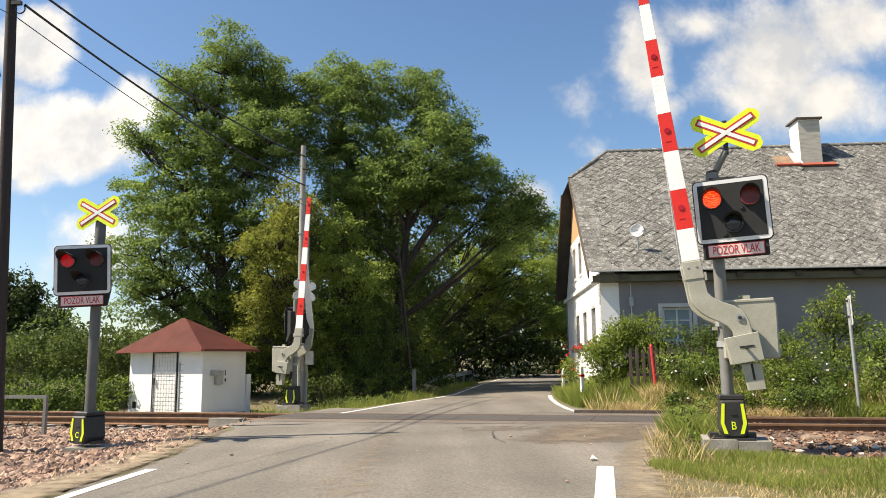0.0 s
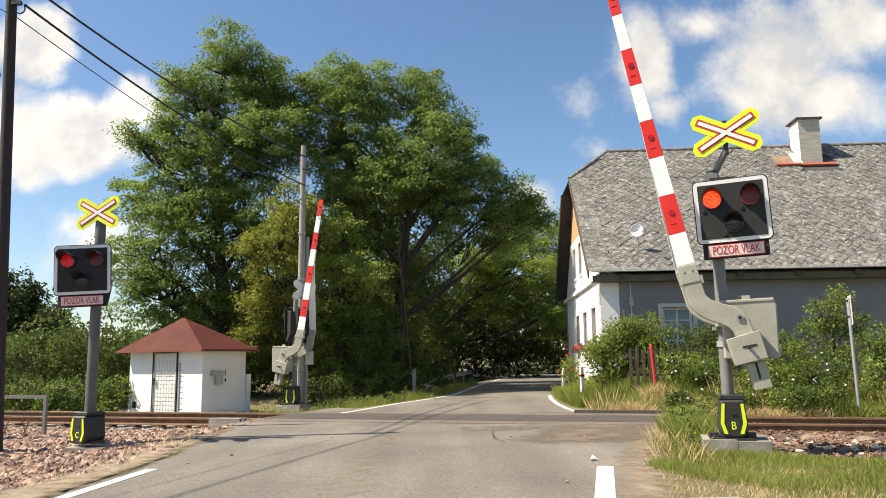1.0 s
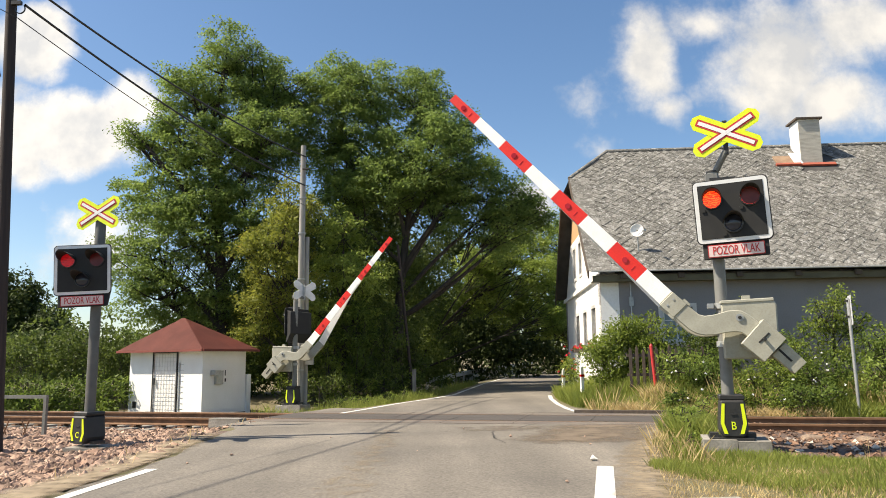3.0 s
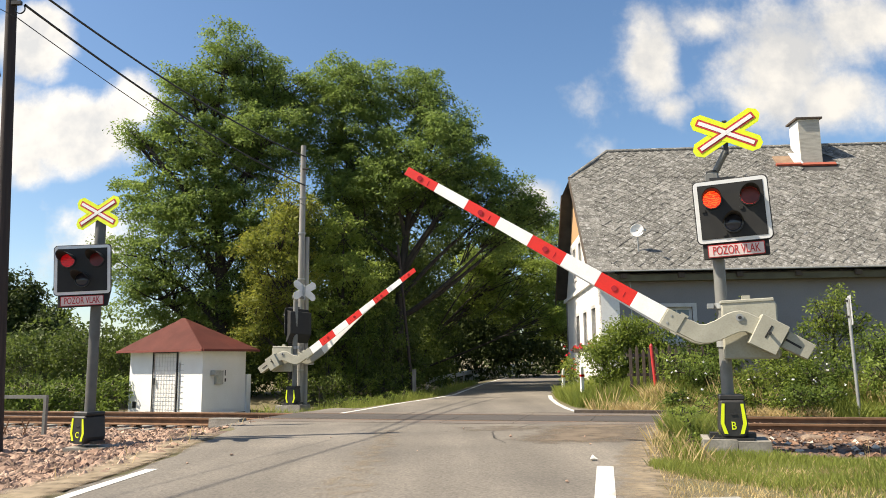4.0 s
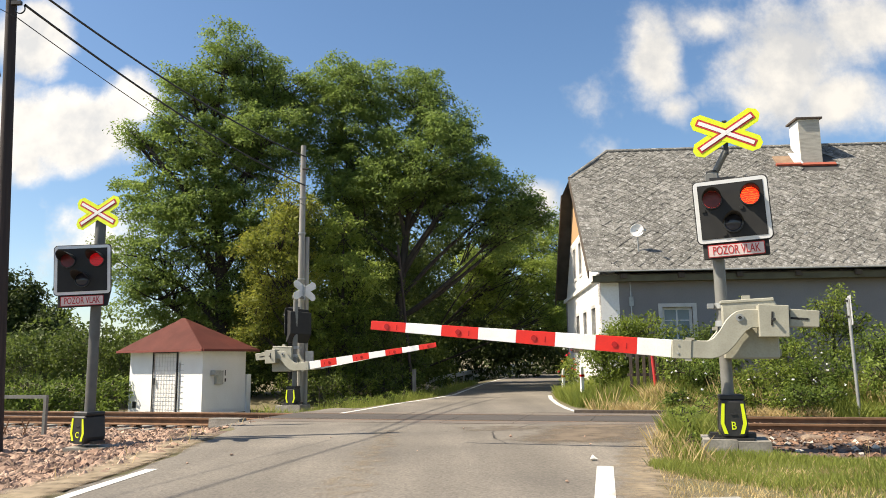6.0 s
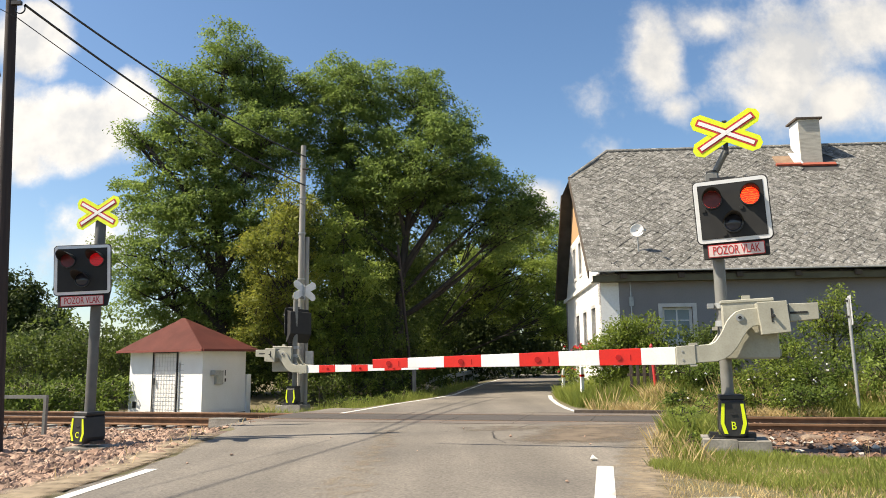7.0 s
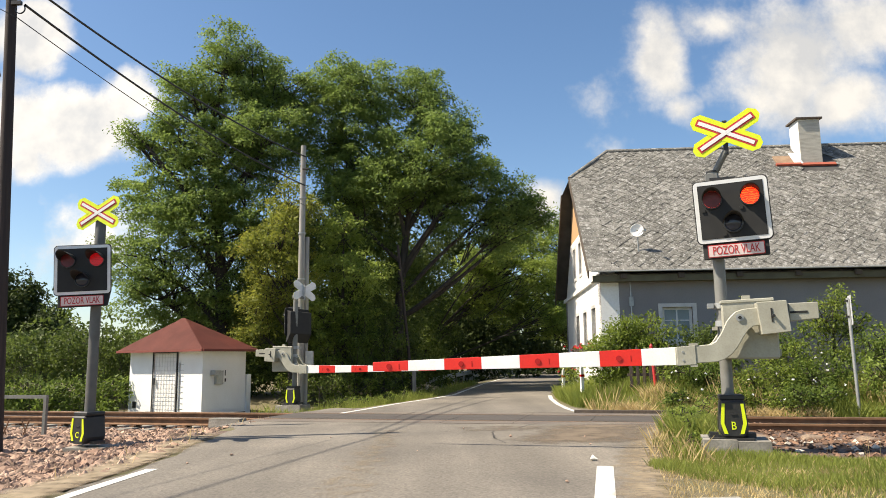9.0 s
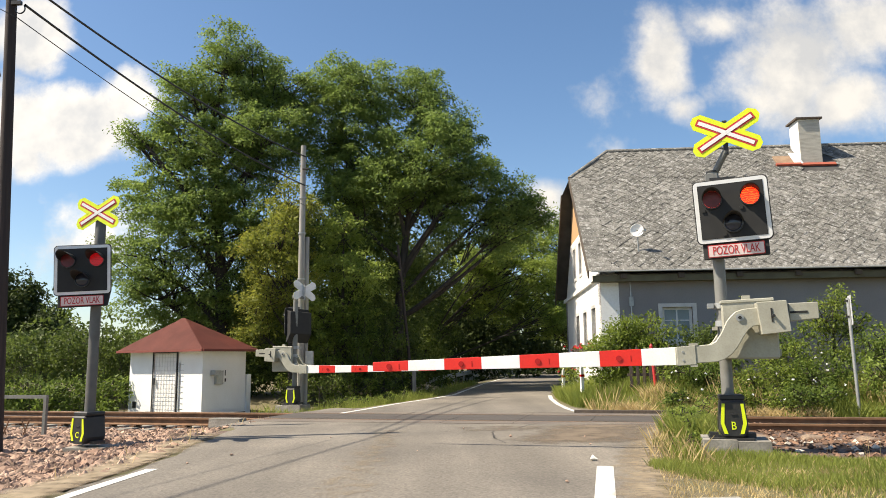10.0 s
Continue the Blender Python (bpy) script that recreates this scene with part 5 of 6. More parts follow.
    quads("blossoms", leaf_mesh(np.stack([rng.uniform(-0.35, 0.2, 12), rng.uniform(-0.9, 1.0, 12), rng.uniform(0.6, 1.5, 12)], -1), None, 8, np.full((12, 1), 0.035), 0.045, rng, narrow=0.9), FLOWER_RED, ob, "red rose blossoms")
    # dry tall stalks in the weeds
    x, y = scatter(2500, 3.2, 11.0, 14.0, 16.5, lambda x, y: (across(x, y) > 2.7) & (np.sin(x * 2.1 + 1) > 0.55), rng)
    blades("dry_stalks", x, y, rng.uniform(0.25, 0.75, len(x)), 0.003, STRAW, "dry straw-coloured stalks among the weeds", 9, 0.5)


build_plants()
# ---- level crossing ----
LIT = glow("lit_red_lens", (1.0, 0.035, 0.008), 1.15)
LIT_SIDE = glow("lit_red_lens_seen_aslant", (0.6, 0.006, 0.012), 0.14)
for mm in (LIT, LIT_SIDE):
    tt, bb = mm.node_tree, mm.node_tree.nodes["Principled BSDF"]
    wv, tcx, cx = tt.nodes.new("ShaderNodeTexWave"), tt.nodes.new("ShaderNodeTexCoord"), tt.nodes.new("ShaderNodeMapRange")
    wv.inputs["Scale"].default_value, wv.inputs["Distortion"].default_value, wv.inputs["Detail"].default_value = 11, 7, 2
    wv.inputs["Detail Scale"].default_value = 3
    wv.bands_direction = "Z"
    cx.inputs["To Min"].default_value, cx.inputs["To Max"].default_value = bb.inputs["Emission Strength"].default_value * 0.75, bb.inputs["Emission Strength"].default_value * 2.2
    tt.links.new(tcx.outputs["Object"], wv.inputs["Vector"])
    tt.links.new(wv.outputs["Fac"], cx.inputs["Value"])
    tt.links.new(cx.outputs[0], bb.inputs["Emission Strength"])
    if mm == LIT:
        rp = tt.nodes.new("ShaderNodeValToRGB")
        rp.color_ramp.elements[0].color, rp.color_ramp.elements[1].color = (0.85, 0.008, 0.004, 1), (1.0, 0.06, 0.01, 1)
        rp.color_ramp.elements[0].position, rp.color_ramp.elements[1].position = 0.35, 0.9
        tt.links.new(wv.outputs["Fac"], rp.inputs[0])
        tt.links.new(rp.outputs[0], bb.inputs["Emission Color"])
DARK_LENS = surf("unlit_red_lens", (0.15, 0.007, 0.012), (0.085, 0.004, 0.008), 0.35, big=6, fine=30, bump=0.1)
BLUE_LENS = surf("unlit_clear_lens", (0.03, 0.035, 0.06), (0.02, 0.024, 0.04), 0.1, big=6, fine=30, bump=0.1)
SIGN_WHITE = surf("sign_white", (0.76, 0.76, 0.75), (0.68, 0.68, 0.67), 0.45, big=5, fine=50, bump=0.03, c=(0.5, 0.5, 0.5), grain=0.12)
SIGN_BACK = surf("sign_back_metal", (0.68, 0.69, 0.7), (0.58, 0.59, 0.6), 0.5, 0.3, big=5, fine=50, bump=0.04)
HALF = 0.523                                       # seconds between the changes of the lamps
BLINK = [0.28 + HALF * k + {8: -0.024, 9: -0.06, 10: 0.03}.get(k, 0) for k in range(19)]
LENSES = []                                        # (lens, pose in its board, lit at first)
BOOMS = []


def ring(r0, r1, y0, y1, a0=0, a1=360, n=24, bm=None):
    """A tube along y from y0 to y1, of inner and outer radius r0 and r1, between two angles."""
    b = bmesh.new()
    full = a1 - a0 >= 360
    k = n if full else n + 1
    rows = []
    for i in range(k):
        a = radians(a0 + (a1 - a0) * i / n)
        c, s = math.cos(a), math.sin(a)
        rows.append([b.verts.new(p) for p in ((r0 * c, y0, r0 * s), (r1 * c, y0, r1 * s), (r1 * c, y1, r1 * s), (r0 * c, y1, r0 * s))])
    for i in range(n):
        p, q = rows[i], rows[(i + 1) % k]
        for j in range(4):
            b.faces.new((p[j], p[(j + 1) % 4], q[(j + 1) % 4], q[j]))
    if not full:
        b.faces.new(rows[0])
        b.faces.new(rows[-1][::-1])
    bmesh.ops.recalc_face_normals(b, faces=b.faces)
    return merged(bm, b)


def moved(bm, v):
    bmesh.ops.translate(bm, verts=bm.verts, vec=v)
    return bm


def disc(r, y0, y1, n=24):
    return plate([(r * math.cos(2 * math.pi * i / n), r * math.sin(2 * math.pi * i / n)) for i in range(n)], y0, y1)


def lettering(name, text, size, material, parent, m, label=""):
    """Flat letters that face -y, centred on the pose m."""
    cu = bpy.data.curves.new(name, "FONT")
    cu.body, cu.size, cu.align_x, cu.align_y, cu.extrude = text, size, "CENTER", "CENTER", 0.0015
    cu.offset = 0.001
    tmp = bpy.data.objects.new("tmp", cu)
    scene.collection.objects.link(tmp)
    bpy.context.view_layer.update()
    me = bpy.data.meshes.new_from_object(tmp.evaluated_get(bpy.context.evaluated_depsgraph_get()))
    bpy.data.objects.remove(tmp)
    me.materials.clear()
    me.materials.append(material)
    me.transform(m @ Matrix.Rotation(radians(90), 4, "X"))
    ob = new(name, me)
    ob.parent = parent
    return tagged(ob, label)


def light_board(parent, m, w, h, lit_material, seen_back=False, reach=0.23, lugs=True):
    """The lamp board: black plate, white border, three hooded lamps, the text plate. Faces -y; m is its centre."""
    o = 0.06
    board = part("lamp_board", plate(rounded(-w / 2, w / 2, -h / 2, h / 2, 0.06), -0.012, 0.012, 0.004), MATT_BLACK, parent, "black lamp board with white reflective border")
    board.matrix_local = m
    bm = plate(rounded(-w / 2 + 0.012, w / 2 - 0.012, -h / 2 + 0.012, h / 2 - 0.012, 0.055), -0.016, -0.0125)
    part("border", bm, SIGN_WHITE, board, "white reflective border")
    part("face", plate([(-w / 2 + o, -h / 2 + o), (w / 2 - o, -h / 2 + o), (w / 2 - o, h / 2 - o), (-w / 2 + o, h / 2 - o)], -0.021, -0.0162), MATT_BLACK, board)
    # housing behind, sloping to the text plate
    bm = bmesh.new()
    prof = [(0.012, h / 2 - 0.08), (0.2, h / 2 - 0.12), (0.2, -h / 2 + 0.05), (0.03, -h / 2 - 0.19), (-0.012, -h / 2 - 0.19), (0.0125, -h / 2 + 0.02)]
    a = [bm.verts.new((-w / 2 + 0.06, y, z)) for y, z in prof]
    c = [bm.verts.new((w / 2 - 0.06, y, z)) for y, z in prof]
    bm.faces.new(a), bm.faces.new(c[::-1])
    for i in range(len(prof)):
        bm.faces.new((a[i], c[i], c[(i + 1) % len(prof)], a[(i + 1) % len(prof)]))
    bmesh.ops.recalc_face_normals(bm, faces=bm.faces)
    part("housing", bevelled(bm, 0.01), MATT_BLACK, board)
    pw, ph = w * 0.74, 0.155
    tp = part("text_plate", plate(rounded(-pw / 2, pw / 2, -h / 2 - 0.015 - ph, -h / 2 - 0.015, 0.012), -0.03, -0.022), SIGN_RED, board, "small pale red-bordered text plate")
    part("plate_face", plate(rounded(-pw / 2 + 0.01, pw / 2 - 0.01, -h / 2 - 0.015 - ph + 0.01, -h / 2 - 0.025, 0.008), -0.0325, -0.0302), SIGN_PINK, board)
    if not seen_back:
        t = lettering("lettering", "POZOR VLAK", 0.15, SIGN_RED, board, Matrix.Translation((0, -0.0345, -h / 2 - 0.015 - ph / 2)) @ Matrix.Diagonal((0.66 * pw / 0.72, 1, 1, 1)))
    R = 0.108
    for i, (lx, lz) in enumerate(((-w * 0.25, h * 0.19), (w * 0.25, h * 0.19), (0.0, -h * 0.2))):
        bm = moved(ring(R, R + 0.012, -0.05, -0.0215), (lx, 0, lz))
        part("lamp_bezel", bm, BLACK, board)
        bm = moved(ring(R + 0.002, R + 0.01, -0.27, -0.05, 4, 176, 18), (lx, 0, lz))
        # the hood gets shorter towards its ends
        for v in bm.verts:
            if v.co.y < -0.1:
                k = max((v.co.z - lz) / R, 0)
                v.co.y = -0.05 - reach * k ** 0.7
        smooth(part("hood", bm, MATT_BLACK, board, "black lamp hood"))
        if lugs:
            part("bracket", box(lx - 0.13, lx - 0.09, -0.035, -0.0215, lz - 0.15, lz - 0.11, 0.004), MATT_BLACK, board)
        if i == 2:
            bm = moved(disc(R, -0.034, -0.026), (lx, 0, lz))
            part("lens", bm, BLUE_LENS, board, "unlit clear lens")
            bm = bmesh.new()
            bmesh.ops.create_uvsphere(bm, u_segments=20, v_segments=10, radius=R * 0.95)
            for v in bm.verts:
                v.co = Vector((v.co.x, v.co.y * 0.3, v.co.z)) + Vector((lx, -0.03, lz))
            smooth(part("lens_dome", bm, BLUE_LENS, board))
            continue
        lens = part("lens", moved(disc(R - 0.003, -0.004, 0.0), (0, -0.002, 0)), lit_material, board, "red lamp lens that blinks")
        smooth(lens, 30)
        part("lens_back", moved(disc(R - 0.003, 0.0005, 0.006), (0, 0, 0)), DARK_LENS, lens)
        LENSES.append((lens, Matrix.Translation((lx, -0.036, lz)), i == 0))
    return board


def crossbuck(parent, m, w, h, material_front=None):
    """Two crossed arms, yellow with red-edged white bars. Faces -y."""
    a = math.degrees(math.atan2(h * 0.62, w * 0.8))
    L = math.hypot(w, h) * 0.93
    arm_w = 0.238 * w / 0.87
    sign = None
    for i, ang in enumerate((a, -a)):
        c = arm_w * 0.32
        pts = [(-L / 2 + c, -arm_w / 2), (L / 2 - c, -arm_w / 2), (L / 2, -arm_w / 2 + c), (L / 2, arm_w / 2 - c), (L / 2 - c, arm_w / 2), (-L / 2 + c, arm_w / 2), (-L / 2, arm_w / 2 - c), (-L / 2, -arm_w / 2 + c)]
        rot = Matrix.Rotation(radians(-ang), 4, "Y")
        y = -0.004 * i

        def put(name, bm, mat, par, lab=""):
            bm.transform(rot)
            return part(name, bm, mat, par, lab)
        arm = put("crossbuck_arm", plate(pts, y - 0.004, y, 0), material_front or YELLOW, parent, "bright yellow warning cross arm")
        arm.matrix_local = m
        back = put("arm_back", plate(pts, y + 0.0005, y + 0.003, 0), SIGN_BACK, arm, "bare metal back")
        l2, w2 = L / 2 - arm_w * 0.3, arm_w * 0.22
        put("red_edge", plate(rounded(-l2, l2, -w2, w2, 0.012), y - 0.0062 - 0.004 * (1 - i), y - 0.0044 - 0.004 * (1 - i)), SIGN_RED, arm)
        l3, w3 = l2 - 0.025, w2 - 0.024
        put("white_bar", plate([(-l3, -w3), (l3, -w3), (l3, w3), (-l3, w3)], y - 0.0075 - 0.005 * (1 - i) - 0.003, y - 0.0066 - 0.004 * (1 - i)), SIGN_WHITE, arm)


def mast_base(parent, letter, m):
    """The black foot cover with yellow stripes, on its concrete block."""
    foot = part("foot_cover", plate([(-0.14, 0.0), (0.14, 0.0), (0.2, 0.08), (0.165, 0.44), (-0.165, 0.44), (-0.2, 0.08)], -0.2, 0.18, 0.025), BLACK, parent, "black plastic mast foot cover")
    foot.matrix_local = m
    part("collar", plate(rounded(-0.17, 0.17, 0.44, 0.5, 0.02), -0.17, 0.17, 0.01), BLACK, foot)
    for s in (-1, 1):
        pts = [(s * 0.08, 0.05), (s * 0.13, 0.05), (s * 0.175, 0.17), (s * 0.145, 0.4), (s * 0.105, 0.4), (s * 0.125, 0.17)]
        part("stripe", plate(pts, -0.207, -0.2015), YELLOW, foot, "yellow reflective stripe")
    for dx in (-0.26, 0.24):
        part("flange", box(dx - 0.06, dx + 0.06, -0.1, 0.1, -0.0, 0.05, 0.012), BLACK, foot)
    if letter:
        lettering("letter", letter, 0.13, YELLOW, foot, Matrix.Translation((0, -0.203, 0.14)))
        part("handle", box(-0.03, 0.05, -0.212, -0.2, 0.27, 0.285, 0.003), MATT_BLACK, foot)


def barrier(m, boom_angle, letter, label, mast_top, board_z, boards_yaw, cross_z, has_front, mirrored=False, pivot=(0.2, -0.3, 1.535)):
    """Barrier machine on a mast with its lamp board and cross. The boom reaches to -x; it faces -y."""
    t = thing("level_crossing_barrier", m, label, "crossing barrier", "barriers of the level crossing")
    smooth(part("mast", tube((0, 0, 0.15), (0, 0, mast_top), 0.072, seg=20), MAST_GREY, t, "grey painted steel mast"))
    part("mast_cap", tube((0, 0, mast_top), (0, 0, mast_top + 0.02), 0.078, seg=20), BLACK, t)
    bl = part("foundation", box(-0.33, 0.05, -0.3, 0.35, -0.4, 0.125, 0.02), CONCRETE, t, "cracked concrete foundation block")
    part("foundation", box(0.056, 0.42, -0.3, 0.35, -0.4, 0.11, 0.03), CONCRETE, t)
    mast_base(t, letter, Matrix.Translation((0.03, 0, 0.135)) @ Matrix.Diagonal((0.84, 0.9, 1.01, 1)))
    part("foot_plate", box(-0.25, 0.25, -0.22, 0.22, 0.11, 0.14, 0.01), BLACK, t)
    # machine case and its brackets
    case = part("drive_case", plate([(-0.2, -0.53), (0.42, -0.53), (0.43, 0.13), (0.38, 0.19), (-0.17, 0.17), (-0.2, 0.14)], 0.13, 0.42, 0.018), DRIVE, t, "beige sheet-steel drive case")
    case.matrix_local = Matrix.Translation((pivot[0] + 0.015, pivot[1], pivot[2] + 0.04))
    part("lid_edge", plate([(-0.21, 0.14), (0.4, 0.16), (0.4, 0.2), (-0.21, 0.18)], 0.12, 0.43, 0.008), DRIVE, case)
    part("lid_knob", box(0.05, 0.14, 0.2, 0.28, 0.19, 0.24, 0.01), DRIVE, case, "yellowed lid knob")
    part("latch", box(0.41, 0.45, 0.2, 0.3, -0.5, -0.42, 0.005), DRIVE, case)
    for z in (1.72, 1.5, 1.25):
        part("clamp", ring(0.07, 0.09, -0.035, 0.035, bm=None), GALV, t).matrix_local = Matrix.Translation((0, 0, z)) @ Matrix.Rotation(radians(90), 4, "X")
    part("clamp_bolt", box(-0.17, -0.1, -0.08, 0.06, 1.69, 1.75, 0.008), GALV, t)
    part("cable_clip", box(-0.13, -0.07, -0.07, 0.0, 1.42, 1.46, 0.006), DRIVE, t)
    # boom with its arm; y = 0 is the arm's middle plane
    top = [(-0.77, -0.323), (-0.5, -0.309), (-0.35, -0.301), (-0.29, -0.265), (-0.22, -0.17), (-0.15, -0.035), (-0.1, 0.025), (-0.04, 0.075), (0.05, 0.1), (0.24, 0.115)]
    bot = [(0.24, -0.1), (0.14, -0.11), (0.08, -0.155), (0.02, -0.235), (-0.05, -0.345), (-0.12, -0.425), (-0.2, -0.482), (-0.29, -0.511), (-0.5, -0.521), (-0.77, -0.539)]
    boom = part("boom", plate(top + bot, -0.045, 0.045, 0.008), DRIVE, t, "red and white barrier boom on a goose-neck arm")
    smooth(boom, 35)
    part("counterweight", plate([(0.19, 0.165), (0.52, 0.175), (0.54, -0.19), (0.22, -0.215)], -0.12, 0.12, 0.006), DRIVE, boom, "beige box counterweight")
    part("weight_arm", plate([(0.545, 0.14), (0.86, 0.14), (0.86, -0.05), (0.545, -0.07)], -0.05, 0.1, 0.006), DRIVE, boom)
    part("slot", box(0.55, 0.74, -0.056, -0.051, 0.02, 0.045), MATT_BLACK, boom)
    part("slot", box(0.335, 0.355, -0.126, -0.1205, -0.07, 0.09), MATT_BLACK, boom)
    part("weight_knob", tube((0.36, -0.12, 0.0), (0.36, -0.17, 0.0), 0.018), BLACK, boom)
    part("pivot_cap", ring(0.012, 0.045, -0.06, -0.046), GALV, boom, "steel pivot cap")
    part("pivot_bolt", tube((0, -0.046, 0), (0, -0.07, 0), 0.022, seg=6), MATT_BLACK, boom)
    part("shaft", tube((0, 0.04, 0), (0, 0.16, 0), 0.045), DRIVE, boom)
    part("clamp_plate", plate([(-0.75, -0.318), (-0.53, -0.308), (-0.53, -0.533), (-0.75, -0.545)], -0.055, 0.055, 0.005), DRIVE, boom)
    part("clamp_plate_lug", box(-0.6, -0.5, -0.05, 0.05, -0.309, -0.281, 0.004), DRIVE, boom)
    part("clamp_plate_lug", box(-0.6, -0.52, -0.05, 0.05, -0.561, -0.534, 0.004), DRIVE, boom)
    for z in (-0.38, -0.48):
        part("bolt", tube((-0.68, -0.054, z), (-0.68, -0.062, z), 0.014, seg=6), GALV, boom)
    edges = [0.72, 1.12] + [1.12 + 0.483 * k for k in range(1, 8)] if mirrored else [0.761, 1.164] + [1.164 + 0.5045 * k for k in range(1, 8)]
    for side, far in ((0, False), (1, True)):
        for i in range(len(edges) - 1):
            a, b = edges[i], edges[i + 1]
            if far and a > 2.6:
                break
            w0, w1 = 0.215 - 0.095 * (a - 0.72) / 4, 0.215 - 0.095 * (b - 0.72) / 4
            red = i % 2 == 1
            pts = [(-a, -0.428 + w0 / 2), (-a, -0.428 - w0 / 2), (-b, -0.428 - w1 / 2), (-b, -0.428 + w1 / 2)]
            if not far:
                bm = plate(pts, -0.03, -0.008, 0.003)
            else:
                # the stay behind runs back to meet the front board
                bm = plate(pts, 0.0, 0.02, 0.003)
                for v in bm.verts:
                    v.co.y += 0.72 * max(0, (2.66 - -v.co.x) / 1.94)
            part("stripe", bm, RED if red and not far else WHITE, boom, "red board section" if red and not far else "white board section")
            if red and not far:
                xm = -(a + b) / 2 - 0.02
                part("reflector", moved(disc(0.036, -0.04, -0.0305, 16), (xm, 0, -0.431)), REFLEX_RED, boom, "round dark red reflector")
                part("screw_row", box(xm + 0.14, xm + 0.15, -0.033, -0.0303, -0.471, -0.401), REFLEX_RED, boom)
    part("rear_arm", plate(top + bot, 0.66, 0.74, 0.008), DRIVE, boom, "rear goose-neck arm")
    part("arm_tie", tube((0.0, 0.15, 0), (0.0, 0.68, 0), 0.045), DRIVE, boom)
    if mirrored:
        flip = Matrix.Diagonal((-1, 1, 1, 1))
        for ob in t.children_recursive:
            ob.data.transform(flip)
            ob.data.flip_normals()
            if ob.parent == t:
                ob.matrix_basis = Matrix.Translation((-2 * ob.matrix_basis.translation.x, 0, 0)) @ ob.matrix_basis
    BOOMS.append((boom, Matrix.Translation((-pivot[0] if mirrored else pivot[0], pivot[1], pivot[2])), boom_angle))
    flipped = Matrix.Rotation(radians(180), 4, "Z") if mirrored else Matrix.Identity(4)
    # lamps and cross
    w, h = 0.88, 0.8
    bx, cx = (0.06, -0.2) if mirrored else (0.18, 0.18)
    light_board(t, flipped @ Matrix.Translation((bx, -0.2, board_z)) @ Matrix.Rotation(radians(boards_yaw), 4, "Z") @ Matrix.Rotation(radians(3), 4, "X") @ Matrix.Rotation(radians(-2), 4, "Y"), w, h, LIT, not has_front)
    for nm, bm, mt in (("board_bracket", box(-0.06, 0.1, -0.2, 0.06, board_z - 0.03, board_z + 0.03, 0.005), MAST_GREY), ("board_hook", box(-0.05, 0.25, -0.14, -0.02, board_z + 0.39, board_z + 0.44, 0.015), BLACK)):
        part(nm, bm, mt, t).matrix_local = flipped
    bm = tube((0.0, -0.0, mast_top - 0.05), (cx - 0.01, -0.1, cross_z - 0.22), 0.042)
    part("cross_bracket", bm, MAST_GREY, t).matrix_local = flipped
    part("cross_stem", box(cx - 0.035, cx + 0.02, -0.13, -0.08, cross_z - 0.27, cross_z + 0.17, 0.006), BLACK if has_front else GALV, t).matrix_local = flipped
    part("cross_clamp", box(-0.09, 0.05, -0.07, 0.07, mast_top - 0.12, mast_top - 0.02, 0.02), MAST_GREY, t)
    crossbuck(t, flipped @ Matrix.Translation((cx, -0.15, cross_z)) @ Matrix.Rotation(radians(boards_yaw), 4, "Z") @ Matrix.Rotation(radians(-2), 4, "Y"), 0.79, 0.57, None)
    return t


def signal(m):
    t = thing("warning_signal", m, "dark grey crossing signal mast with lamp board and yellow cross", "crossing signal")
    smooth(part("mast", tube((0, 0, 0.1), (0, 0, 3.86), 0.082, seg=20), MAST_DARK, t, "dark grey painted steel mast"))
    part("mast_cap", tube((0, 0, 3.86), (0, 0, 3.9), 0.088, seg=20), BLACK, t)
    part("foundation", box(-0.26, 0.4, -0.26, 0.28, -0.3, 0.0, 0.03), CONCRETE, t, "pale concrete foundation")
    mast_base(t, "C", Matrix.Translation((0, 0, 0.05)) @ Matrix.Rotation(radians(-24), 4, "Z") @ Matrix.Scale(0.98, 4))
    light_board(t, Matrix.Translation((-0.13, -0.22, 2.8)) @ Matrix.Rotation(radians(14), 4, "Z") @ Matrix.Rotation(radians(-3), 4, "Y"), 0.88, 0.82, LIT_SIDE, reach=0.34, lugs=False)
    part("board_hook", box(-0.05, 0.2, -0.14, -0.02, 3.09, 3.15, 0.015), BLACK, t)
    part("board_bracket", box(-0.06, 0.06, -0.13, 0.06, 2.6, 2.7, 0.005), MAST_GREY, t)
    crossbuck(t, Matrix.Translation((0, -0.1, 3.76)) @ Matrix.Rotation(radians(-8), 4, "Z"), 0.78, 0.55)
    part("cross_bracket", box(-0.05, 0.05, -0.1, 0.0, 3.68, 3.76, 0.004), GALV, t)
    return t


NEAR = pose(3.46, 9.15, 0.02, 0, 0, -16.2)
FAR = pose(-4.27, 21.2, -0.18, 0, 0, -16.2)
barrier(NEAR, "near", "B", "beige barrier machine with red and white boom on a mast", 3.42, 2.885, -4, 3.89, True, pivot=(0.166, -0.3, 1.553))
barrier(FAR, "far", "", "barrier machine with red and white boom across the track", 3.25, 2.45, 66, 3.36, False, True)
signal(pose(-5.21, 11.0, -0.06, 0, 0, -6) @ Matrix.Scale(0.917, 4))
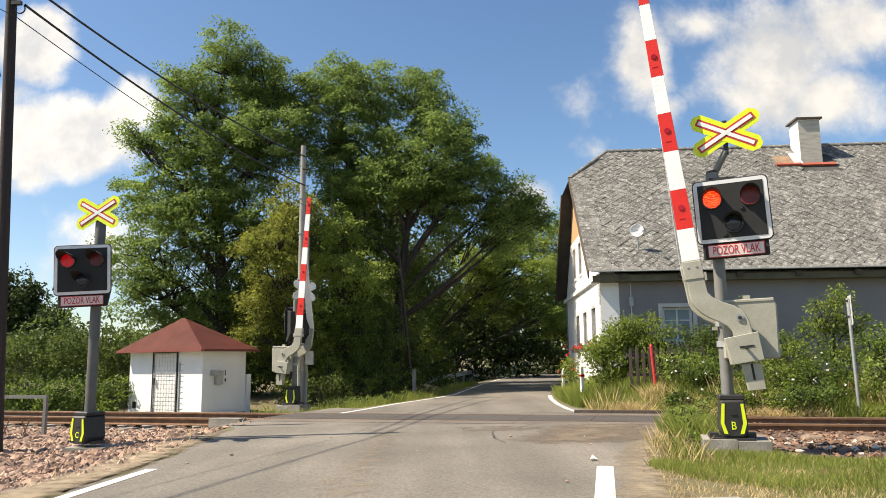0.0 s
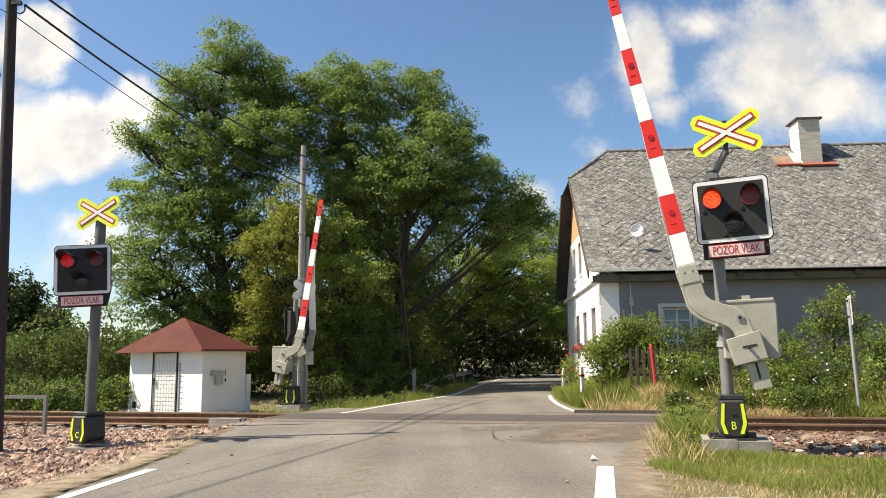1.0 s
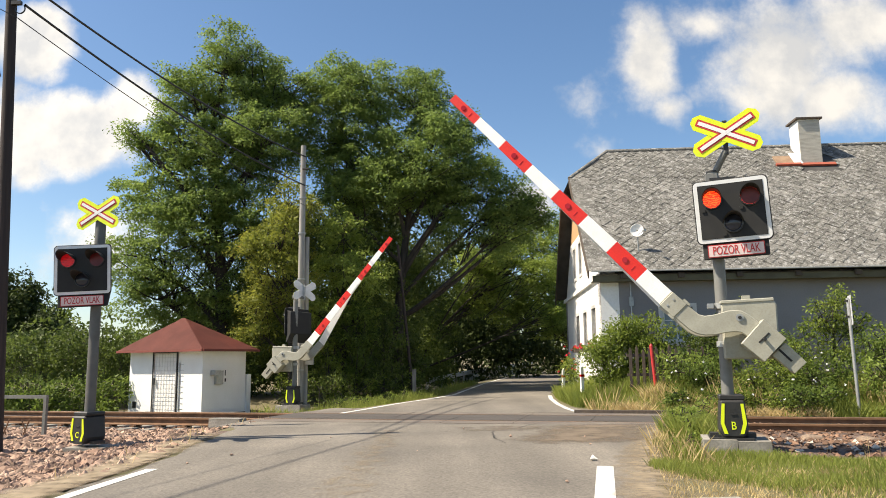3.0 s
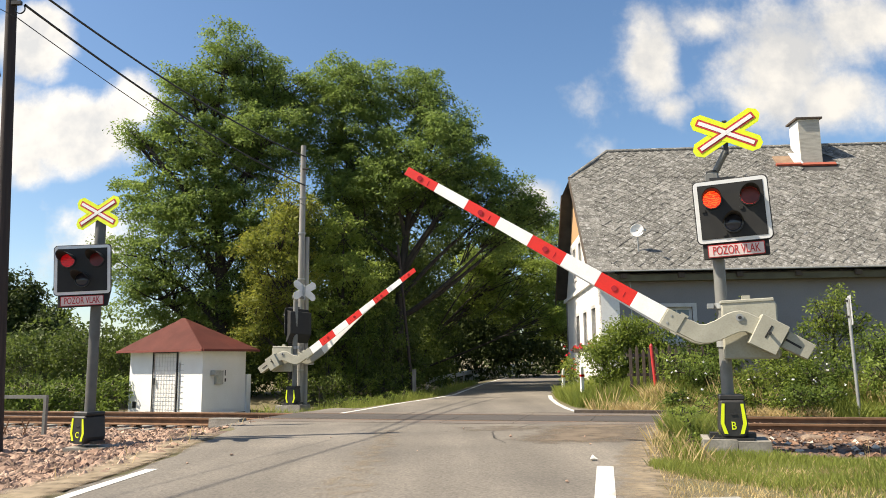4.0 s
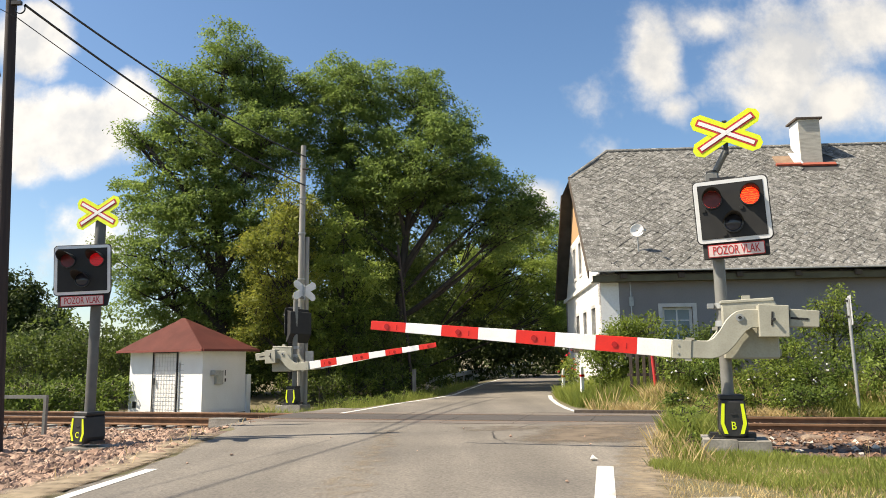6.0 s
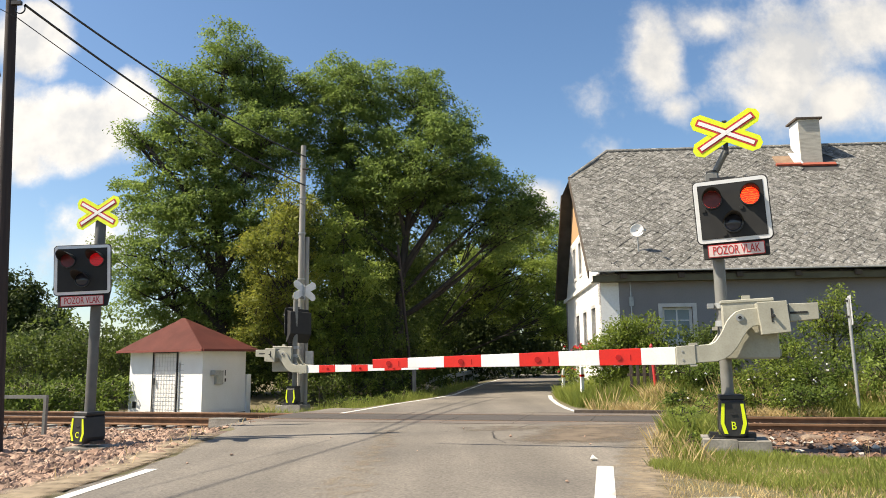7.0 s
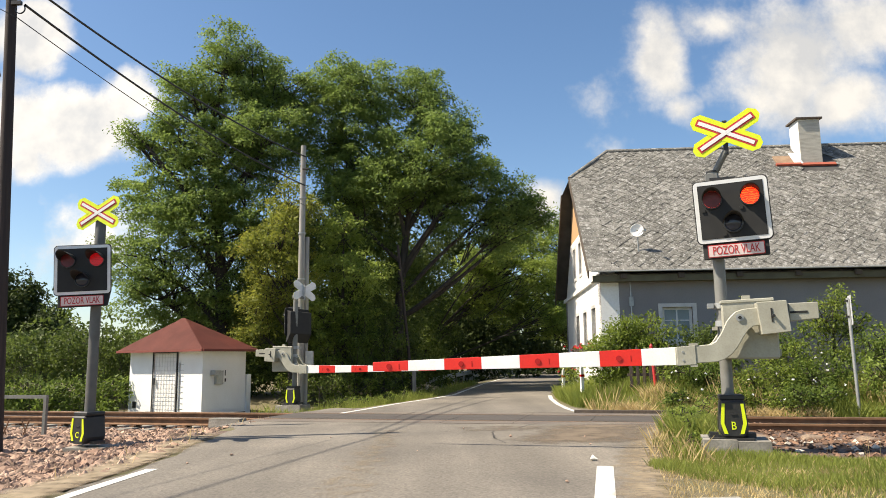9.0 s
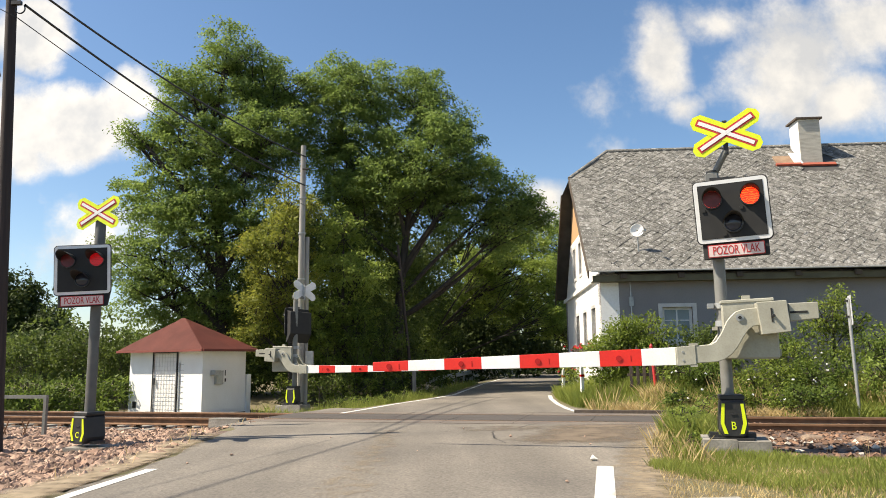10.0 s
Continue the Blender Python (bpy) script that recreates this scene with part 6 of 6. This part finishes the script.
# ---- shed, poles, fences, posts ----
def build_shed():
    az = math.degrees(math.atan2(-1.54, 2.75))     # the door front runs along local x
    m = pose(-9.75, 23.05, -0.44, 0, 0, az)
    t = thing("relay_shed", m, "small white rendered relay shed with red hipped roof", "shed")
    W, D, H = 3.16, 1.72, 1.98
    part("plinth", box(-0.01, W + 0.01, -0.01, D + 0.01, -0.3, 0.1, 0.01), MATT_BLACK, t, "black painted plinth")
    part("front_wall", wall_with_holes(0, W, 0.1, H, [(1.08, 2.12, 0.11, 1.9)], 0, 0.15), SHED_WHITE, t, "white rendered wall")
    part("side_wall", box(W - 0.15, W, 0.152, D, 0.1, H), SHED_WHITE, t)
    part("side_wall", box(0, 0.15, 0.152, D, 0.1, H), SHED_WHITE, t)
    part("back_wall", box(0.152, W - 0.152, D - 0.15, D, 0.1, H), SHED_WHITE, t)
    d = part("door", box(1.1, 2.1, 0.012, 0.06, 0.12, 1.89, 0.004), SHED_WHITE, t, "white door behind a steel grille")
    for k in range(9):
        x = 1.12 + 0.96 * k / 8
        part("grille_bar", box(x - 0.004, x + 0.004, -0.03, -0.022, 0.14, 1.88), SURROUND, d)
    for k in range(15):
        z = 0.15 + 1.72 * k / 14
        part("grille_bar", box(1.11, 2.09, -0.022, -0.014, z - 0.004, z + 0.004), SURROUND, d)
    for a, b, c, e in ((1.06, 1.1, 0.11, 1.93), (2.1, 2.14, 0.11, 1.93), (1.1, 2.1, 1.89, 1.93)):
        part("door_frame", box(a, b, -0.035, 0.05, c, e, 0.004), MATT_BLACK, d, "dark steel door frame")
    part("handle", box(1.14, 1.19, -0.06, -0.03, 0.95, 1.15, 0.005), BLACK, d)
    part("side_grille", box(2.2, 2.24, -0.03, -0.012, 0.2, 1.6), GALV, t)
    for k in range(9):
        part("side_grille", box(2.16, 2.38, -0.012, -0.004, 0.25 + k * 0.16, 0.262 + k * 0.16), GALV, t)
    part("vent", box(0.2, 0.36, -0.012, -0.001, 0.25, 0.44, 0.004), BLACK, t, "small dark vent")
    # telephone box on the side wall
    c = part("cable_box", box(W + 0.001, W + 0.1, 0.45, 0.72, 0.95, 1.35, 0.015), GALV, t, "grey metal box on the side wall")
    part("lamp_hood", box(W + 0.001, W + 0.2, 0.3, 0.52, 1.22, 1.36, 0.02), GALV, t)
    part("mark", box(W + 0.0005, W + 0.003, 0.86, 0.9, 1.2, 1.36), BLACK, t)
    part("mark", box(W + 0.0005, W + 0.003, 0.86, 0.92, 1.02, 1.12), BLACK, t)
    part("side_pillar", box(W - 0.3, W + 0.06, D + 0.02, D + 0.18, -0.2, 1.22, 0.02), SHED_WHITE, t, "white cable pillar")
    o = 0.27
    bm = bmesh.new()
    V = bm.verts.new
    a, b, c2, e = V((-o, -o, H)), V((W + o, -o, H)), V((W + o, D + o, H)), V((-o, D + o, H))
    r0, r1 = V((W / 2 - 0.34, D / 2, H + 1.0)), V((W / 2 - 0.2, D / 2, H + 1.0))
    for f in ((a, b, r1, r0), (b, c2, r1), (c2, e, r0, r1), (e, a, r0)):
        bm.faces.new(f)
    bmesh.ops.solidify(bm, geom=bm.faces[:], thickness=0.05)
    part("roof", bm, RED_ROOF, t, "red-brown felt roof")
    part("soffit", box(-o + 0.04, W + o - 0.04, -o + 0.04, D + o - 0.04, H - 0.02, H - 0.002), SHED_WHITE, t)
    for x0, x1, y0, y1 in ((-o, W + o, -o - 0.05, -o), (W + o, W + o + 0.05, -o, D + o)):
        part("gutter", box(x0, x1, y0, y1, H - 0.07, H + 0.0, 0.015), RED_ROOF, t)


WOOD_POST = surf("silvered_post", (0.22, 0.21, 0.19), (0.14, 0.13, 0.12), 0.9, big=3, fine=30, bump=0.4, stretch=(6, 6, 0.8))


def build_poles():
    t = thing("utility_pole", pose(-6.55, 11.0, -0.3, 0, -2.4, 0), "dark weathered wooden utility pole with black cables", "utility pole", "wooden utility poles")
    smooth(part("pole", tube((0, 0, 0), (0, 0, 7.9), 0.1, 0.078, 18), POLE_WOOD, t))
    part("insulator_hook", ring(0.07, 0.085, -0.008, 0.008, 150, 400, 14), BLACK, t).matrix_local = Matrix.Translation((0.17, -0.05, 7.02))
    part("cable_bracket", box(0.05, 0.2, -0.1, -0.04, 7.08, 7.14, 0.008), BLACK, t)
    part("pole_cable", tube((-0.1, -0.06, 5.9), (-0.16, -0.06, 6.2), 0.012, seg=6), BLACK, t)
    t = thing("utility_pole", pose(-8.3, 12.95, -0.3, 0, -1.0, 0), "dark weathered wooden utility pole beside its pair", "utility pole", "wooden utility poles")
    smooth(part("pole", tube((0, 0, 0), (0, 0, 7.7), 0.1, 0.078, 18), POLE_WOOD, t))
    t = copy_thing(t, pose(-11.35, -8.0, -0.3, 0, 0, 0))
    tagged(t, "dark weathered wooden utility pole along the road", "utility pole", "wooden utility poles")
    t = thing("concrete_pole", pose(-4.28, 22.0, -0.3, 0, 0, 0), "grey concrete utility pole by the barrier", "utility pole")
    part("pole", tube((0, 0, 0), (0, 0, 8.05), 0.12, 0.08, 14), POLE_CONCRETE, t)
    part("pole_leg", tube((0.14, 0.1, 0), (0.14, 0.1, 5.2), 0.08, 0.07, 12), POLE_CONCRETE, t)
    part("junction_box", box(0.2, 0.42, -0.2, -0.02, 1.35, 1.75, 0.01), GALV, t, "grey junction box")
    for z in (1.2, 2.5, 3.9, 5.3, 6.4):
        part("band", ring(0.11, 0.122, -0.02, 0.02), GALV, t).matrix_local = Matrix.Translation((0, 0, z)) @ Matrix.Rotation(radians(90), 4, "X")
    part("insulator", tube((0.0, -0.08, 7.3), (0.2, -0.08, 7.3), 0.03, seg=8), BLACK, t)
    t = thing("wooden_post", pose(-1.12, 26.2, 0.0, 0, -5.5, 0), "thin leaning wooden pole before the dark wood", "wooden pole")
    smooth(part("pole", tube((0, 0, -0.3), (0, 0, 5.3), 0.06, 0.045, 12), POLE_WOOD, t))
    t = thing("short_post", pose(-1.0, 24.6, 0.0), "short grey weathered post in the verge grass", "post")
    part("post", box(-0.06, 0.06, -0.06, 0.06, -0.3, 0.85, 0.025), WOOD_POST, t)
    t = thing("white_post", pose(4.05, 60.0, 0.3), "slender pale lamp post among the leaves", "post")
    part("post", tube((0, 0, -0.6), (0, 0, 7.3), 0.06, seg=8), WOOD_DARK, t)
    part("head", box(-0.16, 0.16, -0.16, 0.16, 5.4, 7.2, 0.03), SURROUND, t)


def cable(p0, p1, sag, r, label):
    cu = bpy.data.curves.new("cable", "CURVE")
    cu.dimensions, cu.bevel_depth, cu.bevel_resolution = "3D", r, 1
    sp = cu.splines.new("POLY")
    n = 32
    sp.points.add(n)
    p0, p1 = Vector(p0), Vector(p1)
    for i in range(n + 1):
        t = i / n
        q = p0.lerp(p1, t)
        sp.points[i].co = (q.x, q.y, q.z - sag * 4 * t * (1 - t), 1)
    cu.materials.append(BLACK)
    return tagged(new("cable", cu), label, "cable", "overhead cables")


def build_cables():
    cable((-6.62, 10.98, 6.8), (-4.2, 21.9, 6.47), 0.22, 0.02, "black overhead cable between the poles")
    cable((-6.76, 10.98, 7.28), (-4.2, 21.9, 7.38), 0.25, 0.02, "black overhead cable between the poles")
    cable((-6.72, 10.98, 6.58), (-4.2, 21.9, 5.85), 0.16, 0.008, "thin black telephone wire between the poles")
    cable((-6.76, 10.98, 7.28), (-11.3, -8.0, 7.3), 0.15, 0.016, "black overhead cable along the road")
    cable((-6.72, 10.98, 6.58), (-11.3, -8.0, 6.4), 0.15, 0.006, "thin black telephone wire along the road")


def build_fences():
    # garden pickets
    f = thing("picket_fence", pose(4.35, 17.5, 0.45, 0, 0, -6), "old dark wooden picket fence in the garden", "fence")
    for k in range(12):
        x = k * 0.15
        part("picket", plate([(x, 0.0), (x + 0.07, 0.0), (x + 0.07, 0.85 + 0.05 * math.sin(k * 2.3)), (x + 0.035, 0.93 + 0.05 * math.sin(k * 2.3)), (x, 0.85 + 0.05 * math.sin(k * 2.3))], -0.012, 0.012), WOOD_DARK, f)
    for z in (0.25, 0.7):
        part("fence_rail", box(-0.05, 1.8, 0.013, 0.05, z, z + 0.07, 0.005), WOOD_DARK, f)
    p = thing("red_post", pose(4.86, 17.2, 0.45, 0, -3.5, 0), "red painted steel gate post with white top", "post")
    part("post", tube((0, 0, -0.2), (0, 0, 0.95), 0.04, seg=10), SIGN_RED, p)
    part("post_top", tube((0, 0, 0.95), (0, 0, 1.0), 0.04, 0.02, seg=10), SIGN_RED, p)
    # low rusty railing in the west
    r = thing("railing_frame", pose(-7.25, 13.6, -0.35, 0, 0, -13.5), "low rusty steel frame railing by the track", "railing")
    part("post", box(-0.03, 0.03, -0.03, 0.03, 0, 0.93, 0.004), MAST_GREY, r)
    part("top_bar", box(-3.5, -0.031, -0.025, 0.025, 0.87, 0.93, 0.004), MAST_GREY, r)
    part("post", box(-2.4, -2.34, -0.03, 0.03, 0, 0.869, 0.004), MAST_GREY, r)
    part("foot_bar", box(-3.5, 0.3, -0.06, 0.06, -0.05, 0.04, 0.01), RAIL, r)
    for k in range(9):
        x = -0.3 - 0.22 * k
        part("rod", tube((x, 0, 0.04), (x + 0.2 * (1 if k % 2 else -1), 0, 0.5), 0.012, seg=6), RAIL, r, "bent rusty rod")
    ZINC = surf("weathered_zinc", (0.46, 0.46, 0.44), (0.36, 0.36, 0.34), 0.6, 0.0, big=2, fine=40, bump=0.1)
    # guard rail along the far road
    g = thing("guard_rail", Matrix.Identity(4), "grey steel guard rail along the far road", "guard rail")
    prof = [(0.0, 0.07), (0.04, 0.11), (0.0, 0.17), (0.0, 0.21), (0.04, 0.27), (0.0, 0.33)]
    ys = np.arange(35, 86, 2.0)
    climb = lambda y: 0.6 * (y - 35) / 50
    vs, fs = [], []
    for y in ys:
        x = float(road_edges(y)[0]) - 2.3
        vs += [(x + a, y, z + climb(y)) for a, z in prof]
    for i in range(len(ys) - 1):
        for k in range(5):
            q = i * 6 + k
            fs.append((q, q + 1, q + 7, q + 6))
    smooth(part("beam", (vs, [], fs), ZINC, g), 60)
    for y in ys[::2]:
        x = float(road_edges(y)[0]) - 2.37
        part("post", box(x - 0.05, x + 0.05, y - 0.03, y + 0.03, -0.6, 0.29 + climb(y)), GALV, g)


def build_markers():
    d = thing("delineator_post", pose(3.5, 19.0, 0.2, 0, 0, 20), "white plastic road marker post with red band", "marker post", "marker posts")
    part("post", plate([(-0.045, 0), (0.045, 0), (0.045, 0.68), (0.0, 0.76), (-0.045, 0.7)], -0.03, 0.03, 0.008), WHITE, d)
    part("band", plate([(-0.048, 0.47), (0.048, 0.47), (0.048, 0.53), (-0.048, 0.53)], -0.033, 0.033), REFLEX_RED, d, "dull red band")
    copy_thing(d, pose(3.8, 24.0, 0.08, 0, 3, 15))
    s = thing("sign_post", pose(8.28, 15.0, -0.12, 0, -0.7, 0), "grey tube sign post seen edge-on by the track", "sign post")
    smooth(part("tube", tube((0, 0, 0), (0, 0, 2.4), 0.033, seg=12), GALV, s))
    part("sign", plate(rounded(-0.22, 0.22, 1.85, 2.45, 0.03), -0.004, 0.004), SIGN_BACK, s, "metal sign seen from the side").matrix_local = Matrix.Translation((0.05, 0.03, 0)) @ Matrix.Rotation(radians(68), 4, "Z")
    for z in (2.0, 2.32):
        part("sign_clamp", box(-0.04, 0.08, -0.03, 0.05, z, z + 0.04, 0.005), MATT_BLACK, s)
    part("footing", tube((0, 0, -0.1), (0, 0, 0.03), 0.1, 0.07, 10), CONCRETE, s)
    b = thing("blue_stake", pose(10.75, 17.6, 0.5), "blue painted garden stake before the house", "stake")
    part("stake", tube((0, 0, 0), (0, 0, 1.55), 0.03, seg=8), surf("blue_paint", (0.05, 0.28, 0.5), None, 0.5, bump=0.05), b)
    y = thing("yellow_marker", pose(5.35, 14.4, 0.0), "small yellow track marker among white flowers", "marker")
    part("stick", box(-0.02, 0.02, -0.01, 0.01, 0, 0.95, 0.003), YELLOW, y)


build_shed()
build_poles()
build_cables()
build_fences()
build_markers()


def motions():
    down = [(0.0, 84.6), (0.68, 84.6), (0.8, 83.7), (0.9, 82.0), (1.0, 79.6), (1.5, 70.4), (2.0, 63.0), (2.5, 55.4), (3.0, 48.0), (3.5, 40.7), (4.0, 33.4), (4.5, 26.2), (5.0, 19.2), (5.5, 12.4), (5.7, 9.8), (6.1, 5.6), (6.5, 2.9), (6.8, 1.1), (7.0, 0.1), (7.12, -0.4), (10.0, -0.4)]
    for boom, at, which in BOOMS:
        side = 1 if which == "near" else -1
        walk(boom, [(t, at @ pose(0, 0, 0, 0, side * (a - 0.9 if which == "near" else a + 0.4 + 1.1 * min(1, max(0, a) / 8)), 0)) for t, a in down])
    for lens, at, lit in LENSES:
        turn = 0 if lit else 180
        rows = [(0.0, turn)]
        for b in BLINK:
            f = round(b * FPS)
            for df, da in ((-1, 0), (0, 60), (1, 120), (2, 180)):
                rows.append(((f + df) / FPS, turn + da))
            turn += 180
        rows.append((10.0, turn))
        walk(lens, [(t, at @ Matrix.Rotation(radians(a), 4, "Z")) for t, a in rows])
    walk(CLOUD_E, [(0.0, pose(650 - 18, 1500, 600)), (10.0, pose(650 + 22, 1500, 600))])
    walk(CLOUD_W, [(0.0, pose(-796, 1500, 468)), (10.0, pose(-804, 1500, 491))])


motions()
